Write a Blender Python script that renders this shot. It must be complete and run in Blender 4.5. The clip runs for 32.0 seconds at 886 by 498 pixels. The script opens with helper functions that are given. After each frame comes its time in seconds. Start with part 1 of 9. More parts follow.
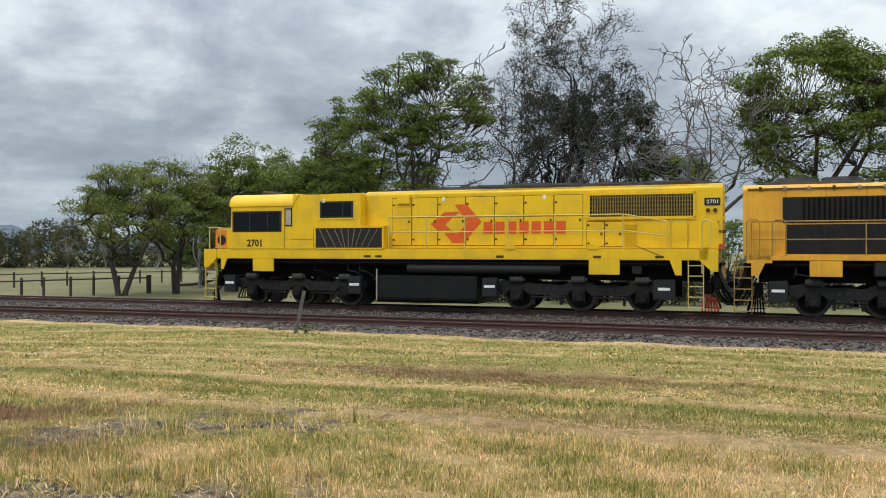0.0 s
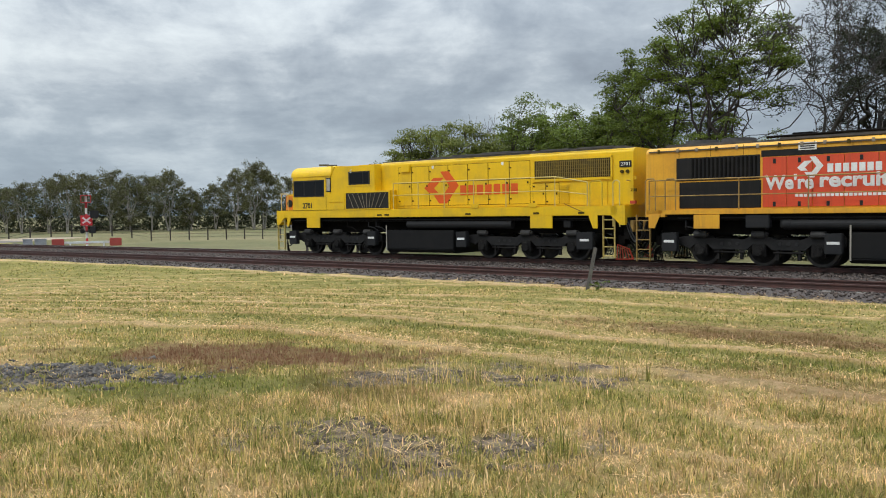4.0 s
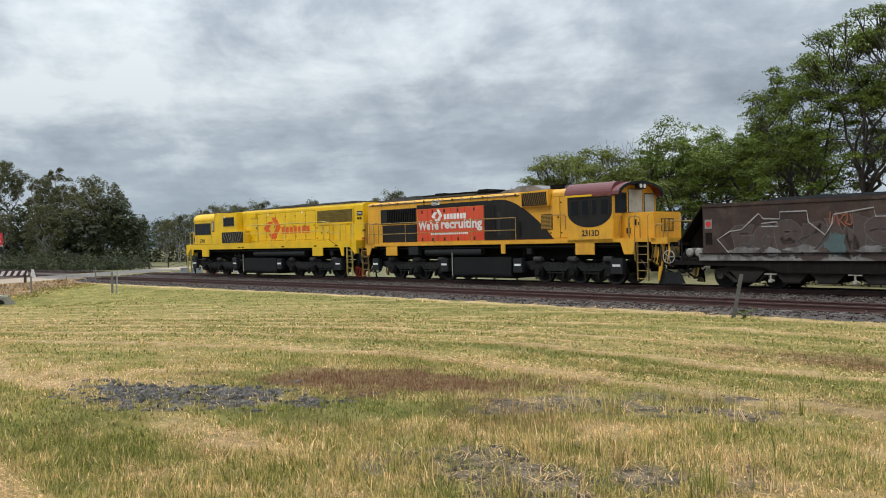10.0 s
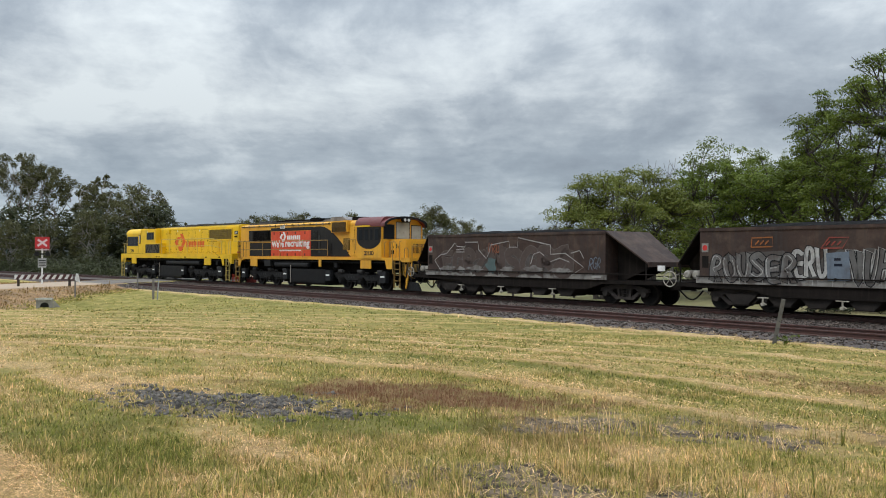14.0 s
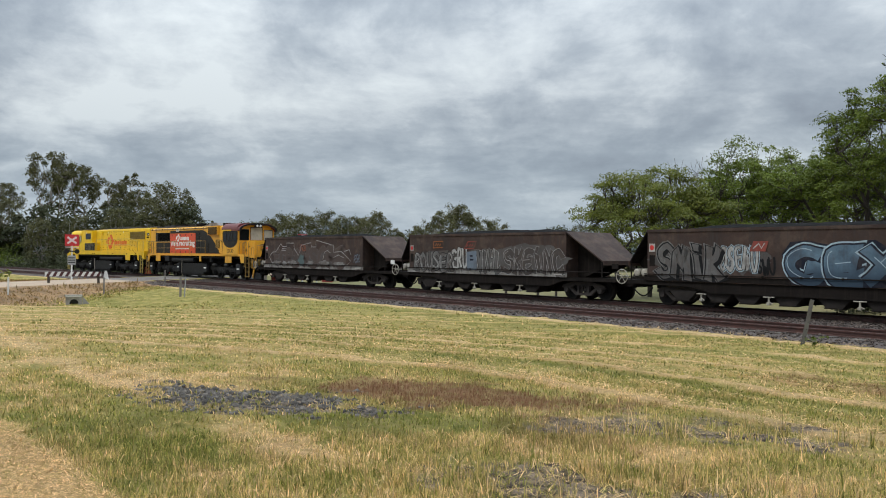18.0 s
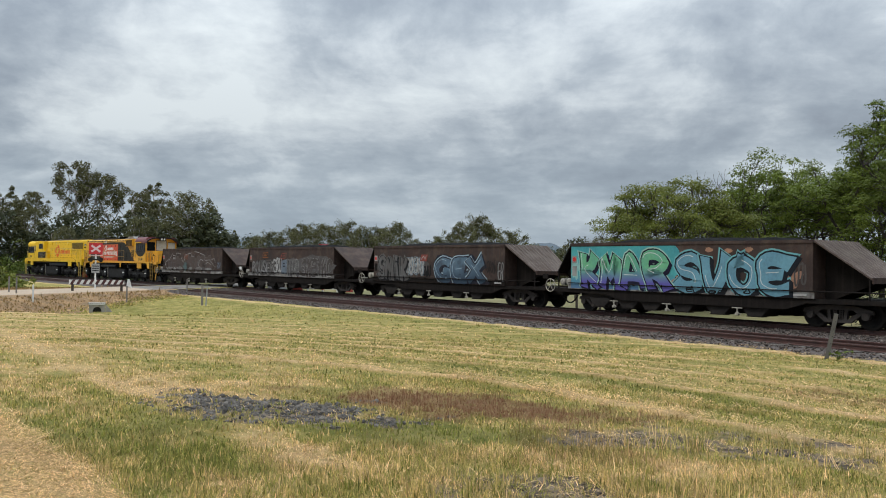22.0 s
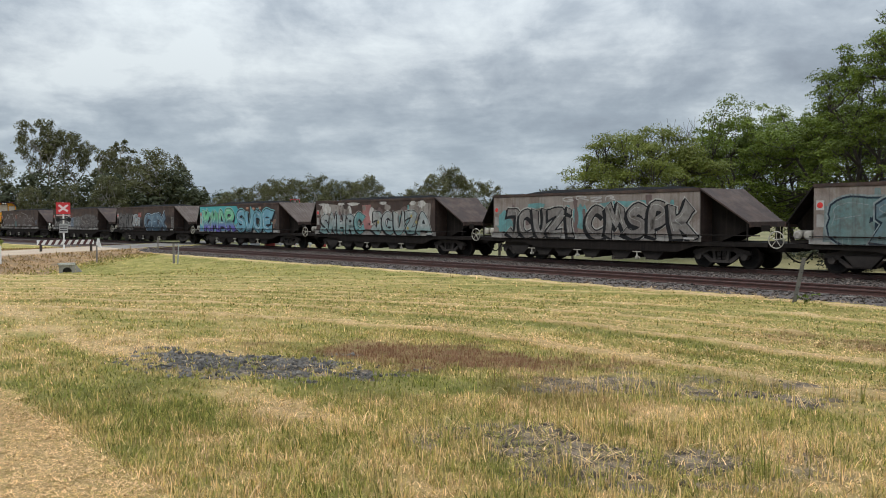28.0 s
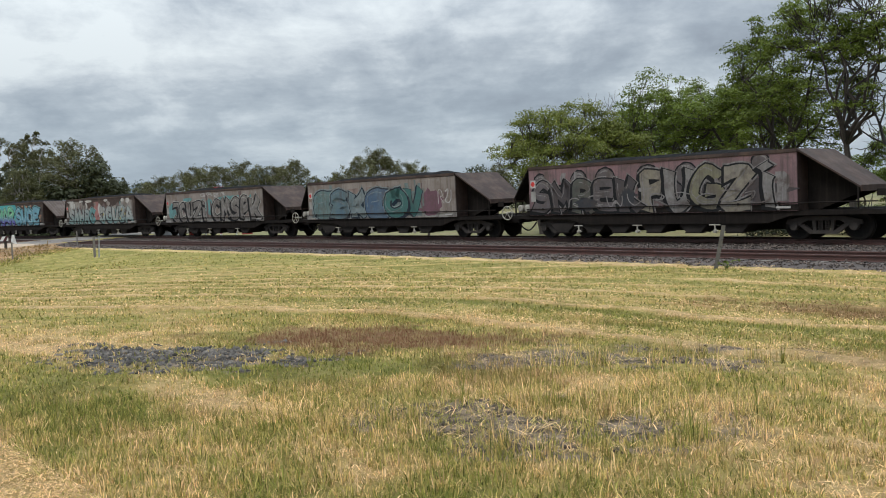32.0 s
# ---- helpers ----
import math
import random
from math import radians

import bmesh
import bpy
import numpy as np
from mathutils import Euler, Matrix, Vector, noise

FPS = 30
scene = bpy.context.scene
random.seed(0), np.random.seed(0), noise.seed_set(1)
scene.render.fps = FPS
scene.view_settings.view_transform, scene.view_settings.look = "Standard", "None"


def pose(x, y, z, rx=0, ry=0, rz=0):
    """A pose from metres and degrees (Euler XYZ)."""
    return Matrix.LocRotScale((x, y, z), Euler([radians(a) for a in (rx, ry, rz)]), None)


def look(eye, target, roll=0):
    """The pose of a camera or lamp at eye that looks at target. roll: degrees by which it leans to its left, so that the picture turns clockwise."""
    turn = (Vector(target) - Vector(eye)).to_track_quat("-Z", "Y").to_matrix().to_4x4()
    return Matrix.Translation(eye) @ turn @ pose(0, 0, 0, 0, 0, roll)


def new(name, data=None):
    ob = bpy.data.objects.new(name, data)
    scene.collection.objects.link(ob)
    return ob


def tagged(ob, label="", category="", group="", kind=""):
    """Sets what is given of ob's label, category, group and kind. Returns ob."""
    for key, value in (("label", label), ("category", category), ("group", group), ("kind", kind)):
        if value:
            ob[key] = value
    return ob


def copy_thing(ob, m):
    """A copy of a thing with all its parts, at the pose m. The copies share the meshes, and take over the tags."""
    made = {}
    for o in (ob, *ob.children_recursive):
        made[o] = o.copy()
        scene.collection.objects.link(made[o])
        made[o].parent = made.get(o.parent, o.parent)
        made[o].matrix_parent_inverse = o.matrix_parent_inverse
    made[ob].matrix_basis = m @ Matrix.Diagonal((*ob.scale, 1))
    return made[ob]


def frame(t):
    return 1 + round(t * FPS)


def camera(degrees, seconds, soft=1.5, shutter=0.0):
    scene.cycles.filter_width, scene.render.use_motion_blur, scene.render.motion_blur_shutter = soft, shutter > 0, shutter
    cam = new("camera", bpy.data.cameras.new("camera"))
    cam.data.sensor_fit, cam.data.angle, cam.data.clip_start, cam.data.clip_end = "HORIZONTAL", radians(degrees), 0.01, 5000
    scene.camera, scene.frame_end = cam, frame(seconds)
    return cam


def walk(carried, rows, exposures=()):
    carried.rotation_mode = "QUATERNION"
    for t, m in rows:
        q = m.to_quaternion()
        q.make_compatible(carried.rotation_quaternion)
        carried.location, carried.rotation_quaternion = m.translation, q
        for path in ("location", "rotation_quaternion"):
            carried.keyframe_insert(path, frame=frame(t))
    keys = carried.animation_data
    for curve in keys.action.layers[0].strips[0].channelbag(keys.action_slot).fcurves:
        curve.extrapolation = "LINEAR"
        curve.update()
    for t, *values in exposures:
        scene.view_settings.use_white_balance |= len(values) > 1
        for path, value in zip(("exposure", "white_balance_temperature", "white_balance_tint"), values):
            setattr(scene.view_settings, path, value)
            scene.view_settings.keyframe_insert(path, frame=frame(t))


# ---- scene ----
cam = camera(54.5, 32.0, soft=1.0)
EYE = (0.0, 0.0, 1.78)
TURNS = [
    (0, 90.25, -0.09, 19.10), (0.5, 89.85, 0.18, 19.59), (1, 89.50, 0.60, 20.19), (1.5, 89.25, 1.01, 21.26), (2, 89.10, 1.22, 23.12),
    (2.5, 88.93, 1.19, 25.87), (3, 88.59, 1.14, 29.67), (3.5, 88.05, 0.92, 34.05), (4, 87.49, 0.78, 38.29), (4.5, 87.09, 0.84, 41.81),
    (5.5, 87.06, 0.55, 45.60), (6.5, 87.27, 0.19, 46.00), (7, 87.09, -0.12, 45.85), (7.5, 87.19, -0.31, 45.90), (8, 87.60, -0.51, 46.30)]
TURNS += [
    (8.5, 88.37, -0.20, 46.90), (9, 89.18, 0.36, 47.27), (9.5, 89.46, 0.92, 47.40), (10, 89.46, 1.31, 47.36), (10.5, 89.29, 1.42, 47.45),
    (11, 89.28, 1.38, 47.74), (11.5, 89.39, 1.15, 48.20), (12, 89.71, 0.88, 48.68), (12.5, 90.07, 0.53, 49.14), (13, 90.37, 0.21, 49.46),
    (13.5, 90.51, -0.08, 49.67), (15.5, 90.41, -0.74, 50.32), (16, 90.46, -0.66, 50.65), (16.5, 90.51, -0.54, 50.98), (17, 90.54, -0.39, 51.22)]
TURNS += [
    (17.5, 90.50, -0.36, 51.39), (18, 90.42, -0.51, 51.51), (18.5, 90.38, -0.67, 51.55), (19, 90.48, -0.95, 51.62), (19.5, 90.63, -1.12, 51.73),
    (20, 90.83, -1.23, 51.96), (20.5, 91.01, -1.25, 52.21), (21, 91.12, -1.13, 52.50), (21.5, 91.17, -1.01, 52.70), (22, 91.12, -0.92, 52.86),
    (22.5, 90.98, -0.80, 52.92), (23, 90.78, -0.73, 52.85), (23.5, 90.59, -0.67, 52.68), (24, 90.36, -0.66, 52.49), (24.5, 90.15, -0.56, 52.31)]
TURNS += [
    (25, 89.90, -0.35, 52.18), (25.5, 89.63, -0.19, 52.05), (27.5, 88.36, 0.18, 51.25), (28, 87.96, 0.26, 51.05), (28.5, 87.52, 0.32, 50.87),
    (29, 87.10, 0.37, 50.68), (29.5, 86.77, 0.53, 50.49), (30, 86.62, 0.88, 50.13), (30.5, 86.62, 1.58, 49.44), (31, 86.55, 2.32, 48.47),
    (31.5, 86.43, 2.70, 47.32), (32, 86.56, 2.45, 46.25)]
walk(cam, [(t, pose(*EYE, rx, ry, rz)) for t, rx, ry, rz in TURNS], [(0, -0.07), (8, -0.08), (12, -0.13), (18, -0.17), (25, -0.18), (28, -0.10), (32, -0.04)])

# ---- light: a heavy overcast, a soft sun behind the viewer ----
SUN_AZ, SUN_EL = 200.0, 52.0


def sky():
    w = bpy.data.worlds.new("overcast_sky")
    scene.world = w
    w.use_nodes = True
    nt = w.node_tree
    nt.nodes.clear()
    N, L = nt.nodes.new, nt.links.new

    def math_node(op, a, b=None, c=None):
        n = N("ShaderNodeMath")
        n.operation = op
        for i, v in enumerate((a, b, c)):
            if v is None:
                continue
            if isinstance(v, (int, float)):
                n.inputs[i].default_value = v
            else:
                L(v, n.inputs[i])
        return n.outputs[0]

    tc = N("ShaderNodeTexCoord")
    sep = N("ShaderNodeSeparateXYZ")
    L(tc.outputs["Generated"], sep.inputs[0])
    up = math_node("MAXIMUM", sep.outputs[2], 0.0)
    den = math_node("POWER", math_node("ADD", up, 0.16), 0.62)
    u = math_node("DIVIDE", sep.outputs[0], den)
    v = math_node("DIVIDE", sep.outputs[1], den)
    comb = N("ShaderNodeCombineXYZ")
    L(u, comb.inputs[0])
    L(v, comb.inputs[1])

    def clouds(scale, detail, rough, dist, shift):
        mp = N("ShaderNodeMapping")
        mp.inputs["Location"].default_value = shift
        mp.inputs["Rotation"].default_value = (0, 0, 0.75)
        mp.inputs["Scale"].default_value = (1.0, 1.0, 1.0)
        L(comb.outputs[0], mp.inputs[0])
        n = N("ShaderNodeTexNoise")
        n.inputs["Scale"].default_value = scale
        n.inputs["Detail"].default_value = detail
        n.inputs["Roughness"].default_value = rough
        n.inputs["Distortion"].default_value = dist
        L(mp.outputs[0], n.inputs["Vector"])
        return n.outputs["Fac"]

    def mass(az, el, wide, amount):
        """A broad heavy (or thin) part of the cloud cover about a bearing."""
        c = (-math.sin(radians(az)) * math.cos(radians(el)), math.cos(radians(az)) * math.cos(radians(el)), math.sin(radians(el)))
        d = N("ShaderNodeVectorMath")
        d.operation = "DOT_PRODUCT"
        L(tc.outputs["Generated"], d.inputs[0])
        d.inputs[1].default_value = c
        r = N("ShaderNodeMapRange")
        r.interpolation_type = "SMOOTHERSTEP"
        r.inputs[1].default_value, r.inputs[2].default_value = math.cos(radians(wide)), 1.0
        r.inputs[3].default_value, r.inputs[4].default_value = 0.0, amount
        L(d.outputs["Value"], r.inputs[0])
        return r.outputs[0]

    big = clouds(1.1, 5, 0.5, 0.2, (3.1, 1.7, 0))
    mid = clouds(3.0, 10, 0.6, 0.25, (7.3, 2.2, 4))
    low = clouds(7.0, 8, 0.6, 0.3, (1.3, 5.2, 2))
    s = math_node("ADD", math_node("MULTIPLY", big, 0.6), math_node("MULTIPLY_ADD", mid, 0.56, -0.148))
    s = math_node("ADD", s, math_node("MULTIPLY_ADD", low, 0.24, -0.04))
    # thin level sheets of cloud low over the horizon
    lay = N("ShaderNodeCombineXYZ")
    L(math_node("MULTIPLY", sep.outputs[0], 2.2), lay.inputs[0])
    L(math_node("MULTIPLY", sep.outputs[1], 2.2), lay.inputs[1])
    L(math_node("MULTIPLY", up, 17.0), lay.inputs[2])
    ln = N("ShaderNodeTexNoise")
    ln.inputs["Scale"].default_value, ln.inputs["Detail"].default_value, ln.inputs["Roughness"].default_value = 1.5, 6, 0.55
    L(lay.outputs[0], ln.inputs["Vector"])
    near_h = math_node("MAXIMUM", math_node("SUBTRACT", 1.0, math_node("MULTIPLY", up, 3.6)), 0.0)
    s = math_node("ADD", s, math_node("MULTIPLY", math_node("MULTIPLY", math_node("SUBTRACT", ln.outputs["Fac"], 0.5), 0.68), near_h))
    for args in ((26, 12, 13, 0.035), (20, 14, 9, -0.07), (31.5, 6.5, 4, -0.10), (79, 17, 11, 0.06), (45, 5, 8, 0.05), (60, 6, 10, 0.05), (42, 17, 13, -0.06), (36, 14, 9, -0.03), (58, 12, 7, -0.04), (70, 10, 11, -0.085), (-2, 14, 12, -0.03), (14, 13, 9, -0.03), (53, 5.5, 6, 0.04)):
        s = math_node("ADD", s, mass(*args))
    ramp = N("ShaderNodeValToRGB")
    els = ramp.color_ramp.elements
    els[0].position, els[0].color = 0.34, (0.70, 0.76, 0.79, 1)
    els[1].position, els[1].color = 0.70, (0.235, 0.27, 0.325, 1)
    e = els.new(0.43)
    e.color = (0.55, 0.606, 0.652, 1)
    e = els.new(0.50)
    e.color = (0.41, 0.465, 0.52, 1)
    e = els.new(0.58)
    e.color = (0.31, 0.36, 0.418, 1)
    L(s, ramp.inputs[0])
    # an overcast sky is brighter overhead than low down
    gain = math_node("ADD", math_node("ADD", math_node("MULTIPLY", up, -0.1), math_node("MULTIPLY", math_node("MULTIPLY", up, up), 5.2)), 0.98)
    haze = N("ShaderNodeMixRGB")
    hz = math_node("POWER", math_node("SUBTRACT", 1.0, math_node("MINIMUM", math_node("MULTIPLY", up, 6.0), 1.0)), 1.3)
    L(math_node("MULTIPLY", hz, 0.62), haze.inputs[0])
    L(ramp.outputs[0], haze.inputs[1])
    haze.inputs[2].default_value = (0.43, 0.545, 0.655, 1)
    cl = N("ShaderNodeVectorMath")
    cl.operation = "SCALE"
    L(haze.outputs[0], cl.inputs[0])
    L(gain, cl.inputs["Scale"])
    st = N("ShaderNodeTexSky")
    st.sky_type = "NISHITA"
    st.sun_disc = False
    st.sun_elevation = radians(SUN_EL)
    st.sun_rotation = radians(180.0 - SUN_AZ)
    bg1, bg2, add = N("ShaderNodeBackground"), N("ShaderNodeBackground"), N("ShaderNodeAddShader")
    L(cl.outputs[0], bg1.inputs[0])
    bg1.inputs[1].default_value = 1.0
    L(st.outputs[0], bg2.inputs[0])
    bg2.inputs[1].default_value = 0.006
    L(bg1.outputs[0], add.inputs[0])
    L(bg2.outputs[0], add.inputs[1])
    out = N("ShaderNodeOutputWorld")
    L(add.outputs[0], out.inputs[0])


sky()
sun = new("sun", bpy.data.lights.new("sun", "SUN"))
sun.data.energy, sun.data.angle, sun.data.color = 1.3, radians(14), (1.0, 0.965, 0.91)
sun.matrix_world = look((0, 0, 60), (60 * math.sin(radians(SUN_AZ + 180)) / math.tan(radians(SUN_EL)), 60 * math.cos(radians(SUN_AZ + 180)) / math.tan(radians(SUN_EL)), 0))

# ---- materials ----
MATS = {}


def surf(name, a, b=None, scale=5.0, rough=0.6, metal=0.0, grain=40.0, grain_amt=0.12, bump=0.15, bump_scale=60.0, spots=None, spot_amt=0.0, spot_scale=2.0,
         streak=None, streak_amt=0.0, rnd=0.0, spec=0.4, island=0.0, squash=(1, 1, 1)):
    """A painted, earthy or metal surface: two colours mixed at a large scale, a fine grain, stains and streaks with their own shape."""
    if name in MATS:
        return MATS[name]
    m = bpy.data.materials.new(name)
    MATS[name] = m
    m.use_nodes = True
    nt = m.node_tree
    N, L = nt.nodes.new, nt.links.new
    bs = nt.nodes["Principled BSDF"]
    tc = N("ShaderNodeTexCoord")
    mp = N("ShaderNodeMapping")
    mp.inputs["Scale"].default_value = squash
    L(tc.outputs["Object"], mp.inputs[0])

    def noise_fac(sc, detail=4, rough_=0.55, vec=None):
        n = N("ShaderNodeTexNoise")
        n.inputs["Scale"].default_value = sc
        n.inputs["Detail"].default_value = detail
        n.inputs["Roughness"].default_value = rough_
        L(vec or mp.outputs[0], n.inputs["Vector"])
        return n.outputs["Fac"]

    def ramp(fac, lo, hi):
        r = N("ShaderNodeMapRange")
        r.inputs[1].default_value, r.inputs[2].default_value = lo, hi
        L(fac, r.inputs[0])
        return r.outputs[0]

    def mix(fac, c1, c2, kind="MIX"):
        n = N("ShaderNodeMixRGB")
        n.blend_type = kind
        for i, v in enumerate((fac, c1, c2)):
            if isinstance(v, tuple):
                n.inputs[i].default_value = (*v, 1)
            elif isinstance(v, (int, float)):
                n.inputs[i].default_value = v
            else:
                L(v, n.inputs[i])
        return n.outputs[0]

    b = b or tuple(min(1, c * 0.8) for c in a)
    col = mix(ramp(noise_fac(scale), 0.3, 0.7), a, b)
    g = noise_fac(grain, 5, 0.65)
    gm = N("ShaderNodeMapRange")
    gm.inputs[1].default_value, gm.inputs[2].default_value = 0.25, 0.75
    gm.inputs[3].default_value, gm.inputs[4].default_value = 1 - grain_amt, 1 + grain_amt
    L(g, gm.inputs[0])
    sc = N("ShaderNodeVectorMath")
    sc.operation = "SCALE"
    L(col, sc.inputs[0])
    L(gm.outputs[0], sc.inputs["Scale"])
    col = sc.outputs[0]
    if spots:
        col = mix(_mul(nt, ramp(noise_fac(spot_scale, 6, 0.65), 0.48, 0.62), spot_amt), col, spots)
    if streak:
        m2 = N("ShaderNodeMapping")
        m2.inputs["Scale"].default_value = (9, 9, 0.5)
        L(tc.outputs["Object"], m2.inputs[0])
        col = mix(_mul(nt, ramp(noise_fac(1.0, 5, 0.6, m2.outputs[0]), 0.5, 0.72), streak_amt), col, streak)
    if rnd or island:
        if rnd:
            oi = N("ShaderNodeObjectInfo").outputs["Random"]
        else:
            oi = N("ShaderNodeNewGeometry").outputs["Random Per Island"]
        amt = rnd or island
        r = N("ShaderNodeMapRange")
        r.inputs[3].default_value, r.inputs[4].default_value = 1 - amt, 1 + amt
        L(oi, r.inputs[0])
        s2 = N("ShaderNodeVectorMath")
        s2.operation = "SCALE"
        L(col, s2.inputs[0])
        L(r.outputs[0], s2.inputs["Scale"])
        col = s2.outputs[0]
    L(col, bs.inputs["Base Color"])
    rr = N("ShaderNodeMapRange")
    rr.inputs[3].default_value, rr.inputs[4].default_value = max(0.05, rough - 0.12), min(1, rough + 0.12)
    L(noise_fac(scale * 2.3, 3), rr.inputs[0])
    L(rr.outputs[0], bs.inputs["Roughness"])
    bs.inputs["Metallic"].default_value = metal
    bs.inputs["Specular IOR Level"].default_value = spec
    if bump:
        bn = N("ShaderNodeBump")
        bn.inputs["Strength"].default_value = bump
        bn.inputs["Distance"].default_value = 0.02
        L(noise_fac(bump_scale, 4), bn.inputs["Height"])
        L(bn.outputs[0], bs.inputs["Normal"])
    return m


def _mul(nt, fac, k):
    n = nt.nodes.new("ShaderNodeMath")
    n.operation = "MULTIPLY"
    nt.links.new(fac, n.inputs[0])
    n.inputs[1].default_value = k
    return n.outputs[0]


def glow(name, col, strength):
    m = bpy.data.materials.new(name)
    m.use_nodes = True
    bs = m.node_tree.nodes["Principled BSDF"]
    bs.inputs["Base Color"].default_value = (*col, 1)
    bs.inputs["Emission Color"].default_value = (*col, 1)
    bs.inputs["Emission Strength"].default_value = strength
    return m


def glass_mat():
    m = bpy.data.materials.new("dark_window_glass")
    m.use_nodes = True
    bs = m.node_tree.nodes["Principled BSDF"]
    bs.inputs["Base Color"].default_value = (0.008, 0.009, 0.01, 1)
    bs.inputs["Roughness"].default_value = 0.06
    bs.inputs["Specular IOR Level"].default_value = 0.12
    return m


YEL = surf("loco_yellow_paint", (0.76, 0.475, 0.005), (0.70, 0.43, 0.006), 1.3, 0.45, grain=18, grain_amt=0.05, bump=0.03, spots=(0.36, 0.25, 0.05), spot_amt=0.22, spot_scale=1.3, streak=(0.30, 0.20, 0.05), streak_amt=0.145)
ORG = surf("loco_orange_paint", (0.72, 0.365, 0.024), (0.63, 0.30, 0.022), 1.3, 0.45, grain=18, grain_amt=0.06, bump=0.03, spots=(0.34, 0.19, 0.05), spot_amt=0.22, spot_scale=1.6, streak=(0.22, 0.125, 0.05), streak_amt=0.28)
NOSE = surf("nose_orange_paint", (0.70, 0.25, 0.03), (0.6, 0.2, 0.03), 2, 0.5, bump=0.03)
BLK = surf("loco_black_paint", (0.010, 0.010, 0.011), (0.016, 0.015, 0.014), 2, 0.5, bump=0.04, streak=(0.045, 0.037, 0.031), streak_amt=0.25, spec=0.2)
RED = surf("red_panel_paint", (0.62, 0.075, 0.025), (0.55, 0.06, 0.022), 2, 0.5, bump=0.03, streak=(0.3, 0.06, 0.03), streak_amt=0.4)
MRN = surf("maroon_roof_paint", (0.15, 0.035, 0.035), (0.11, 0.03, 0.03), 2, 0.45, bump=0.03)
WHT = surf("white_paint", (0.75, 0.75, 0.73), (0.66, 0.65, 0.62), 3, 0.5, bump=0.02, spots=(0.4, 0.36, 0.3), spot_amt=0.3)
RAILW = surf("handrail_cream_paint", (0.60, 0.47, 0.14), (0.46, 0.34, 0.10), 3, 0.6, bump=0)
RAILO = surf("handrail_dull_orange", (0.36, 0.22, 0.05), (0.2, 0.13, 0.05), 5, 0.6, bump=0)
SEAM = surf("panel_gap_grime", (0.055, 0.04, 0.012), (0.09, 0.06, 0.012), 6, 0.9, bump=0, spec=0.1)
TXT = surf("black_lettering", (0.012, 0.012, 0.012), None, 3, 0.5, bump=0)
LGO = surf("logo_red", (0.66, 0.10, 0.01), (0.6, 0.09, 0.01), 2, 0.5, bump=0)
UND = surf("underframe_black_grime", (0.006, 0.0056, 0.0054), (0.010, 0.009, 0.0082), 3, 0.95, grain_amt=0.3, bump=0.15, spots=(0.018, 0.016, 0.014), spot_amt=0.4, spec=0.06)
# highlights are painted into the grimy steel as paler spots
BOG = surf("bogie_grime_and_glints", (0.008, 0.0076, 0.0074), (0.015, 0.0138, 0.0128), 4, 0.7, grain_amt=0.3, bump=0.2, spots=(0.035, 0.032, 0.028), spot_amt=0.4, spot_scale=3.0, spec=0.15)
TNK = surf("tank_black", (0.009, 0.009, 0.0095), (0.014, 0.0135, 0.013), 2, 0.5, bump=0.05, spec=0.16)
STL = surf("worn_tread_steel", (0.10, 0.095, 0.09), (0.05, 0.047, 0.044), 5, 0.4, 1.0, bump=0.05)
BOX = surf("sandbox_dark_grey", (0.015, 0.0155, 0.0165), (0.021, 0.021, 0.0215), 4, 0.6, bump=0.05, spec=0.2)
GRIL = surf("radiator_core_dark", (0.022, 0.019, 0.014), (0.014, 0.012, 0.01), 6, 0.8, bump=0.1, spec=0.1)
MESH = surf("mesh_filter_dark", (0.035, 0.032, 0.028), (0.02, 0.019, 0.017), 8, 0.8, bump=0.3, bump_scale=200, spec=0.15)
ROOFG = surf("roof_soot_grey", (0.05, 0.047, 0.045), (0.09, 0.085, 0.08), 3, 0.8, bump=0.1)
COWR = surf("cowcatcher_red", (0.5, 0.06, 0.03), (0.4, 0.05, 0.03), 3, 0.6, bump=0.05)
GLS = glass_mat()
RUST = surf("wagon_rust_brown", (0.052, 0.028, 0.020), (0.028, 0.0165, 0.013), 1.2, 0.8, grain=25, grain_amt=0.25, bump=0.12, spots=(0.10, 0.066, 0.048), spot_amt=0.5, spot_scale=1.5, streak=(0.035, 0.028, 0.025), streak_amt=0.7)
GREYW = surf("wagon_faded_grey", (0.25, 0.215, 0.19), (0.165, 0.135, 0.12), 0.9, 0.8, grain=25, grain_amt=0.15, bump=0.1, spots=(0.12, 0.085, 0.065), spot_amt=0.75, spot_scale=1.1, streak=(0.10, 0.075, 0.06), streak_amt=0.7)
MAUVE = surf("wagon_faded_mauve", (0.205, 0.118, 0.125), (0.13, 0.08, 0.082), 1.0, 0.8, grain=25, grain_amt=0.15, bump=0.1, spots=(0.08, 0.06, 0.055), spot_amt=0.7, spot_scale=1.3, streak=(0.06, 0.045, 0.042), streak_amt=0.7)
# sill grime; also lends shade to the front slope and under-plate by colour
SILL = surf("sill_grime_and_shade", (0.011, 0.0092, 0.0084), (0.019, 0.0155, 0.0135), 2, 0.92, grain_amt=0.3, bump=0.15, streak=(0.038, 0.03, 0.025), streak_amt=0.4, spec=0.08)
BAND = surf("wagon_sprayed_band", (0.30, 0.29, 0.27), (0.17, 0.155, 0.14), 1.5, 0.8, bump=0.1, spots=(0.07, 0.055, 0.05), spot_amt=0.8, spot_scale=2.5)
COAL = surf("coal", (0.010, 0.010, 0.0105), (0.017, 0.0165, 0.0165), 4, 0.97, grain=30, grain_amt=0.5, bump=0.8, bump_scale=25, spec=0.03)
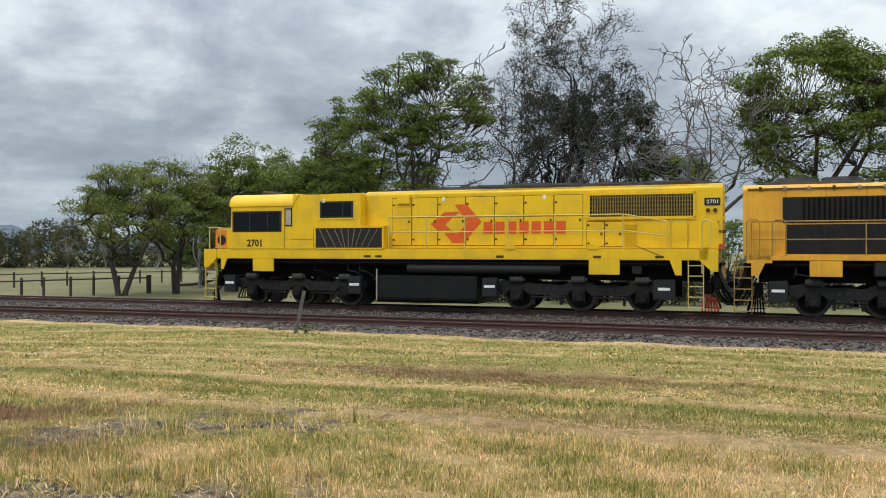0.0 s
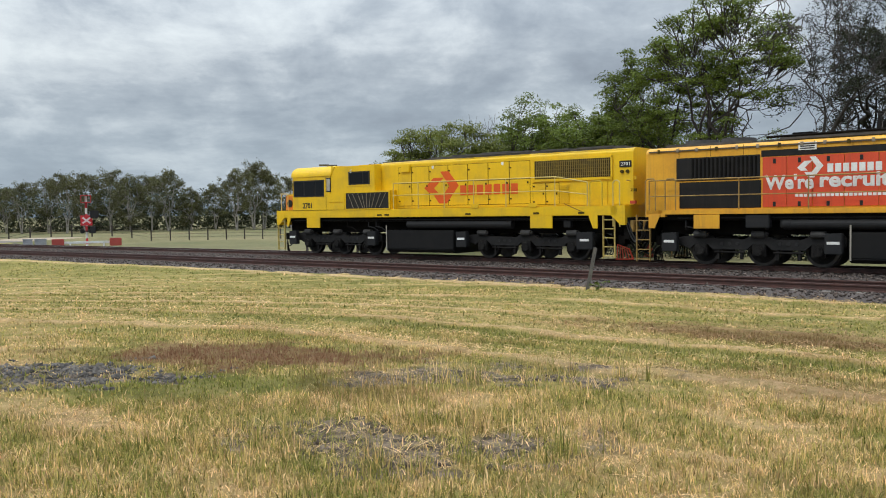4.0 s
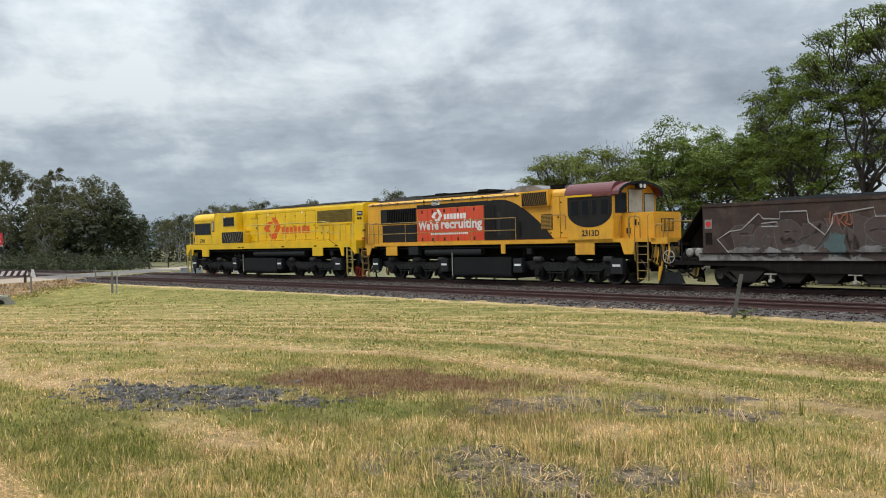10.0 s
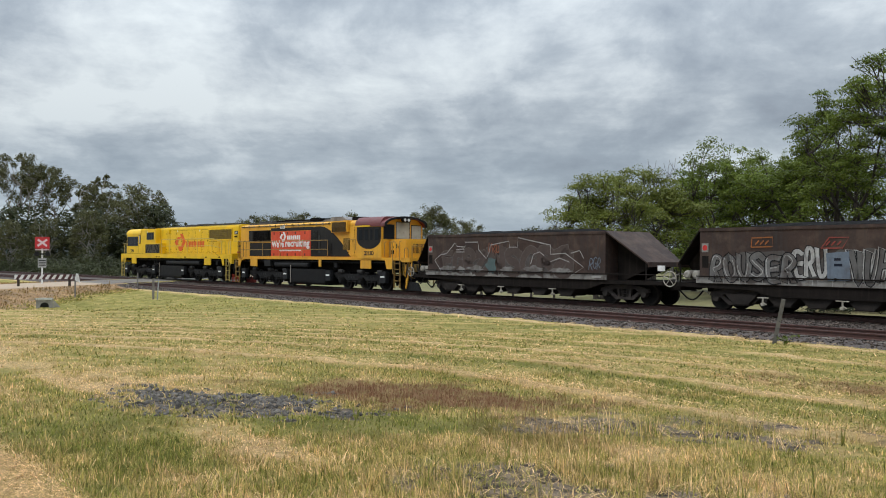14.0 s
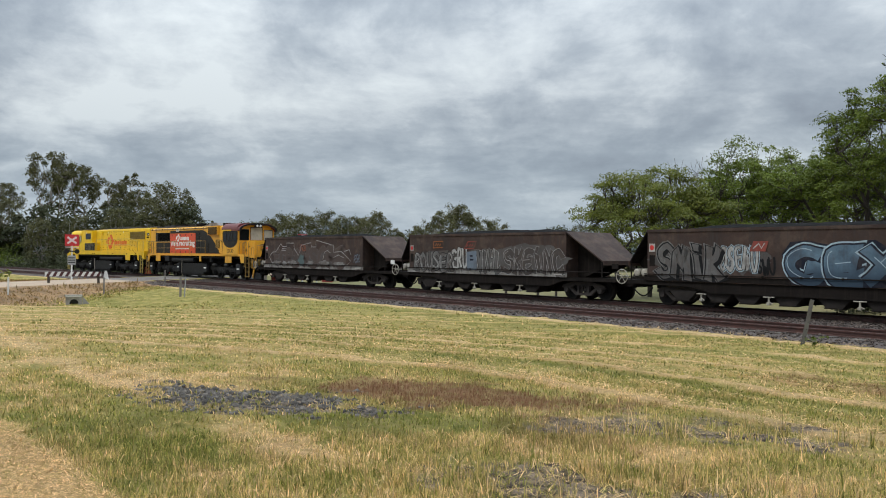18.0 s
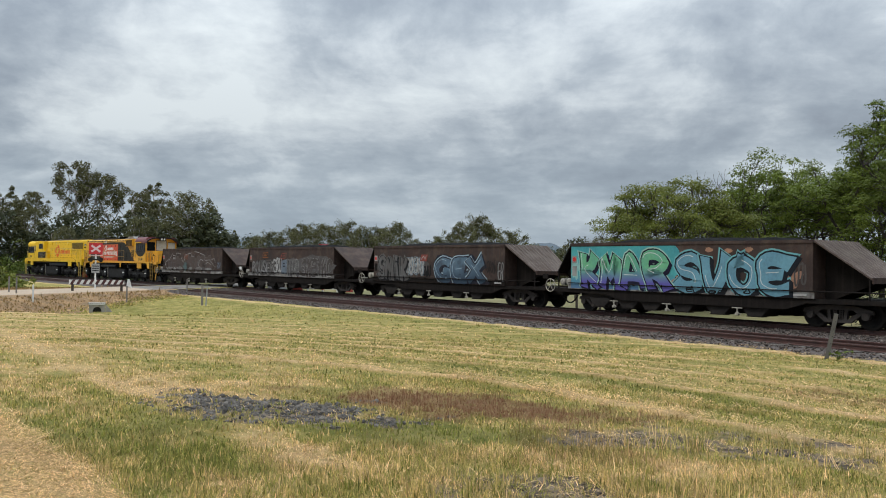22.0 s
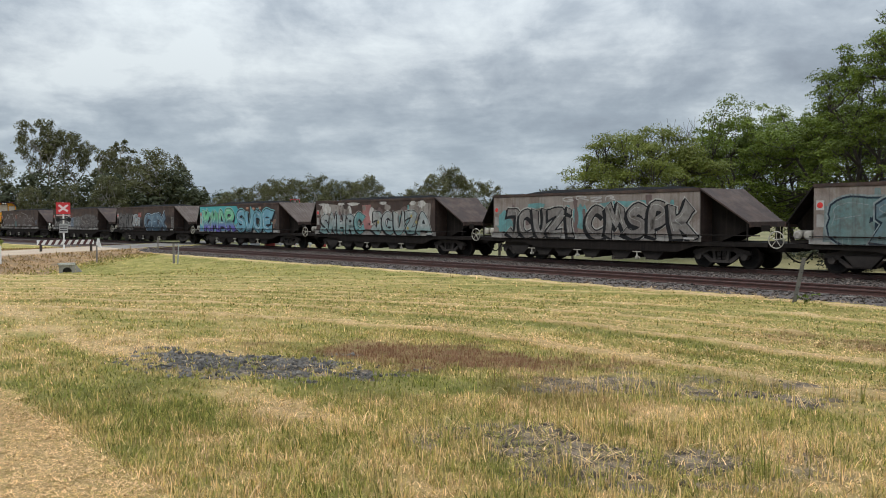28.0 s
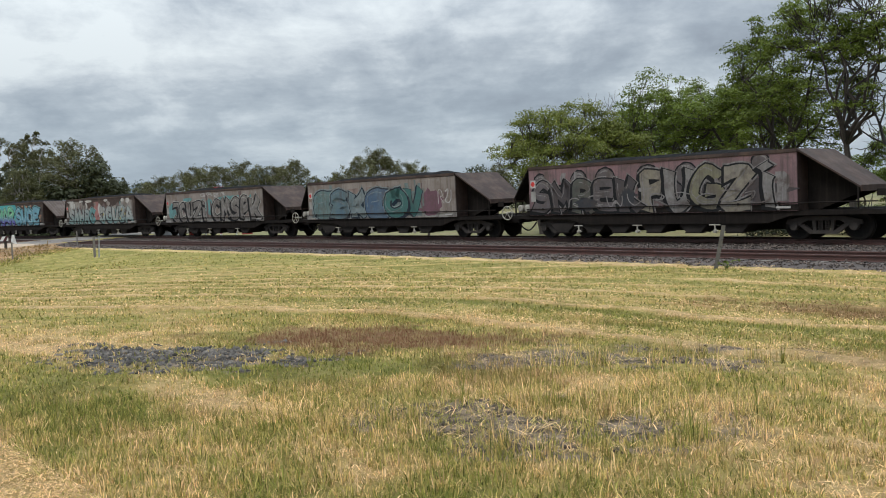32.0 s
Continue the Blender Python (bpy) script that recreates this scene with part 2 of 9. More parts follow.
TANKP = surf("tank_dusty_pale", (0.33, 0.31, 0.27), (0.22, 0.2, 0.17), 5, 0.7, bump=0, spots=(0.1, 0.08, 0.065), spot_amt=0.4)
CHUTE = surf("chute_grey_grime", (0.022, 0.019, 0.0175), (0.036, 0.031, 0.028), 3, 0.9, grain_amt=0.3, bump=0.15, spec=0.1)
DUSTY = surf("dusty_grey_casting", (0.055, 0.053, 0.05), (0.032, 0.031, 0.03), 5, 0.7, grain_amt=0.3, bump=0.15, spec=0.2)
BFRAME = surf("bogie_frame_dark_grey", (0.012, 0.0118, 0.0118), (0.022, 0.021, 0.0205), 3, 0.75, grain_amt=0.25, bump=0.15, spec=0.2)
WBOG = surf("wagon_bogie_grime", (0.040, 0.035, 0.032), (0.062, 0.053, 0.047), 4, 0.85, grain_amt=0.3, bump=0.2, spec=0.12)
WWH = surf("wagon_wheel_dark", (0.018, 0.0155, 0.014), (0.030, 0.024, 0.02), 4, 0.7, bump=0.1, spec=0.15)
HWHEEL = surf("handbrake_wheel_pale", (0.40, 0.37, 0.31), (0.28, 0.25, 0.2), 5, 0.6, bump=0)

# ---- the line of the rails: arc length to the left, heading in degrees towards the viewer ----
HEAD_S = (-30.0, 0.0, 20.0, 35.0, 50.0, 65.0, 80.0, 95.0, 115.0)
HEAD_A = (-0.67, -1.29, -0.70, 1.31, 2.65, 3.28, 4.37, 5.46, 6.91)
_S = np.arange(-260.0, 420.0, 0.25)
_A = np.radians(np.interp(_S, HEAD_S, HEAD_A))
_A = np.convolve(np.pad(_A, 40, mode="edge"), np.ones(81) / 81, mode="valid")
_X = np.concatenate([[0], np.cumsum(-np.cos((_A[1:] + _A[:-1]) / 2) * 0.25)])
_Y = np.concatenate([[0], np.cumsum(-np.sin((_A[1:] + _A[:-1]) / 2) * 0.25)])
_I0 = int(np.argmin(abs(_S)))
_X, _Y = _X - _X[_I0], _Y - _Y[_I0] + 26.87
NEAR_OFF = -5.45   # centre of the empty near track from the train's track


def on_track(s, off=0.0):
    """A place on the centre of the train's track (or beside it) and its heading in radians."""
    a = np.interp(s, _S, _A)
    return np.interp(s, _S, _X) - np.sin(a) * off, np.interp(s, _S, _Y) + np.cos(a) * off, a


def track_y(x):
    """y of the train's track centre at x."""
    return np.interp(-np.asarray(x, float), -_X, _Y)


def sstep(a, b, v):
    t = np.clip((np.asarray(v, float) - a) / (b - a), 0, 1)
    return t * t * (3 - 2 * t)


# the gravel road over the crossing, from beyond the tracks towards the viewer's side
ROAD_P, ROAD_D = (-57.6, 18.2), (0.600, -0.800)


def road_coord(x, y):
    """Along the road (towards the viewer) and across it."""
    dx, dy = x - ROAD_P[0], y - ROAD_P[1]
    return dx * ROAD_D[0] + dy * ROAD_D[1], -dx * ROAD_D[1] + dy * ROAD_D[0]


# ---- what grows where: dryness, redness and bare ground ----
_T = np.random.default_rng(77).random((128, 128))


def vnoise(x, y):
    """Smooth value noise, 0 to 1."""
    x, y = np.asarray(x, float), np.asarray(y, float)
    i, j = np.floor(x).astype(int), np.floor(y).astype(int)
    u, v = x - i, y - j
    u, v = u * u * (3 - 2 * u), v * v * (3 - 2 * v)
    g = lambda a, b: _T[a % 128, b % 128]
    return (g(i, j) * (1 - u) + g(i + 1, j) * u) * (1 - v) + (g(i, j + 1) * (1 - u) + g(i + 1, j + 1) * u) * v


def fbm(x, y, o=4):
    s, a, t = 0, 0.5, 0
    for k in range(o):
        s, t = s + a * vnoise(x * 2 ** k + 17 * k, y * 2 ** k + 31 * k), t + a
        a *= 0.55
    return s / t


# windrows left by the mower, side by side with the tracks
WINDROWS = ((10.85, 1.5, 0.17), (13.2, 1.35, 0.19), (16.2, 1.1, 0.2), (12.1, 0.55, 0.13), (14.7, 0.7, 0.16), (8.5, 1.3, 0.2), (17.7, 0.6, 0.15), (9.7, 0.35, 0.13), (19.7, 1.0, 0.2), (22.4, 1.1, 0.22), (25.4, 1.0, 0.22), (28.6, 1.0, 0.25))


def wobble(x, y):
    """How far the mown lines stray: they bend towards the viewer's side before the ditch."""
    far = np.clip(-x - 9.0, 0, 13.0)
    bend = 0.055 * far ** 2 + 1.43 * np.maximum(-x - 22.0, 0)
    return 0.8 * (fbm(x * 0.22, y * 0.02 + 5, 3) - 0.5) + 0.32 * (fbm(x * 1.3, y * 0.5, 2) - 0.5) + 0.3 * (fbm(x * 3.1, y * 2.0 + 9, 3) - 0.5) - bend


def windrow(x, y):
    """How thick the raked straw lies, 0 to about 1.2."""
    wob, s = wobble(x, y), 0
    for yc, k, w in WINDROWS:
        s = s + k * np.exp(-(((y - yc - wob) / w) ** 2)) * np.clip(2.0 * fbm(x * 0.5 + yc, y * 0.3, 3) - 0.2, 0.3, 1.4)
    s = s + 0.9 * np.exp(-(((y - track_y(x) + 8.0 + 0.7 * (fbm(x * 0.9, y * 0.2) - 0.5) + 0.4 * (fbm(x * 4.0, y * 0.5, 2) - 0.5)) / 0.2) ** 2)) * fbm(x * 1.3, y * 0.3 + 4, 3)
    return s


def ground_z(x, y):
    x, y = np.asarray(x, float), np.asarray(y, float)
    v = y - track_y(x)
    z = 0.12 - 0.33 * sstep(2.0, 19.0, y) + 0 * x
    # ballast bed, nearly level with the grass on the near side, a shoulder beyond
    bed = sstep(-8.1, -7.2, v) * (1 - sstep(2.0, 3.4, v))
    z = np.where(v < 3.4, z + (-0.17 - z) * bed, -0.62 + 0.0 * x)
    z = np.where((v >= 2.0) & (v < 3.4), -0.17 - 0.45 * sstep(2.0, 3.4, v), z)
    far = sstep(3.4, 60, v)
    z = np.where(v >= 3.4, -0.62 - 0.25 * far, z)
    # ditch in front of the road, with the culvert's mouth at its end
    g = np.exp(-(((x + 41.0) / 7.5) ** 2 + ((y - 10.0) / 6.0) ** 2))
    z = z - 0.85 * g * (1 - sstep(-9.5, -7.6, v))
    al, ac = road_coord(x, y)
    on = (1 - sstep(2.9, 5.0, abs(ac)))
    near = (y > 3) & (v < -7.3) & (x > -34) & (x < 12)
    z = z + np.where(near, 0.07 * np.clip(windrow(x, y), 0, 1.1) * fbm(x * 3.3, y * 3.9, 3) + 0.05 * (fbm(x * 1.1, y * 1.1, 3) - 0.5), 0.0)
    z = z + (-0.03 - z) * on * (1 - sstep(24, 45, al)) * sstep(-60, -20, al)
    return z


def spot(x, y, cx, cy, rx, ry, turn=0.0, edge=0.35):
    """A ragged oval, 1 inside."""
    c, s = math.cos(turn), math.sin(turn)
    dx, dy = x - cx, y - cy
    u, v = (dx * c + dy * s) / rx, (-dx * s + dy * c) / ry
    d = np.sqrt(u * u + v * v) + (fbm(x * 1.7, y * 1.7) - 0.5) * 1.5 + (fbm(x * 6.5, y * 6.5, 3) - 0.5) * 1.3
    return 1 - sstep(1 - edge, 1 + edge, d)


def fields(x, y):
    x, y = np.asarray(x, float), np.asarray(y, float)
    v = y - track_y(x)
    stone = spot(x, y, -9.15, 4.52, 1.42, 0.74, 0.53, 0.15)
    soil = np.maximum(spot(x, y, -4.2, 4.75, 1.15, 0.72, 0.5), spot(x, y, -5.1, 7.5, 1.5, 0.7, 0.6, 0.4))
    soil = np.maximum(soil, spot(x, y, -6.2, 6.6, 0.5, 0.3, 0.4) * 0.8)
    lawn = sstep(6.5, 10.0, y + np.clip(-x - 9.0, 0, 9.0) * 0.5)
    dry = 0.50 + 0.4 * (fbm(x * 0.35, y * 0.45) - 0.5) + (1.15 - 0.5 * lawn) * (fbm(x * 1.5 + 40, y * 1.9) - 0.5) + (0.85 - 0.1 * lawn) * (fbm(x * 5.1 + 3, y * 5.7, 3) - 0.5)
    dry = dry - 0.15 * sstep(6.0, 9.0, y) + 0.17 * sstep(-6.0, -3.0, x) * (1 - sstep(8.0, 10.0, y)) - 0.12 * (1 - sstep(4.5, 7.5, np.hypot(x, y))) * (1 - sstep(-4.5, -2.5, x)) + 1.05 * windrow(x, y) - 0.06 * lawn
    dry = dry + 0.9 * np.exp(-(((v + 8.0 + 0.7 * (fbm(x * 0.9, y * 0.2) - 0.5) + 0.4 * (fbm(x * 4.0, y * 0.5, 2) - 0.5)) / 0.2) ** 2)) * fbm(x * 1.3, y * 0.3 + 4, 3)
    dry = dry - 0.22 * np.exp(-(((y - 10.2 - wobble(x, y)) / 0.4) ** 2)) - 0.2 * np.exp(-(((y - 12.6 - wobble(x, y)) / 0.3) ** 2)) - 0.18 * np.exp(-(((y - 15.4 - wobble(x, y)) / 0.5) ** 2)) - 0.15 * np.exp(-(((y - 18.0) / 0.6) ** 2))
    # the driven strip beside the viewer, and the pale wheel line beyond it
    edge = 1.85 + 0.35 * (fbm(x * 0.9, y * 0.9) - 0.5)
    lane = (1 - sstep(edge - 0.15, edge + 0.15, y)) * (1 - sstep(-5.6, -4.6, x))
    dry = dry * (1 - lane) + lane * (0.86 + 0.35 * (fbm(x * 4, y * 7, 3) - 0.5))
    dry = dry + 0.45 * np.exp(-(((y - 3.45 + 0.04 * (x + 11)) / 0.28) ** 2)) * (1 - sstep(-11.5, -10.4, x))
    dry = dry - 0.12 * spot(x, y, -8.3, 2.6, 2.4, 0.65, edge=0.6) - 0.7 * spot(x, y, -7.2, 5.1, 1.0, 0.6, 0.7)
    dry = dry + 0.5 * spot(x, y, -7.0, 3.55, 0.75, 0.33) + 0.3 * spot(x, y, -11.1, 3.6, 0.5, 0.3) + 0.3 * spot(x, y, 0.2, 8.3, 1.8, 0.5)
    red = np.maximum(1.0 * spot(x, y, -8.3, 6.6, 2.0, 0.95, 0.45, 0.4), np.maximum(0.75 * spot(x, y, -3.6, 12.6, 3.4, 0.8), 0.4 * spot(x, y, -1.6, 8.9, 2.2, 0.7)))
    red = np.maximum(red, 0.35 * spot(x, y, -5.6, 6.0, 0.9, 0.45))
    red = np.maximum(red, 0.16 * sstep(0.56, 0.72, fbm(x * 1.1 + 90, y * 1.5)) * (1 - sstep(18, 20, y)))
    soil = soil * (0.15 + 0.85 * sstep(0.40, 0.54, fbm(x * 2.6 + 7, y * 2.6, 4)))
    stone = stone * (0.35 + 0.65 * sstep(0.25, 0.5, fbm(x * 4.1 + 5, y * 4.1, 3)))
    return np.clip(dry, 0, 1), np.clip(red, 0, 1), np.clip(stone, 0, 1), np.clip(soil, 0, 1)


def mesh_ob(name, verts, faces, mat, smooth=False, uv=None):
    me = bpy.data.meshes.new(name)
    me.from_pydata(verts, [], faces)
    if smooth:
        me.polygons.foreach_set("use_smooth", [True] * len(me.polygons))
    me.materials.append(mat)
    return new(name, me)


def fast_mesh(name, V, F, mat, smooth=False):
    """A mesh from numpy arrays: V (n,3), F (m,k)."""
    me = bpy.data.meshes.new(name)
    n, k = F.shape
    me.vertices.add(len(V))
    me.vertices.foreach_set("co", np.asarray(V, np.float32).ravel())
    me.loops.add(n * k)
    me.loops.foreach_set("vertex_index", F.astype(np.int32).ravel())
    me.polygons.add(n)
    me.polygons.foreach_set("loop_start", np.arange(0, n * k, k, dtype=np.int32))
    me.polygons.foreach_set("loop_total", np.full(n, k, dtype=np.int32))
    if smooth:
        me.polygons.foreach_set("use_smooth", np.ones(n, bool))
    me.update(calc_edges=True)
    me.validate()
    if mat:
        me.materials.append(mat)
    return me


TONE = ((0.0, (0.168, 0.18, 0.036)), (0.28, (0.315, 0.285, 0.072)), (0.52, (0.475, 0.366, 0.122)), (0.76, (0.65, 0.447, 0.195)), (1.0, (0.80, 0.55, 0.295)))


def tone_colour(nt, dark=1.0, island=0.0):
    """Green to straw by the dryness that is stored in the mesh, reddened where the grass is."""
    N, L = nt.nodes.new, nt.links.new
    at, ar = N("ShaderNodeAttribute"), N("ShaderNodeAttribute")
    at.attribute_name, ar.attribute_name = "dry", "red"
    f = at.outputs["Fac"]
    if island:
        g = N("ShaderNodeNewGeometry")
        m = N("ShaderNodeMath")
        m.operation = "MULTIPLY_ADD"
        L(g.outputs["Random Per Island"], m.inputs[0])
        m.inputs[1].default_value = island
        m2 = N("ShaderNodeMath")
        m2.operation = "SUBTRACT"
        L(f, m2.inputs[0])
        m2.inputs[1].default_value = island / 2
        L(m2.outputs[0], m.inputs[2])
        f = m.outputs[0]
    r = N("ShaderNodeValToRGB")
    e = r.color_ramp.elements
    e[0].position, e[0].color = TONE[0][0], (*[c * dark for c in TONE[0][1]], 1)
    e[1].position, e[1].color = TONE[-1][0], (*[c * dark for c in TONE[-1][1]], 1)
    for p, c in TONE[1:-1]:
        e.new(p).color = (*[k * dark for k in c], 1)
    L(f, r.inputs[0])
    tone = r.outputs[0]
    if island:
        # every blade is a little paler or duller than its neighbour
        fr = N("ShaderNodeMath")
        fr.operation = "FRACT"
        L(_mul(nt, g.outputs["Random Per Island"], 17.3), fr.inputs[0])
        mr = N("ShaderNodeMapRange")
        mr.inputs[3].default_value, mr.inputs[4].default_value = 0.48, 1.5
        L(fr.outputs[0], mr.inputs[0])
        sv = N("ShaderNodeVectorMath")
        sv.operation = "SCALE"
        L(tone, sv.inputs[0])
        L(mr.outputs[0], sv.inputs["Scale"])
        tone = sv.outputs[0]
    mx = N("ShaderNodeMixRGB")
    L(_mul(nt, ar.outputs["Fac"], 0.95), mx.inputs[0])
    L(tone, mx.inputs[1])
    mx.inputs[2].default_value = (0.235 * dark, 0.118 * dark, 0.066 * dark, 1)
    return mx.outputs[0]


def ground_material():
    m = bpy.data.materials.new("mown_grass_ground")
    m.use_nodes = True
    nt = m.node_tree
    N, L = nt.nodes.new, nt.links.new
    bs = nt.nodes["Principled BSDF"]
    bs.inputs["Roughness"].default_value = 0.95
    bs.inputs["Specular IOR Level"].default_value = 0.1
    tc = N("ShaderNodeTexCoord")

    def noise_fac(sc, detail=4, rough=0.55):
        n = N("ShaderNodeTexNoise")
        n.inputs["Scale"].default_value = sc
        n.inputs["Detail"].default_value = detail
        n.inputs["Roughness"].default_value = rough
        L(tc.outputs["Object"], n.inputs["Vector"])
        return n.outputs["Fac"]

    def rng(fac, lo, hi):
        r = N("ShaderNodeMapRange")
        r.inputs[1].default_value, r.inputs[2].default_value = lo, hi
        L(fac, r.inputs[0])
        return r.outputs[0]

    def mix(fac, c1, c2):
        n = N("ShaderNodeMixRGB")
        for i, v in enumerate((fac, c1, c2)):
            if isinstance(v, tuple):
                n.inputs[i].default_value = (*v, 1)
            else:
                L(v, n.inputs[i])
        return n.outputs[0]

    # darker than the blades: thatch and the grass's self-shade put into the colour
    col = tone_colour(nt, 0.84)
    # thatch: mottled at two scales
    col = mix(_mul(nt, rng(noise_fac(14, 6, 0.7), 0.40, 0.66), 0.6), col, (0.22, 0.165, 0.068))
    col = mix(_mul(nt, rng(noise_fac(33, 6, 0.7), 0.55, 0.75), 0.5), col, (0.58, 0.43, 0.20))
    # tussocks and dry tufts, a hand to a stride across
    col = mix(_mul(nt, rng(noise_fac(1.7, 6, 0.62), 0.46, 0.68), 0.5), col, (0.46, 0.36, 0.15))
    col = mix(_mul(nt, rng(noise_fac(5.5, 6, 0.65), 0.50, 0.66), 0.55), col, (0.15, 0.155, 0.04))
    bare = N("ShaderNodeAttribute")
    bare.attribute_name = "bare"
    soil = mix(rng(noise_fac(7, 7, 0.7), 0.40, 0.62), (0.075, 0.058, 0.046), (0.31, 0.24, 0.18))
    col = mix(rng(bare.outputs["Fac"], 0.05, 0.55), col, soil)
    L(col, bs.inputs["Base Color"])
    bn = N("ShaderNodeBump")
    bn.inputs["Strength"].default_value = 1.0
    bn.inputs["Distance"].default_value = 0.06
    L(noise_fac(24, 8, 0.72), bn.inputs["Height"])
    L(bn.outputs[0], bs.inputs["Normal"])
    return m


GRASSG = ground_material()
FIELD = surf("far_pasture", (0.08, 0.088, 0.024), (0.20, 0.16, 0.07), 0.06, 0.95, grain=1.6, grain_amt=0.35, bump=0.4, bump_scale=20)
BALL = surf("ballast_bed", (0.088, 0.068, 0.058), (0.052, 0.041, 0.036), 0.6, 0.9, grain=22, grain_amt=0.55, bump=1.0, bump_scale=26, spots=(0.075, 0.055, 0.045), spot_amt=0.4)
GRAV = surf("pale_gravel_road", (0.40, 0.30, 0.21), (0.32, 0.25, 0.185), 0.7, 0.95, grain=14, grain_amt=0.15, bump=0.4)
ASPH = surf("crossing_asphalt", (0.17, 0.15, 0.13), (0.115, 0.102, 0.09), 1.0, 0.9, grain=30, grain_amt=0.2, bump=0.3)
RAILM = surf("rusty_rail", (0.085, 0.036, 0.028), (0.052, 0.027, 0.022), 4, 0.6, grain_amt=0.25, bump=0.1)
RAILH = surf("running_head_steel", (0.23, 0.215, 0.20), (0.15, 0.13, 0.12), 8, 0.4, 0.8, bump=0)
SLEEP = surf("weathered_sleeper", (0.12, 0.10, 0.085), (0.08, 0.07, 0.06), 5, 0.9, grain_amt=0.3, bump=0.3, rnd=0.3)
BANK = surf("dry_bank_soil", (0.18, 0.10, 0.045), (0.33, 0.205, 0.095), 0.8, 0.95, grain=10, grain_amt=0.4, bump=0.9, bump_scale=18, spots=(0.12, 0.085, 0.05), spot_amt=0.7, spot_scale=1.2)


def build_ground():
    xs = np.concatenate([np.array([-2600, -1200, -600, -350, -220, -150]), np.arange(-120, -48, 0.8), np.arange(-48, 9, 0.22), np.arange(9, 40.1, 0.8), np.array([60, 110, 220, 500, 1200, 2600])])
    ys = np.concatenate([np.array([-2600, -1000, -350, -120, -50, -22, -10]), np.arange(-5, 0.1, 0.6), np.arange(0.25, 8, 0.2), np.arange(8, 19.5, 0.11), np.arange(19.5, 31, 0.2), np.arange(31, 64.1, 0.8), np.array([70, 80, 95, 120, 160, 230, 400, 800, 1500, 2600])])
    gx, gy = np.meshgrid(xs, ys)
    gz = ground_z(gx, gy)
    V = np.stack([gx, gy, gz], -1).reshape(-1, 3)
    nx, ny = len(xs), len(ys)
    i = np.arange(nx * ny).reshape(ny, nx)
    F = np.stack([i[:-1, :-1], i[:-1, 1:], i[1:, 1:], i[1:, :-1]], -1).reshape(-1, 4)
    me = fast_mesh("ground", V, F, GRASSG, True)
    me.materials.append(BALL)
    me.materials.append(FIELD)
    me.materials.append(BANK)
    c = V[F].mean(1)
    v = c[:, 1] - track_y(c[:, 0])
    idx = np.zeros(len(F), np.int32)
    idx[v > 3.0] = 2
    al, ac = road_coord(c[:, 0], c[:, 1])
    idx[(abs(ac) < 6.6 + 2.4 * (fbm(c[:, 0] * 0.5, c[:, 1] * 0.5) - 0.5)) & (v < -6.5) & (al < 34)] = 3
    rag = 0.5 * (fbm(c[:, 0] * 0.9, c[:, 1] * 0.9) - 0.5)
    idx[(v > -7.75 + rag) & (v < 3.2 + rag) & ((abs(ac) > 3.4) | (v < -8))] = 1
    me.polygons.foreach_set("material_index", idx)
    dry, red, stone, soil = fields(V[:, 0], V[:, 1])
    for nm, val in (("dry", dry), ("red", red), ("bare", np.maximum(stone, soil))):
        me.attributes.new(nm, "FLOAT", "POINT").data.foreach_set("value", val.astype(np.float32))
    ob = new("ground", me)
    tagged(ob, "mown dry grass ground with ballast bed under the tracks", "ground", kind="structure")
    return ob


def ribbon(name, s0, s1, off, prof, mat, step=1.0):
    """A profile (y, z) swept along the track at an offset."""
    ss = np.arange(s0, s1 + 1e-6, step)
    V, F = [], []
    k = len(prof)
    for s in ss:
        x, y, a = on_track(s, off)
        for py, pz in prof:
            V.append((x - math.sin(a) * py, y + math.cos(a) * py, pz))
    n = len(ss)
    for i in range(n - 1):
        for j in range(k):
            j2 = (j + 1) % k
            F.append((i * k + j, i * k + j2, (i + 1) * k + j2, (i + 1) * k + j))
    F.append(tuple(range(k))[::-1])
    F.append(tuple((n - 1) * k + j for j in range(k)))
    me = bpy.data.meshes.new(name)
    me.from_pydata(V, [], F)
    me.materials.append(mat)
    return me


RAIL_PROF = [(-0.065, -0.15), (-0.065, -0.138), (-0.01, -0.118), (-0.009, -0.045), (-0.034, -0.036), (-0.035, -0.003), (0.035, -0.003), (0.034, -0.036), (0.009, -0.045), (0.01, -0.118), (0.065, -0.138), (0.065, -0.15)]
HEAD_PROF = [(-0.03, -0.004), (-0.026, 0.0), (0.026, 0.0), (0.03, -0.004)]


TRACK_ROOTS = []


def build_tracks():
    for nm, off, lab in (("main_track", 0.0, "running line with dark rusty rails on grey ballast"), ("siding_track", NEAR_OFF, "empty near track with rusty red rails on ballast")):
        root = tagged(new(nm), lab, "railway track", kind="structure")
        for g in (-0.569, 0.569):
            ob = new("rail", ribbon("rail", -60, 190, off + g, RAIL_PROF, RAILM))
            ob.parent = root
            hd = new("rail_head", ribbon("rail_head", -60, 190, off + g, HEAD_PROF, RAILH if off == 0 else RAILM))
            hd.parent = ob
        TRACK_ROOTS.append((root, off))


build_ground()
build_tracks()

# ---- the train: how its vehicles are made ----
W = 1.37   # half width of the bodies


def part(name, bm, mat, parent, label=""):
    me = bpy.data.meshes.new(name)
    bm.to_mesh(me)
    bm.free()
    me.materials.append(mat)
    ob = new(name, me)
    ob.parent = parent
    if label:
        tagged(ob, label)
    return ob


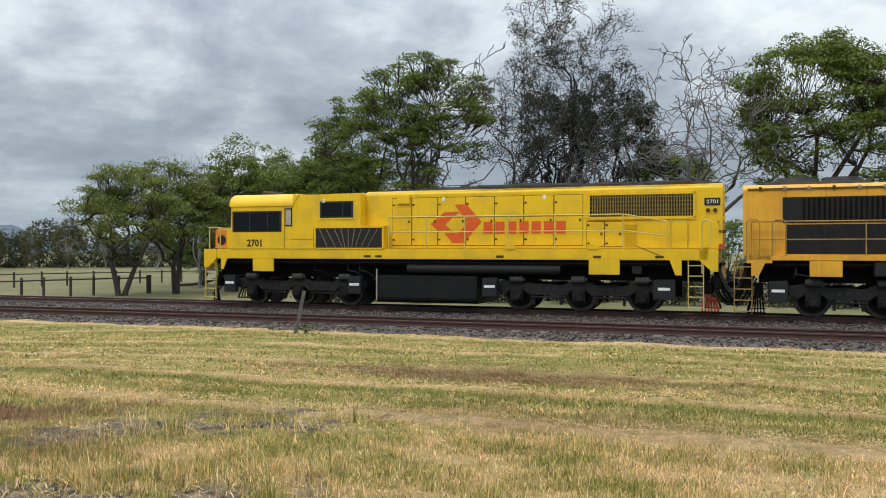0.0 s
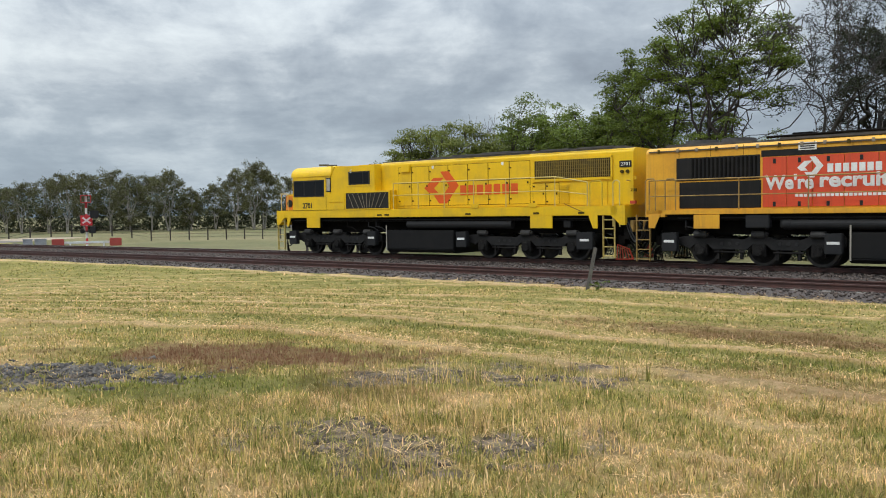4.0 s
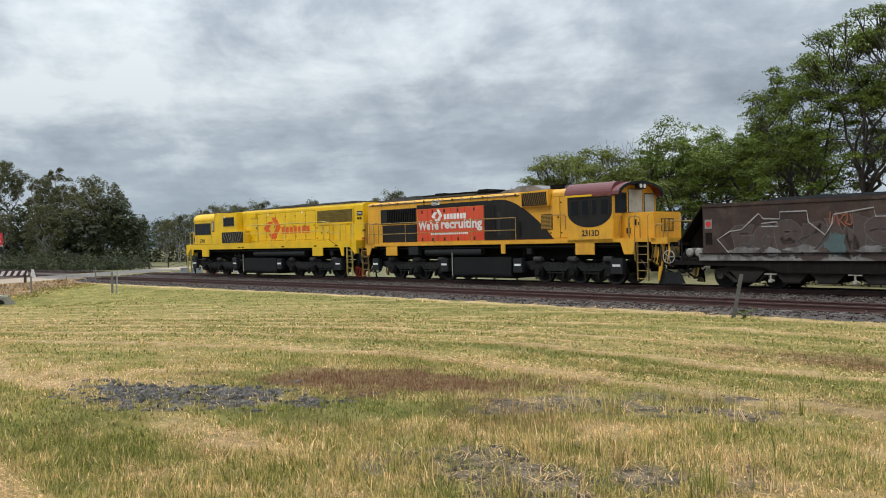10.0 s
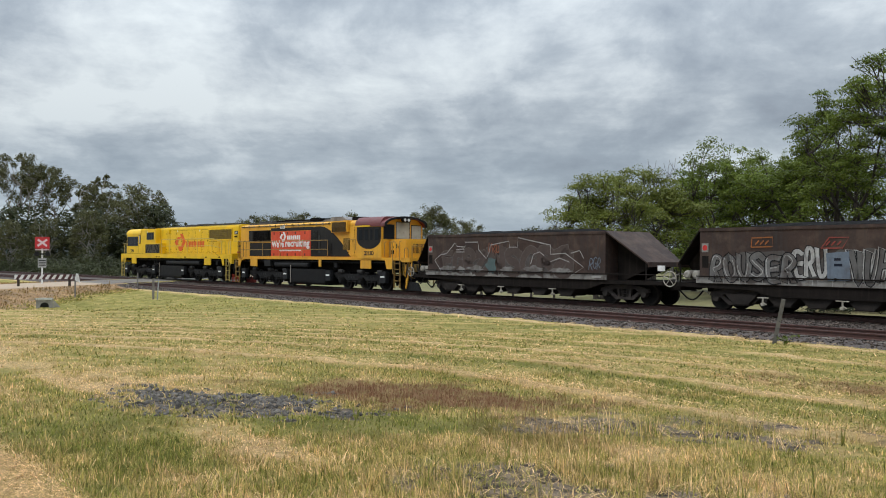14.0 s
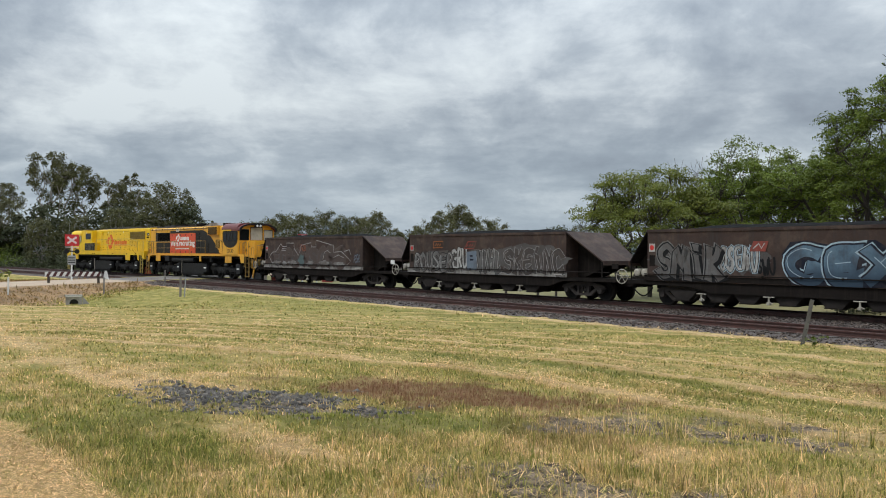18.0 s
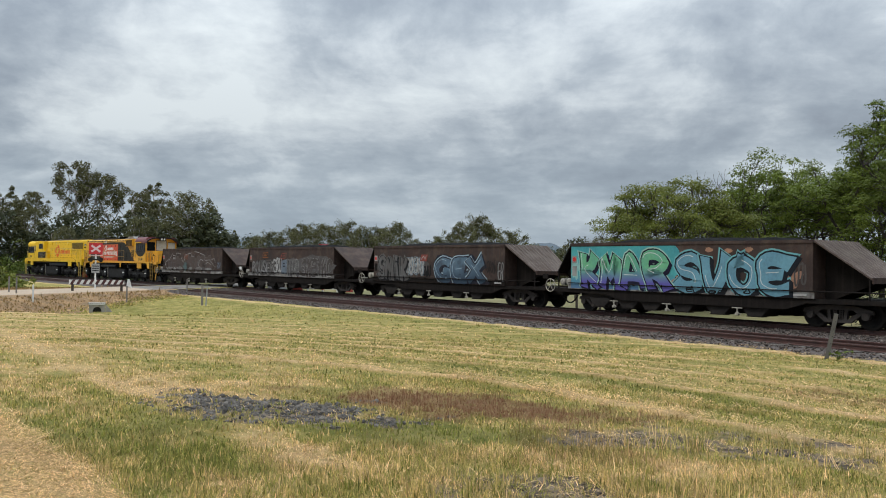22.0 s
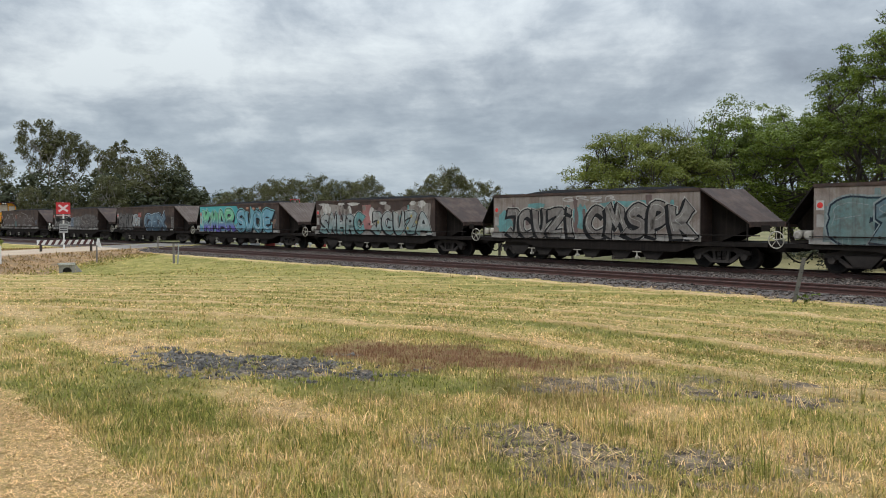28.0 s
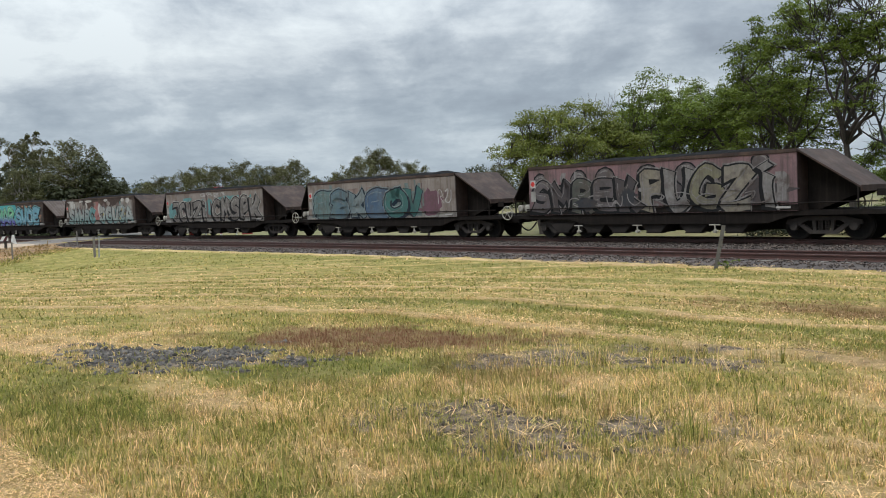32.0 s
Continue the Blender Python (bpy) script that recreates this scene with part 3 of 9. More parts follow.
def box(bm, x0, x1, y0, y1, z0, z1, bev=0.0):
    r = bmesh.ops.create_cube(bm, size=1)
    vs = r["verts"]
    bmesh.ops.scale(bm, vec=(x1 - x0, y1 - y0, z1 - z0), verts=vs)
    bmesh.ops.translate(bm, vec=((x0 + x1) / 2, (y0 + y1) / 2, (z0 + z1) / 2), verts=vs)
    if bev:
        es = {e for v in vs for e in v.link_edges}
        bmesh.ops.bevel(bm, geom=list(es), offset=bev, segments=2, affect="EDGES")
    return bm


def boxes(*bs, bev=0.0):
    bm = bmesh.new()
    for b in bs:
        box(bm, *b, bev=bev)
    return bm


def prism(pts, y0, y1, axis="y", bm=None, bev=0.0):
    """A polygon (x, z) swept in y, or (y, z) swept in x."""
    bm = bm or bmesh.new()
    mk = (lambda p, q: (p[0], q, p[1])) if axis == "y" else (lambda p, q: (q, p[0], p[1]))
    a = [bm.verts.new(mk(p, y0)) for p in pts]
    b = [bm.verts.new(mk(p, y1)) for p in pts]
    fs = [bm.faces.new(a), bm.faces.new(b[::-1])]
    n = len(pts)
    for i in range(n):
        fs.append(bm.faces.new((a[i], b[i], b[(i + 1) % n], a[(i + 1) % n])))
    bmesh.ops.recalc_face_normals(bm, faces=fs)
    if bev:
        bmesh.ops.bevel(bm, geom=list({e for f in fs for e in f.edges}), offset=bev, segments=2, affect="EDGES")
    return bm


def cyl(bm, p0, p1, r, seg=16, r2=None):
    p0, p1 = Vector(p0), Vector(p1)
    d = p1 - p0
    m = Matrix.Translation((p0 + p1) / 2) @ d.to_track_quat("Z", "Y").to_matrix().to_4x4()
    bmesh.ops.create_cone(bm, cap_ends=True, segments=seg, radius1=r, radius2=r if r2 is None else r2, depth=d.length, matrix=m)
    return bm


def rod(bm, pts, r, seg=6):
    """A bent bar: one capped tube swept through the points, mitred at its bends."""
    P = [Vector(p) for p in pts]
    d0 = (P[1] - P[0]).normalized()
    u = d0.orthogonal().normalized()
    rows, last = [], d0
    for i, p in enumerate(P):
        din = (p - P[i - 1]).normalized() if i else d0
        dout = (P[i + 1] - p).normalized() if i < len(P) - 1 else din
        t = din + dout
        t = t.normalized() if t.length > 1e-6 else din
        u = (last.rotation_difference(t) @ u).normalized()
        last = t
        w = t.cross(u)
        k = 1 / max(0.6, t.dot(din))
        bend = (dout - din)
        bend = bend.normalized() if bend.length > 1e-4 else None
        row = []
        for a in range(seg):
            o = (u * math.cos(2 * math.pi * a / seg) + w * math.sin(2 * math.pi * a / seg)) * r
            if bend is not None:
                o += bend * o.dot(bend) * (k - 1)
            row.append(bm.verts.new(p + o))
        rows.append(row)
    for a, b in zip(rows, rows[1:]):
        for i in range(seg):
            bm.faces.new((a[i], a[(i + 1) % seg], b[(i + 1) % seg], b[i]))
    bm.faces.new(rows[0][::-1])
    bm.faces.new(rows[-1])
    return bm


def ring(bm, c, r, t, axis="y", seg=24):
    """A torus-like ring about c."""
    vs = []
    for i in range(seg):
        a = 2 * math.pi * i / seg
        row = []
        for j in range(6):
            b = 2 * math.pi * j / 6
            rr = r + t * math.cos(b)
            u, v, w = rr * math.cos(a), rr * math.sin(a), t * math.sin(b)
            p = (u, w, v) if axis == "y" else (w, u, v)
            row.append(bm.verts.new((c[0] + p[0], c[1] + p[1], c[2] + p[2])))
        vs.append(row)
    for i in range(seg):
        for j in range(6):
            bm.faces.new((vs[i][j], vs[(i + 1) % seg][j], vs[(i + 1) % seg][(j + 1) % 6], vs[i][(j + 1) % 6]))
    return bm


def letters(txt, x0, x1, z0, z1, y, off=0.0, depth=0.004, shear=0.0):
    """Text as a thin mesh on the near side, filling the given box."""
    cu = bpy.data.curves.new("txt", "FONT")
    cu.body, cu.offset, cu.extrude, cu.shear, cu.resolution_u = txt, off, depth, shear, 3
    ob = bpy.data.objects.new("txt", cu)
    scene.collection.objects.link(ob)
    dg = bpy.context.evaluated_depsgraph_get()
    me = bpy.data.meshes.new_from_object(ob.evaluated_get(dg))
    bm = bmesh.new()
    bm.from_mesh(me)
    bpy.data.objects.remove(ob)
    xs = [v.co.x for v in bm.verts]
    ys = [v.co.y for v in bm.verts]
    ax, bx, ay, by = min(xs), max(xs), min(ys), max(ys)
    for v in bm.verts:
        v.co = Vector((x0 + (v.co.x - ax) / (bx - ax) * (x1 - x0), y - v.co.z, z0 + (v.co.y - ay) / (by - ay) * (z1 - z0)))
    return bm


def flat(polys, y0, th=0.006):
    """Thin paint or panel shapes (x, z) on the near side, proud of y0."""
    bm = bmesh.new()
    for p in polys:
        prism(p, y0 - th, y0, bm=bm)
    return bm


def wheelset(parent, x, r, gauge=0.55, rim=STL):
    """Two flanged wheels on an axle, turning about their own centre."""
    ws = new("wheelset")
    ws.parent = parent
    ws.location = (x, 0, r)
    bm = bmesh.new()
    cyl(bm, (0, -0.85, 0), (0, 0.85, 0), 0.07, 10)
    part("axle", bm, BOG, ws)
    for sgn in (-1, 1):
        bm = bmesh.new()
        cyl(bm, (0, sgn * (gauge - 0.005), 0), (0, sgn * (gauge + 0.12), 0), r, 28)
        cyl(bm, (0, sgn * (gauge - 0.035), 0), (0, sgn * (gauge - 0.005), 0), r + 0.028, 28)
        wh = part("wheel", bm, rim, ws)
        bm = bmesh.new()
        cyl(bm, (0, sgn * (gauge + 0.118), 0), (0, sgn * (gauge + 0.126), 0), r * 0.82, 24)
        cyl(bm, (0, sgn * (gauge + 0.12), 0), (0, sgn * (gauge + 0.17), 0), r * 0.3, 14)
        for k in range(5):
            a = k * 2 * math.pi / 5
            cyl(bm, (r * 0.55 * math.cos(a), sgn * (gauge + 0.12), r * 0.55 * math.sin(a)), (r * 0.55 * math.cos(a), sgn * (gauge + 0.135), r * 0.55 * math.sin(a)), r * 0.1, 8)
        o = part("wheel_plate", bm, BOG, ws)
    return ws


def loco_bogie(parent, xs, mat=BOG):
    """Three-axle bogie: side frames with axle boxes, springs and brake cylinders."""
    for sgn in (-1, 1):
        y0 = sgn * 0.98
        bm = bmesh.new()
        a, b = xs[0] - 0.75, xs[-1] + 0.75
        top = []
        # a wavy casting: deep between the axles, arched over the boxes
        pts = [(a, 0.62), (a, 0.86), (xs[0] - 0.3, 0.92), (xs[0] + 0.35, 0.84)]
        for x in xs[1:]:
            pts += [(x - 0.5, 0.80), (x - 0.25, 0.90), (x + 0.25, 0.90), (x + 0.5, 0.80)]
        pts += [(b, 0.86), (b, 0.62)]
        low = [(b - 0.3, 0.55)]
        for x in xs[::-1]:
            low += [(x + 0.38, 0.50), (x + 0.2, 0.66), (x - 0.2, 0.66), (x - 0.38, 0.50)]
        pts += low + [(a + 0.3, 0.55)]
        prism(pts, y0 - 0.06, y0 + 0.06, bm=bm)
        part("bogie_side_frame", bm, BFRAME, parent)
        for x in xs:
            bm = bmesh.new()
            box(bm, x - 0.2, x + 0.2, y0 - 0.13, y0 + 0.1, 0.28, 0.68, 0.03)
            cyl(bm, (x, y0 + sgn * 0.1, 0.47), (x, y0 + sgn * 0.2, 0.47), 0.15, 14)
            for k in range(6):
                an = k * math.pi / 3
                cyl(bm, (x + 0.11 * math.cos(an), y0 + sgn * 0.19, 0.47 + 0.11 * math.sin(an)), (x + 0.11 * math.cos(an), y0 + sgn * 0.225, 0.47 + 0.11 * math.sin(an)), 0.022, 6)
            part("axle_box", bm, mat, parent)
            bm = bmesh.new()
            cyl(bm, (x - 0.2, y0 + sgn * 0.08, 0.96), (x + 0.2, y0 + sgn * 0.08, 0.96), 0.11, 12)
            cyl(bm, (x + 0.2, y0 + sgn * 0.08, 0.96), (x + 0.27, y0 + sgn * 0.08, 0.96), 0.06, 8)
            part("brake_cylinder", bm, DUSTY, parent)
        for xa, xb in zip(xs, xs[1:]):
            for k in (-0.24, 0, 0.24):
                part("lightening_hole", cyl(bmesh.new(), ((xa + xb) / 2 + k, y0 + sgn * 0.05, 0.68), ((xa + xb) / 2 + k, y0 + sgn * 0.075, 0.68), 0.055, 10), TXT, parent)
            bm = bmesh.new()
            cyl(bm, (xa + 0.42, y0 + sgn * 0.05, 0.42), (xb - 0.42, y0 + sgn * 0.05, 0.42), 0.03, 6)
            box(bm, xa + 0.5, xa + 0.58, y0 - 0.05, y0 + 0.05, 0.2, 0.62)
            box(bm, xb - 0.58, xb - 0.5, y0 - 0.05, y0 + 0.05, 0.2, 0.62)
            part("brake_rigging", bm, mat, parent)
    for x in ((xs[0] + xs[1]) / 2, (xs[1] + xs[2]) / 2):
        part("bogie_transom", boxes((x - 0.25, x + 0.25, -0.9, 0.9, 0.5, 0.85)), UND, parent)
    return [wheelset(parent, x, 0.475) for x in xs]


def sandbox(parent, x0, x1):
    for sgn in (-1, 1):
        bm = prism([(x0, 0.42), (x0, 1.0), (x1, 1.02), (x1, 0.42)], sgn * 1.28 - 0.13, sgn * 1.28 + 0.09, bev=0.02)
        sb = part("sandbox", bm, BOX, parent)
        if sgn < 0:
            part("stencil_mark", boxes(((x0 + x1) / 2 - 0.17, (x0 + x1) / 2 + 0.17, -1.418, -1.408, 0.70, 0.78)), WHT, sb, "small white stencilled mark")


def ladder(parent, x0, x1, z0, z1, y=-1.33, mat=RAILW, rungs=5):
    bm = bmesh.new()
    for x in (x0, x1):
        box(bm, x - 0.012, x + 0.012, y - 0.04, y + 0.04, z0, z1)
    ob = part("ladder", bm, mat, parent)
    for i in range(rungs):
        z = z0 + 0.06 + i * (z1 - z0 - 0.1) / (rungs - 0.5)
        part("ladder_step", boxes((x0 + 0.02, x1 - 0.02, y - 0.05, y + 0.09, z, z + 0.025)), mat, ob)
    return ob


def handrail(parent, xs, z_top, z_mid, z_base, y, mat=RAILW, droop=None):
    """Walkway rail: posts, a top and a middle rail."""
    bm = bmesh.new()
    end = [] if droop is None else [(droop[0], y, droop[1])]
    rod(bm, [(xs[0], y, z_top), (xs[-1], y, z_top)] + end, 0.021)
    tr = part("handrail_top", bm, mat, parent)
    bm = bmesh.new()
    rod(bm, [(xs[0], y, z_mid), (xs[-1], y, z_mid)] + ([] if droop is None else [(droop[0], y, droop[1] - 0.42)]), 0.017)
    part("handrail_middle", bm, mat, parent)
    for x in xs + ([] if droop is None else [droop[0]]):
        bm = bmesh.new()
        cyl(bm, (x, y, z_base), (x, y, z_top if droop is None or x != droop[0] else droop[1]), 0.02, 6)
        part("handrail_post", bm, mat, parent)


def hoop_rail(parent, x0, x1, z0, z1, y, mat=RAILW):
    bm = bmesh.new()
    rod(bm, [(x0, y, z0), (x0, y, z1 - 0.07), (x0 + 0.07, y, z1), (x1 - 0.07, y, z1), (x1, y, z1 - 0.07), (x1, y, z0)], 0.02)
    part("grab_rail", bm, mat, parent)


def slats(parent, x0, x1, z0, z1, y, n, mat, vertical=True, name="louvre_slat", lean=0.0):
    """Separate slats in an opening."""
    for i in range(n):
        if vertical:
            x = x0 + (i + 0.5) * (x1 - x0) / n
            w = (x1 - x0) / n * 0.2
            bm = prism([(x - w + lean, z0), (x - w, z1), (x + w, z1), (x + w + lean, z0)], y - 0.02, y + 0.02)
        else:
            z = z0 + (i + 0.5) * (z1 - z0) / n
            w = (z1 - z0) / n * 0.32
            bm = boxes((x0, x1, y - 0.02, y + 0.02, z - w, z + w))
        part(name, bm, mat, parent)


def coupler(parent, x, sgn):
    bm = bmesh.new()
    box(bm, min(x - sgn * 0.55, x), max(x - sgn * 0.55, x), -0.09, 0.09, 0.70, 0.88, 0.02)
    box(bm, min(x - sgn * 0.16, x), max(x - sgn * 0.16, x), -0.14, 0.14, 0.64, 0.95, 0.04)
    part("coupler", bm, UND, parent)
    bm = bmesh.new()
    pts = []
    for i in range(9):
        t = i / 8
        pts.append((x - sgn * (0.5 - 0.5 * t), -0.38 + 0.05 * t, 0.62 - 0.34 * math.sin(t * math.pi / 2)))
    rod(bm, pts, 0.03)
    part("air_hose", bm, TXT, parent)


def door_seams(parent, xs, z0, z1, y, mat, name="hood_door"):
    """Hinged hood doors: a thin raised panel in a grimy gap, with hinges and a latch."""
    for a, b in zip(xs, xs[1:]):
        part("door_gap", boxes((a + 0.002, b - 0.002, y - 0.004, y + 0.01, z0 - 0.015, z1 + 0.015)), SEAM, parent)
        d = part(name, boxes((a + 0.016, b - 0.016, y - 0.016, y + 0.01, z0, z1), bev=0.004), mat, parent)
        for z in (z0 + (z1 - z0) * 0.12, z0 + (z1 - z0) * 0.86):
            part("hinge", boxes((a + 0.03, a + 0.10, y - 0.03, y - 0.014, z - 0.025, z + 0.025)), SEAM, d)
        part("latch", boxes((b - 0.12, b - 0.07, y - 0.035, y - 0.014, (z0 + z1) / 2 - 0.04, (z0 + z1) / 2 + 0.04)), SEAM, d)


def loco_underframe(root, body, tabs, tank, tube):
    part("underframe", boxes((-8.3, 8.3, -0.75, 0.75, 0.95, 1.55), (-8.5, 8.5, -1.2, 1.2, 1.4, 1.56)), UND, root)
    for x0, x1 in tabs:
        for s in (-1, 1):
            part("jacking_pad", prism([(x0, 1.57), (x0, 1.14), (x1, 1.14), (x1, 1.57)], s * 1.36 - 0.025, s * 1.36 + 0.02, bev=0.008), body, root)
    x0, x1 = tank
    bm = prism([(-1.27, 0.30), (-1.27, 1.05), (1.27, 1.05), (1.27, 0.30), (1.10, 0.17), (-1.10, 0.17)], x0, x1, axis="x", bev=0.03)
    ft = part("fuel_tank", bm, TNK, root, "black box-shaped fuel tank")
    bm = bmesh.new()
    cyl(bm, (x0 + 0.06, -1.30, 0.25), (x0 + 0.06, -1.30, 1.25), 0.025, 8)
    part("sight_glass_pipe", bm, HWHEEL, ft)
    for s in (-1, 1):
        bm = bmesh.new()
        cyl(bm, (tube[0], s * 1.12, 1.27), (tube[1], s * 1.12, 1.27), 0.155, 18)
        for x in (tube[0] + 0.2, tube[1] - 0.2):
            cyl(bm, (x - 0.03, s * 1.12, 1.27), (x + 0.03, s * 1.12, 1.27), 0.165, 18)
        part("air_reservoir", bm, BOX, root, "long dark air reservoir under the sill")
    # pipes and small gear seen between the frame and the bogies
    rr = random.Random(int(x0 * 100))
    for i in range(15):
        x = rr.uniform(-7.4, 7.2)
        if x0 - 0.3 < x < x1 + 0.3:
            continue
        s = -1 if i % 4 else 1
        bm = bmesh.new()
        k = i % 3
        if k == 0:
            cyl(bm, (x, s * 1.05, 1.10), (x, s * 1.05, 1.46), rr.uniform(0.05, 0.09), 10)
        elif k == 1:
            box(bm, x - 0.14, x + 0.14, s * 1.1 - 0.1, s * 1.1 + 0.1, 1.16, 1.44, 0.02)
        else:
            rod(bm, [(x, s * 1.15, 1.42), (x, s * 1.18, 1.2), (x + 0.3, s * 1.18, 1.15), (x + 0.5, s * 1.1, 1.0)], 0.022)
        part("air_valve", bm, rr.choice((BOX, UND, HWHEEL if k == 0 and i < 4 else BOX)), root)
    bm = bmesh.new()
    rod(bm, [(-7.6, -1.2, 1.47), (7.6, -1.2, 1.47)], 0.025)
    rod(bm, [(-7.6, -1.1, 1.41), (7.6, -1.1, 1.41)], 0.02)
    part("train_pipe", bm, BOX, root)


def cowcatcher(parent, sgn, mat=COWR):
    """A slatted plough under the buffer beam, with sloping bars on both flanks."""
    for s in (-1, 1):
        for i in range(6):
            part("plough_bar", rod(bmesh.new(), [(sgn * (8.22 + 0.055 * i), s * (1.1 - 0.05 * i), 0.58 - 0.03 * i), (sgn * (8.16 + 0.085 * i), s * (1.05 - 0.06 * i), 0.11)], 0.018), mat, parent)
        part("plough_foot", rod(bmesh.new(), [(sgn * 8.12, s * 1.06, 0.10), (sgn * 8.62, s * 0.75, 0.10)], 0.022), mat, parent)
        part("plough_top", rod(bmesh.new(), [(sgn * 8.2, s * 1.1, 0.60), (sgn * 8.52, s * 0.85, 0.44), (sgn * 8.62, s * 0.75, 0.10)], 0.02), mat, parent)
    part("plough_beam", boxes((sgn * 8.3 - 0.12, sgn * 8.3 + 0.12, -1.0, 1.0, 0.6, 0.9)), UND, parent)


def end_cables(parent, x, sgn):
    """Jumper cables, hoses and a grimy end bulkhead between coupled locomotives."""
    rr = random.Random(int(abs(x) * 10))
    part("buffer_beam", boxes((x - sgn * 0.5 - 0.1, x - sgn * 0.5 + 0.1, -1.2, 1.2, 0.78, 1.5)), UND, parent)
    for i in range(6):
        y = -1.15 + 0.2 * i
        z = rr.uniform(1.0, 1.5)
        d = rr.uniform(0.2, 0.5)
        pts = [(x - sgn * 0.42, y, z), (x - sgn * 0.3, y - 0.03, z - 0.1), (x - sgn * 0.18, y - 0.02, z - d), (x - sgn * 0.02, y, z - d - 0.06)]
        part("jumper_cable", rod(bmesh.new(), pts, 0.024), TXT, parent)
    for i in range(5):
        y = -1.2 + 0.12 * i
        reach, sag = 0.75 + 0.06 * i, rr.uniform(0.5, 0.85)
        pts = [(x - sgn * (0.45 - reach * k / 8), y, 1.35 - 0.07 * i - sag * math.sin(math.pi * k / 8)) for k in range(9)]
        part("looped_hose", rod(bmesh.new(), pts, 0.028, 7), UND if i % 2 else TXT, parent)
    part("end_valve_box", boxes((x - sgn * 0.38 - 0.1, x - sgn * 0.38 + 0.1, -1.15, -0.7, 1.02, 1.4), bev=0.02), RAILO, parent)


def diamond(cx, cz, w, h):
    """The emblem's two chevrons as plain shapes (x, z)."""
    L_ = [(cx - w, cz), (cx - 0.45 * w, cz + 0.62 * h), (cx + 0.15 * w, cz + 0.62 * h), (cx - 0.42 * w, cz - 0.02 * h), (cx - 0.18 * w, cz - 0.32 * h), (cx - 0.72 * w, cz - 0.32 * h)]
    R_ = [(cx - 0.05 * w, cz + h), (cx + 0.42 * w, cz + h), (cx + w, cz + 0.1 * h), (cx + 0.3 * w, cz - h), (cx - 0.14 * w, cz - 0.98 * h), (cx - 0.45 * w, cz - 0.46 * h), (cx + 0.12 * w, cz - 0.46 * h), (cx + 0.46 * w, cz + 0.08 * h)]
    return [L_, R_]


def word_blocks(x0, x1, z0, z1, n):
    """A brand word as plain blocks, one for each letter."""
    w = (x1 - x0) / n
    return [[(x0 + i * w + 0.12 * w, z0), (x0 + i * w + 0.12 * w, z1), (x0 + (i + 1) * w - 0.12 * w, z1), (x0 + (i + 1) * w - 0.12 * w, z0)] for i in range(n)]


def rounded_roof(x0, x1, w, z0, z1, drop=0.3, bm=None):
    pts = [(-w, z0), (-w, z1 - drop)]
    for i in range(1, 8):
        a = math.pi / 2 * i / 8
        pts.append((-w + (1 - math.cos(a)) * w * 0.35, z1 - drop + math.sin(a) * drop))
    pts += [(-w * 0.4, z1), (w * 0.4, z1)]
    for i in range(7, 0, -1):
        a = math.pi / 2 * i / 8
        pts.append((w - (1 - math.cos(a)) * w * 0.35, z1 - drop + math.sin(a) * drop))
    pts += [(w, z1 - drop), (w, z0)]
    return prism(pts, x0, x1, axis="x", bm=bm)


def window(parent, x0, x1, z0, z1, y, name="window", frame_mat=TXT, bars=()):
    w = part(name, boxes((x0, x1, y - 0.012, y + 0.02, z0, z1), bev=0.01), frame_mat, parent)
    edges = [x0 + 0.05] + list(bars) + [x1 - 0.05]
    for a, b in zip(edges, edges[1:]):
        part("pane", boxes((a + 0.025, b - 0.025, y - 0.017, y - 0.011, z0 + 0.05, z1 - 0.05)), GLS, w)
    return w


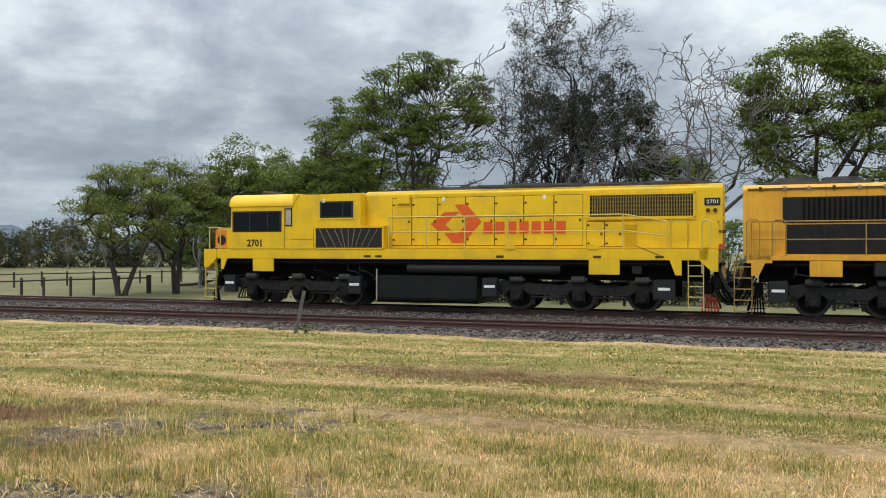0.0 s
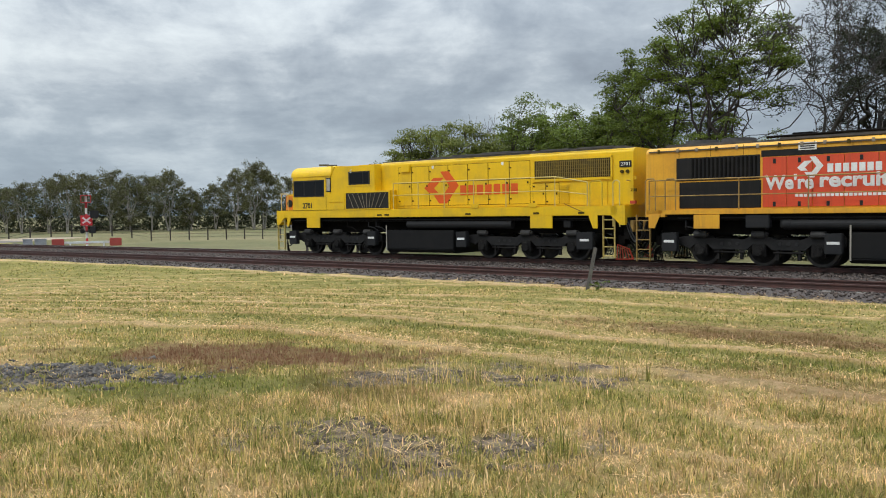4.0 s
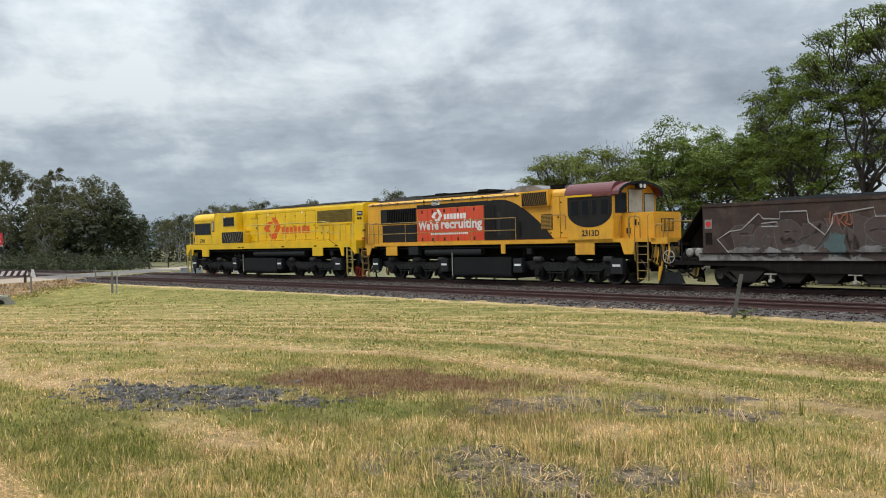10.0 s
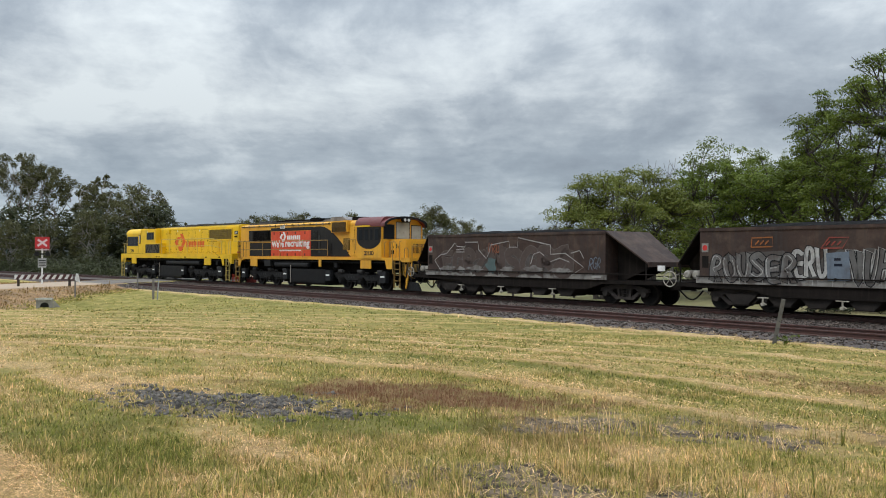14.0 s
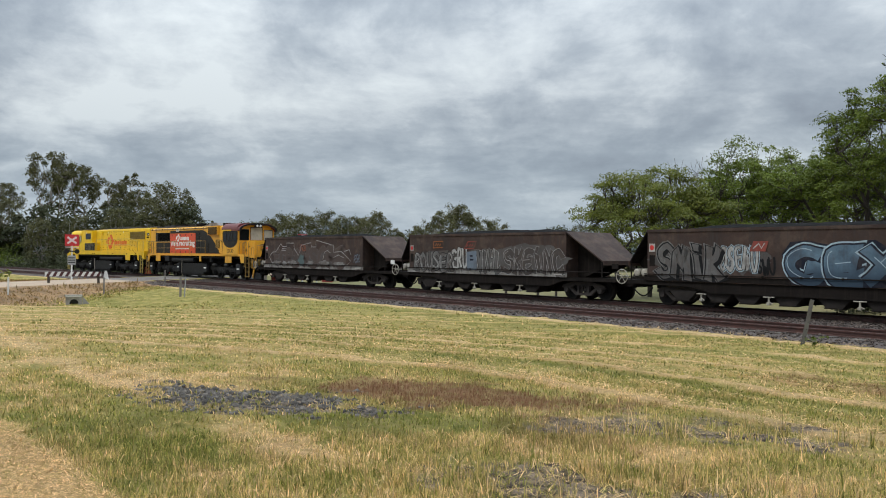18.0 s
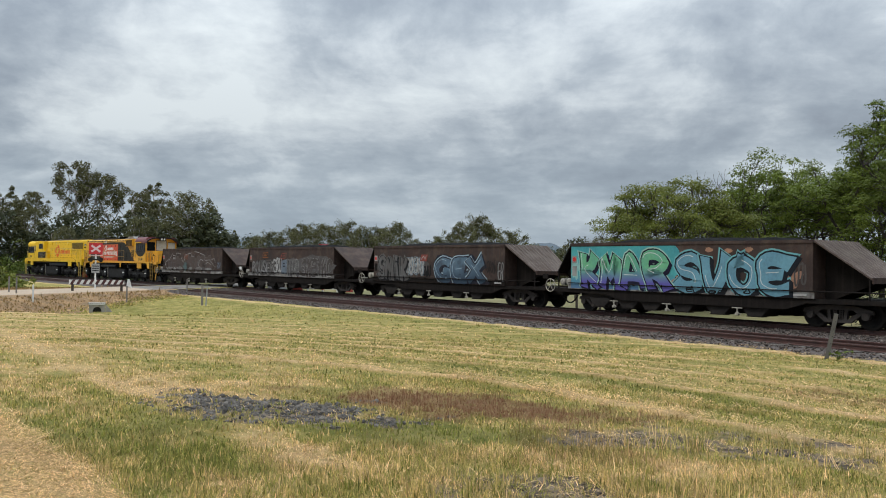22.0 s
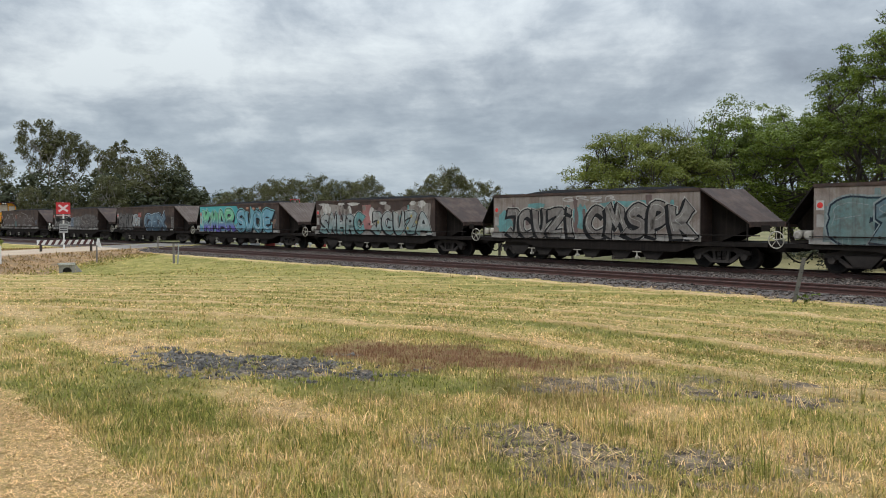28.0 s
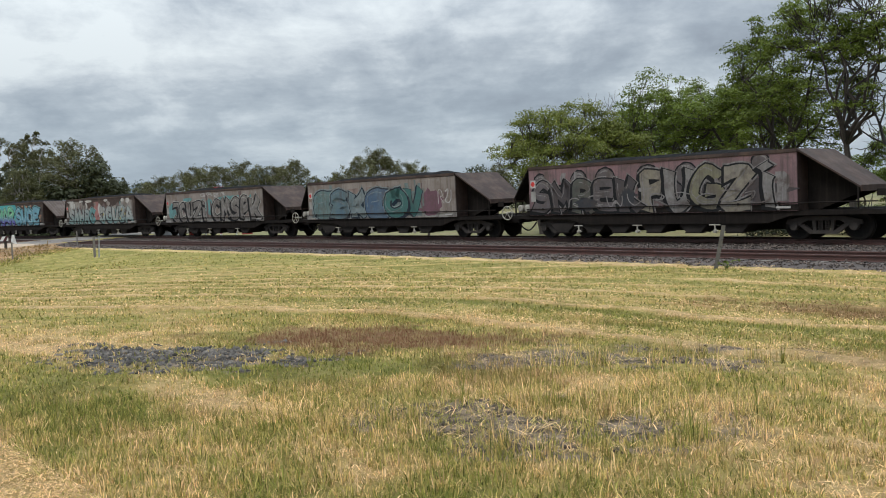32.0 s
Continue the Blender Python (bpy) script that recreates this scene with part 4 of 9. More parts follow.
def yellow_loco():
    root = tagged(new("locomotive"), "bright yellow diesel locomotive with a red diamond emblem on its hood", "locomotive", "train")
    HW = 0.95
    part("sill", boxes((-8.1, 8.35, -W, W, 1.57, 1.90), bev=0.015), YEL, root)
    # end platforms drop at both ends
    for s in (-1, 1):
        part("end_platform", prism([(s * 8.1, 1.9), (s * 8.62, 1.9), (s * 8.62, 1.25), (s * 8.45, 1.25), (s * 8.1, 1.57)], -W, W, bev=0.01), YEL, root)
    # cab with its rounded roof edge
    bm = prism([(-7.5, 1.90), (-7.5, 3.38), (-5.12, 3.38), (-5.12, 1.90)], -W, W)
    part("cab", bm, YEL, root)
    bm = bmesh.new()
    rounded_roof(-7.56, -5.05, W + 0.03, 3.36, 3.79, 0.42, bm)
    part("cab_roof", bm, YEL, root)
    part("roof_visor", prism([(-5.06, 3.36), (-5.06, 3.76), (-4.84, 3.72), (-5.0, 3.5)], -W, W), YEL, root)
    for s in (-1, 1):
        window(root, -7.45, -5.50, 2.48, 3.20, s * W, "cab_side_window", bars=(-6.75, -6.05))
    window(root, -5.36, -5.10, 2.66, 3.28, -W, "rear_quarter_window", frame_mat=TXT)
    part("window_trim", boxes((-5.33, -5.13, -W - 0.02, -W - 0.005, 2.71, 3.23)), HWHEEL, root)
    # compartment behind the cab, full width, lower than the hood
    part("electrical_cabinet", prism([(-5.12, 1.90), (-5.12, 3.60), (-4.7, 3.72), (-2.55, 3.72), (-2.55, 2.66), (-1.72, 2.66), (-1.72, 1.90)], -W + 0.02, W - 0.02, bev=0.012), YEL, root)
    part("cabinet_panel", boxes((-5.35, -4.28, -W - 0.008, -W + 0.03, 2.23, 2.60), (-5.35, -4.28, -W - 0.008, -W + 0.03, 1.90, 2.20), bev=0.006), YEL, root)
    window(root, -4.05, -2.82, 2.93, 3.48, -W + 0.02, "intake_window", bars=(-3.2,))
    part("intake_frame", boxes((-4.12, -2.75, -W - 0.0, -W + 0.03, 3.48, 3.53), (-4.12, -2.75, -W, -W + 0.03, 2.88, 2.93)), YEL, root)
    gr = part("intake_grille", boxes((-4.2, -1.76, -W - 0.01, -W + 0.03, 1.93, 2.60)), MESH, root, "dark mesh intake grille with pale diagonal bars")
    part("grille_border", boxes((-4.24, -1.72, -W - 0.02, -W, 2.59, 2.64), (-4.24, -1.72, -W - 0.02, -W, 1.90, 1.94), (-4.25, -4.19, -W - 0.02, -W, 1.90, 2.64), (-1.77, -1.71, -W - 0.02, -W, 1.90, 2.64)), YEL, gr)
    for i, (xa, xb) in enumerate(((-4.05, -3.75), (-3.8, -3.45), (-3.5, -3.2), (-3.25, -3.1), (-2.98, -2.98), (-2.75, -2.85), (-2.5, -2.72), (-2.2, -2.5), (-1.92, -2.28))):
        bm = prism([(xa - 0.010, 2.57), (xa + 0.010, 2.57), (xb + 0.010, 1.97), (xb - 0.010, 1.97)], -W - 0.03, -W - 0.012)
        part("grille_bar", bm, surf("grille_bar_dull", (0.22, 0.19, 0.13), None, 4, 0.7), gr)
    # long hood
    bm = bmesh.new()
    rounded_roof(-2.55, 8.72, HW, 1.90, 3.82, 0.16, bm)
    part("long_hood", bm, YEL, root)
    door_seams(root, [-1.6, -0.9, 0.0, 0.95, 1.9, 2.85, 3.8, 4.7], 2.02, 3.55, -HW, YEL)
    part("hood_step_panel", boxes((-1.4, -0.95, -HW - 0.1, -HW, 3.36, 3.66), bev=0.02), YEL, root)
    rg = part("radiator_opening", boxes((4.9, 7.92, -HW - 0.03, -HW + 0.05, 2.86, 3.52)), GRIL, root, "dark radiator opening with upright slats")
    slats(rg, 4.95, 7.88, 2.88, 3.50, -HW - 0.04, 38, surf("grille_bar_ochre", (0.26, 0.18, 0.03), (0.16, 0.11, 0.03), 4, 0.6))
    for i in range(5):
        part("grille_cross_bar", boxes((4.92, 7.9, -HW - 0.065, -HW - 0.05, 2.93 + 0.125 * i, 2.948 + 0.125 * i)), surf("grille_bar_ochre", (0.3, 0.2, 0.03)), rg)
    part("radiator_frame", boxes((4.84, 7.98, -HW - 0.05, -HW, 3.51, 3.58), (4.84, 7.98, -HW - 0.05, -HW, 2.78, 2.87), (4.84, 4.91, -HW - 0.05, -HW, 2.8, 3.58), (7.91, 7.98, -HW - 0.05, -HW, 2.8, 3.58)), YEL, rg)
    door_seams(root, [4.8, 5.35, 5.9], 1.98, 2.72, -HW, YEL, "lower_door")
    slats(root, 5.95, 6.3, 2.0, 2.66, -HW - 0.02, 11, YEL, False)
    # rear end
    part("rear_door", boxes((7.25, 7.78, -HW - 0.02, -HW, 1.93, 2.72), bev=0.01), YEL, root)
    pl = part("number_plate", boxes((8.22, 8.66, -HW - 0.025, -HW, 3.16, 3.38), bev=0.012), TXT, root, "black plate with white figures")
    part("figures", letters("2701", 8.28, 8.60, 3.215, 3.325, -HW - 0.03), WHT, pl)
    for x in (8.32, 8.52):
        part("marker_lamp", cyl(bmesh.new(), (x, -HW, 3.02), (x, -HW - 0.05, 3.02), 0.06, 12), SEAM, root)
    # nose
    part("short_nose", prism([(-8.40, 1.90), (-8.40, 2.60), (-7.5, 2.64), (-7.5, 1.90)], -0.95, 0.95, bev=0.03), YEL, root)
    part("nose_side_panel", boxes((-8.42, -7.98, -0.97, -0.9, 1.93, 2.58)), NOSE, root, "orange nose panel")
    bm = bmesh.new()
    cyl(bm, (-8.15, -0.97, 2.22), (-8.15, -1.0, 2.22), 0.17, 18)
    part("nose_vent", bm, TXT, root)
    # roof equipment
    part("roof_walk", boxes((-1.9, -0.2, -0.6, 0.6, 3.8, 3.87), (-0.2, 8.3, -0.75, 0.75, 3.8, 3.90), (1.3, 4.6, -0.82, 0.82, 3.84, 3.93), (5.0, 6.2, -0.8, 0.8, 3.84, 3.92), (6.5, 7.9, -0.8, 0.8, 3.84, 3.92), bev=0.02), ROOFG, root, "soot-dark radiator and exhaust gear along the roof")
    bm = bmesh.new()
    cyl(bm, (0.6, 0, 3.85), (0.6, 0, 4.0), 0.16, 12)
    part("exhaust_pipe", bm, ROOFG, root)
    part("fan_cowl", boxes((2.2, 3.6, -0.5, 0.5, 3.9, 3.98), bev=0.02), ROOFG, root)
    bm = bmesh.new()
    cyl(bm, (-4.3, 0.3, 3.72), (-4.3, 0.3, 3.82), 0.1, 10)
    box(bm, -4.1, -2.7, -0.7, 0.7, 3.70, 3.78, 0.02)
    part("cab_aircon", bm, YEL, root)
    # rails, steps
    handrail(root, [-1.55, -0.25, 1.05, 2.45, 3.9, 5.95], 2.92, 2.44, 1.90, -W + 0.03, droop=(7.22, 2.70))
    handrail(root, [-1.55, -0.25, 1.05, 2.45, 3.9, 5.95], 2.92, 2.44, 1.90, W - 0.03, droop=(7.22, 2.70))
    hoop_rail(root, 7.32, 7.78, 1.6, 2.72, -W + 0.02, surf("rail_dull_yellow", (0.55, 0.4, 0.03), None, 3, 0.6))
    hoop_rail(root, 8.18, 8.42, 1.2, 2.72, -W + 0.02)
    hoop_rail(root, -8.56, -8.12, 1.55, 2.66, -W + 0.25)
    bm = bmesh.new()
    rod(bm, [(-8.55, -1.2, 2.66), (-8.55, 1.2, 2.66)], 0.02)
    rod(bm, [(8.6, -1.2, 2.72), (8.6, 1.2, 2.72)], 0.02)
    part("end_rail", bm, RAILW, root)
    for s in (-1, 1):
        ladder(root, -8.58, -8.14, 0.15, 1.6, s * 1.31)
        ladder(root, 7.80, 8.22, 0.15, 1.6, s * 1.31)
    part("sill_bend_strip", prism([(6.3, 1.99), (6.36, 1.99), (7.05, 1.71), (6.98, 1.71)], -W - 0.01, -W), surf("old_red_strip", (0.25, 0.12, 0.02), None, 3, 0.6), root)
    part("end_tab", prism([(7.28, 1.58), (7.62, 1.58), (7.62, 1.14), (7.45, 1.14)], -W - 0.02, -W + 0.02), YEL, root)
    part("end_tab", prism([(-7.65, 1.58), (-7.9, 1.58), (-7.9, 1.2), (-7.8, 1.2)], -W - 0.02, -W + 0.02), YEL, root)
    bm = flat([[(x, 1.93), (x, 2.0), (x + 0.05, 2.03), (x + 0.3, 2.03), (x + 0.35, 2.0), (x + 0.35, 1.93), (x + 0.3, 1.89), (x + 0.05, 1.89)] for x in (2.35, 4.9)], -W, 0.03)
    part("lifting_lug", bm, YEL, root)
    # emblem and word as plain shapes, number on the cab
    part("emblem", flat(diamond(0.62, 2.70, 0.86, 0.62), -HW - 0.016, 0.008), LGO, root, "red diamond emblem of two chevrons")
    for blk in word_blocks(1.50, 4.22, 2.38, 2.76, 7):
        part("brand_word_block", flat([blk], -HW - 0.016, 0.008), LGO, root)
    part("roof_edge_gutter", boxes((-2.5, 8.7, -HW + 0.035, -HW + 0.075, 3.795, 3.825)), ROOFG, root)
    for x in (-1.2, -0.45, 0.5, 1.45, 2.4, 3.3, 4.2):
        part("upper_panel", boxes((x - 0.36, x + 0.36, -HW - 0.008, -HW + 0.01, 3.60, 3.68), bev=0.003), YEL, root)
    part("panel_seam", boxes((-1.6, 4.72, -HW - 0.019, -HW - 0.012, 2.905, 2.915)), SEAM, root)
    for x in (-2.3, -1.9, 2.2, 5.2, 7.0):
        part("sill_plate", boxes((x - 0.12, x + 0.12, -W - 0.008, -W, 1.63, 1.70)), SEAM, root)
    for x in (-3.9, 0.2, 3.5, 6.6):
        part("small_notice", boxes((x - 0.05, x + 0.05, -HW - 0.02 if x > -2 else -W, -HW if x > -2 else -W + 0.03, 3.44, 3.56)), WHT, root)
    for s in (-1, 1):
        part("horn", rod(bmesh.new(), [(-6.4, s * 0.25, 3.78), (-6.4, s * 0.25, 3.9), (-6.9, s * 0.3, 3.92)], 0.04, 8), ROOFG, root)
    part("mirror_bracket", rod(bmesh.new(), [(-7.5, -W - 0.01, 3.1), (-7.6, -W - 0.16, 3.1), (-7.6, -W - 0.16, 2.8)], 0.014), TXT, root)
    part("hood_rail", boxes((-1.6, 8.6, -HW - 0.03, -HW, 1.93, 1.965)), YEL, root)
    part("cab_door_gap", boxes((-5.40, -5.385, -W - 0.006, -W + 0.01, 1.92, 3.3)), SEAM, root)
    part("cab_base_gap", boxes((-7.5, -4.3, -W - 0.006, -W + 0.01, 1.895, 1.91)), SEAM, root)
    part("cab_number", letters("2701", -6.86, -6.28, 1.98, 2.23, -W - 0.003, 0.03), TXT, root, "black fleet number")
    loco_underframe(root, YEL, ((-6.62, -5.80), (4.95, 5.86)), (-2.05, 1.42), (-0.95, 4.05))
    for a, b in ((-7.76, -7.3), (-2.98, -2.52), (1.63, 2.12), (6.82, 7.44)):
        sandbox(root, a, b)
    cowcatcher(root, 1)
    cowcatcher(root, -1, UND)
    end_cables(root, 9.1, 1)
    for i, z in enumerate((1.95, 2.35, 2.75)):
        part("rear_lamp_bracket", boxes((8.62, 8.8, -1.0 + 0.05 * i, -0.86, z, z + 0.1)), (COWR, SEAM, YEL)[i], root)
    coupler(root, -9.0, -1)
    coupler(root, 9.0, 1)
    ws = loco_bogie(root, (-6.85, -5.03, -3.25)) + loco_bogie(root, (2.65, 4.58, 6.48))
    return root, ws


MKP = surf("bracket_pale_grime", (0.32, 0.27, 0.19), (0.2, 0.16, 0.11), 4, 0.8, bump=0)


def orange_loco():
    root = tagged(new("locomotive"), "orange diesel locomotive with black flank, red banner and maroon roof", "locomotive", "train")
    HW = 1.10
    part("sill", boxes((-8.6, 8.0, -W, W, 1.58, 1.72), bev=0.01), ORG, root)
    for x in (-8.5, 7.9):
        part("end_platform", boxes((x - 0.12, x + 0.55, -W, W, 1.5, 1.72), bev=0.01), ORG, root)
    bm = bmesh.new()
    rounded_roof(-8.72, 4.05, HW, 1.72, 3.72, 0.2, bm)
    part("long_hood", bm, ORG, root)
    y = -HW
    part("radiator_opening", boxes((-7.68, -5.05, y - 0.02, y + 0.03, 2.62, 3.34), bev=0.01), BLK, root)
    slats(root, -7.2, -5.1, 2.66, 3.30, y - 0.03, 16, UND)
    part("black_flank_panel", boxes((-7.58, -5.02, y - 0.015, y + 0.03, 1.76, 2.58), bev=0.008), BLK, root)
    part("black_upper_band", boxes((-5.02, -0.4, y - 0.012, y + 0.03, 3.26, 3.45)), BLK, root)
    rp = [-4.98, -4.27, -3.56, -2.70, -1.82, -0.66]
    for a, b in zip(rp, rp[1:]):
        part("banner_panel", boxes((a + 0.008, b - 0.008, y - 0.03, y + 0.03, 1.78, 3.24), bev=0.006), RED, root, "red banner door panel")
        for z in (1.86, 3.12):
            part("door_catch", boxes(((a + b) / 2 - 0.04, (a + b) / 2 + 0.04, y - 0.045, y - 0.028, z - 0.07, z + 0.07)), TXT, root)
    # black flank that sweeps down to the rear
    pts = [(-0.64, 1.76), (-0.64, 3.40), (-0.1, 3.45), (0.4, 3.44)]
    for i in range(1, 11):
        t = i / 10
        pts.append((0.4 + 2.77 * t, 3.44 - 1.68 * (t ** 1.65)))
    part("black_sweep", flat([pts], y, 0.02), BLK, root, "black curved sweep on the hood side")
    for xa, za, zb, xb in ((-0.5, 1.9, 3.25, 0.0), (0.9, 1.9, 2.5, 1.4)):
        slats(root, xa, xb, za, zb, y - 0.03, 14, BLK, False)
    part("hood_gap", boxes((0.12, 0.34, y - 0.035, y - 0.015, 1.95, 2.95), bev=0.01), TXT, root)
    part("dynamic_brake_hood", prism([(1.55, 3.06), (1.5, 3.66), (3.06, 3.72), (3.06, 3.06)], -W + 0.10, W - 0.10, bev=0.02), ORG, root)
    db = part("louvre_opening", boxes((1.66, 2.94, -W + 0.08, -W + 0.11, 3.10, 3.62)), GRIL, root)
    slats(db, 1.69, 2.91, 3.11, 3.61, -W + 0.07, 13, surf("louvre_brown", (0.13, 0.07, 0.015), (0.08, 0.045, 0.012), 4, 0.6), lean=0.12)
    lv = part("lower_louvre", boxes((2.52, 3.12, y - 0.022, y + 0.03, 2.12, 2.74)), GRIL, root)
    slats(lv, 2.54, 3.10, 2.14, 2.72, y - 0.03, 11, surf("louvre_ochre", (0.30, 0.17, 0.03)), False)
    # gutter, brackets and gear along the edge of the roof
    part("roof_gutter", boxes((-8.6, 1.4, y - 0.035, y + 0.02, 3.555, 3.60)), surf("gutter_grime", (0.12, 0.085, 0.045), (0.06, 0.048, 0.035), 3, 0.85), root, "grimy gutter along the hood")
    for k in range(16):
        part("gutter_bracket", boxes((-8.3 + 0.63 * k, -8.22 + 0.63 * k, y - 0.055, y - 0.02, 3.53, 3.64)), MKP if k % 3 else SEAM, root)
    for k in range(9):
        x = -7.6 + 1.02 * k
        part("hood_seam", boxes((x, x + 0.012, y - 0.006, y + 0.01, 3.36, 3.66)), SEAM, root)
    for x in (-7.3, -6.1):
        fan = part("radiator_fan", cyl(bmesh.new(), (x, 0, 3.72), (x, 0, 3.93), 0.52, 20), ROOFG, root, "round radiator fan housing")
        part("fan_hub", cyl(bmesh.new(), (x, 0, 3.93), (x, 0, 3.96), 0.14, 12), UND, fan)
    part("roof_pipe", rod(bmesh.new(), [(-5.0, -0.72, 3.86), (-2.2, -0.74, 3.88), (-0.3, -0.72, 3.86)], 0.035, 8), UND, root)
    for a, b, h, m in ((-4.3, -3.7, 3.96, UND), (-3.1, -2.2, 3.92, ROOFG), (-1.5, -0.9, 3.98, UND), (2.6, 3.3, 3.92, UND), (3.35, 4.0, 3.86, ROOFG)):
        part("roof_box", boxes((a, b, -0.62, 0.55, 3.70, h), bev=0.025), m, root)
    door_seams(root, [2.95, 3.5, 4.0], 1.8, 3.4, y, ORG)
    # cab
    part("cab", boxes((4.05, 6.2, -W, W, 1.58, 3.34), bev=0.02), ORG, root)
    bm = bmesh.new()
    rounded_roof(3.98, 6.16, W + 0.05, 3.32, 3.84, 0.46, bm)
    part("cab_roof", bm, MRN, root, "maroon cab roof with a deep visor")
    q = [math.pi * k / 20 for k in range(21)]
    out = [(-(W + 0.05) * math.cos(a) * (1 - 0.12 * math.sin(a) ** 2), 3.34 + 0.50 * math.sin(a) ** 0.75) for a in q]
    part("roof_visor", prism(out + [(v * 0.955, h - 0.045) for v, h in out[::-1]], 6.14, 6.50, axis="x"), MRN, root, "maroon roof visor over the windscreens")
    part("roof_edge_strip", boxes((4.0, 5.3, -W - 0.062, -W - 0.05, 3.32, 3.385)), YEL, root)
    sm = []
    for i in range(25):
        a = math.pi * i / 24
        sm.append((5.12 - 1.03 * math.cos(a), 2.74 - 0.58 * math.sin(a)))
    part("black_window_surround", flat([[(4.09, 3.30), (4.09, 2.74)] + sm[1:-1] + [(6.15, 2.74), (6.15, 3.30)]], -W, 0.008), BLK, root, "black curved surround under the cab windows")
    for a, b in ((4.2, 4.66), (4.72, 5.14), (5.2, 5.5), (5.6, 6.05)):
        window(root, a, b, 2.58, 3.22, -W - 0.008, "cab_side_window", BLK)
        window(root, a, b, 2.58, 3.22, W + 0.004, "cab_side_window")
    part("cab_end", prism([(-W + 0.02, 2.5), (-W + 0.02, 3.36), (-0.95, 3.70), (0.95, 3.70), (W - 0.02, 3.36), (W - 0.02, 2.5)], 6.1, 6.212, axis="x"), ORG, root)
    for a, b, c in ((-1.26, -0.54, 3.42), (-0.46, 0.48, 3.58), (0.56, 1.26, 3.42)):
        w = part("windscreen", boxes((6.205, 6.225, a, b, 2.66, c), bev=0.008), TXT, root)
        # past the first pane, the bright reflection is painted as pale colour
        part("pane", boxes((6.222, 6.23, a + 0.04, b - 0.04, 2.70, c - 0.04)), GLS if a < -1 else surf("pale_pane_reflection", (0.42, 0.40, 0.36), (0.32, 0.31, 0.28), 3, 0.3, bump=0, spec=0.5), w)
    part("headlight_box", boxes((6.40, 6.56, -0.28, 0.28, 3.56, 3.76), bev=0.03), BLK, root)
    for yy in (-0.12, 0.12):
        part("headlight", cyl(bmesh.new(), (6.555, yy, 3.66), (6.572, yy, 3.66), 0.08, 14), WHT, root, "pale round headlight lens")
    part("visor_end", prism([(v * 1.01, h + 0.012) for v, h in out] + [(v * 0.93, h - 0.075) for v, h in out[::-1]], 6.50, 6.53, axis="x"), BLK, root, "black rim of the roof visor")
    # rear nose
    part("short_nose", boxes((6.2, 7.62, -0.88, 0.88, 1.6, 2.66), bev=0.035), ORG, root)
    nl = part("nose_louvre", boxes((7.61, 7.632, -0.45, 0.35, 1.95, 2.42)), TXT, root)
    for i in range(9):
        part("louvre_slat", boxes((7.63, 7.645, -0.42 + i * 0.085, -0.39 + i * 0.085, 1.97, 2.40)), ORG, nl)
    part("nose_door", boxes((6.35, 7.0, -0.90, -0.87, 1.72, 2.5), bev=0.01), ORG, root)
    part("door_latch", boxes((6.45, 6.62, -0.93, -0.9, 1.9, 2.1)), GRIL, root)
    part("door_latch", boxes((6.8, 6.88, -0.93, -0.9, 2.2, 2.4)), GRIL, root)
    # roof gear
    part("roof_walk", boxes((-8.2, -5.4, -0.8, 0.8, 3.70, 3.80), (-5.2, -0.2, -0.7, 0.7, 3.70, 3.78), (-4.6, -1.6, -0.75, 0.75, 3.74, 3.84), bev=0.02), ROOFG, root, "soot-dark radiator and exhaust gear along the roof")
    bm = prism([(-0.2, 3.70), (0.25, 3.84), (0.8, 3.86), (0.95, 3.96), (1.9, 3.96), (2.2, 3.84), (2.5, 3.70)], -0.8, 0.8, bev=0.03)
    part("exhaust_hood", bm, surf("bare_roof_grey", (0.24, 0.225, 0.21), (0.13, 0.12, 0.115), 3, 0.6, spots=(0.07, 0.06, 0.055), spot_amt=0.5), root, "bare grey roof hatch hood")
    wsn = part("warning_sign", boxes((-3.95, -3.45, -HW - 0.03, -HW, 3.40, 3.62)), WHT, root, "small white warning sign")
    for k in range(3):
        part("sign_line", boxes((-3.9, -3.5, -HW - 0.034, -HW - 0.03, 3.43 + 0.06 * k, 3.465 + 0.06 * k)), TXT, wsn)
    # rails and steps
    handrail(root, [-8.5, -5.6, -3.6, -1.2, 1.35], 2.66, 2.16, 1.70, -W + 0.03, RAILO)
    handrail(root, [-8.5, -5.6, -3.6, -1.2, 1.35], 2.66, 2.16, 1.70, W - 0.03, RAILO)
    hoop_rail(root, 3.2, 3.95, 2.1, 2.68, -W + 0.03, RAILO)
    hoop_rail(root, -8.62, -8.28, 1.5, 2.72, -W + 0.02, RAILO)
    hoop_rail(root, -7.95, -7.6, 1.7, 2.7, -W + 0.02, RAILO)
    hoop_rail(root, 6.85, 7.3, 1.6, 2.5, -W + 0.06, RAILO)
    hoop_rail(root, 7.95, 8.25, 1.2, 2.2, -W + 0.06, RAILO)
    bm = bmesh.new()
    rod(bm, [(8.3, -1.1, 1.6), (8.3, -1.1, 2.3), (8.3, 1.1, 2.3)], 0.02)
    rod(bm, [(-8.68, -1.1, 2.6), (-8.68, 1.1, 2.6)], 0.02)
    part("end_rail", bm, RAILO, root)
    for s in (-1, 1):
        ladder(root, -8.95, -8.48, 0.08, 1.58, s * 1.31, RAILO)
        ladder(root, 7.18, 7.62, 0.2, 1.6, s * 1.31, RAILO)
        part("end_bracket", prism([(8.1, 1.58), (8.26, 1.5), (8.14, 0.7), (8.0, 0.2), (7.94, 0.2)], s * 1.2 - 0.03, s * 1.2 + 0.03), ORG, root)
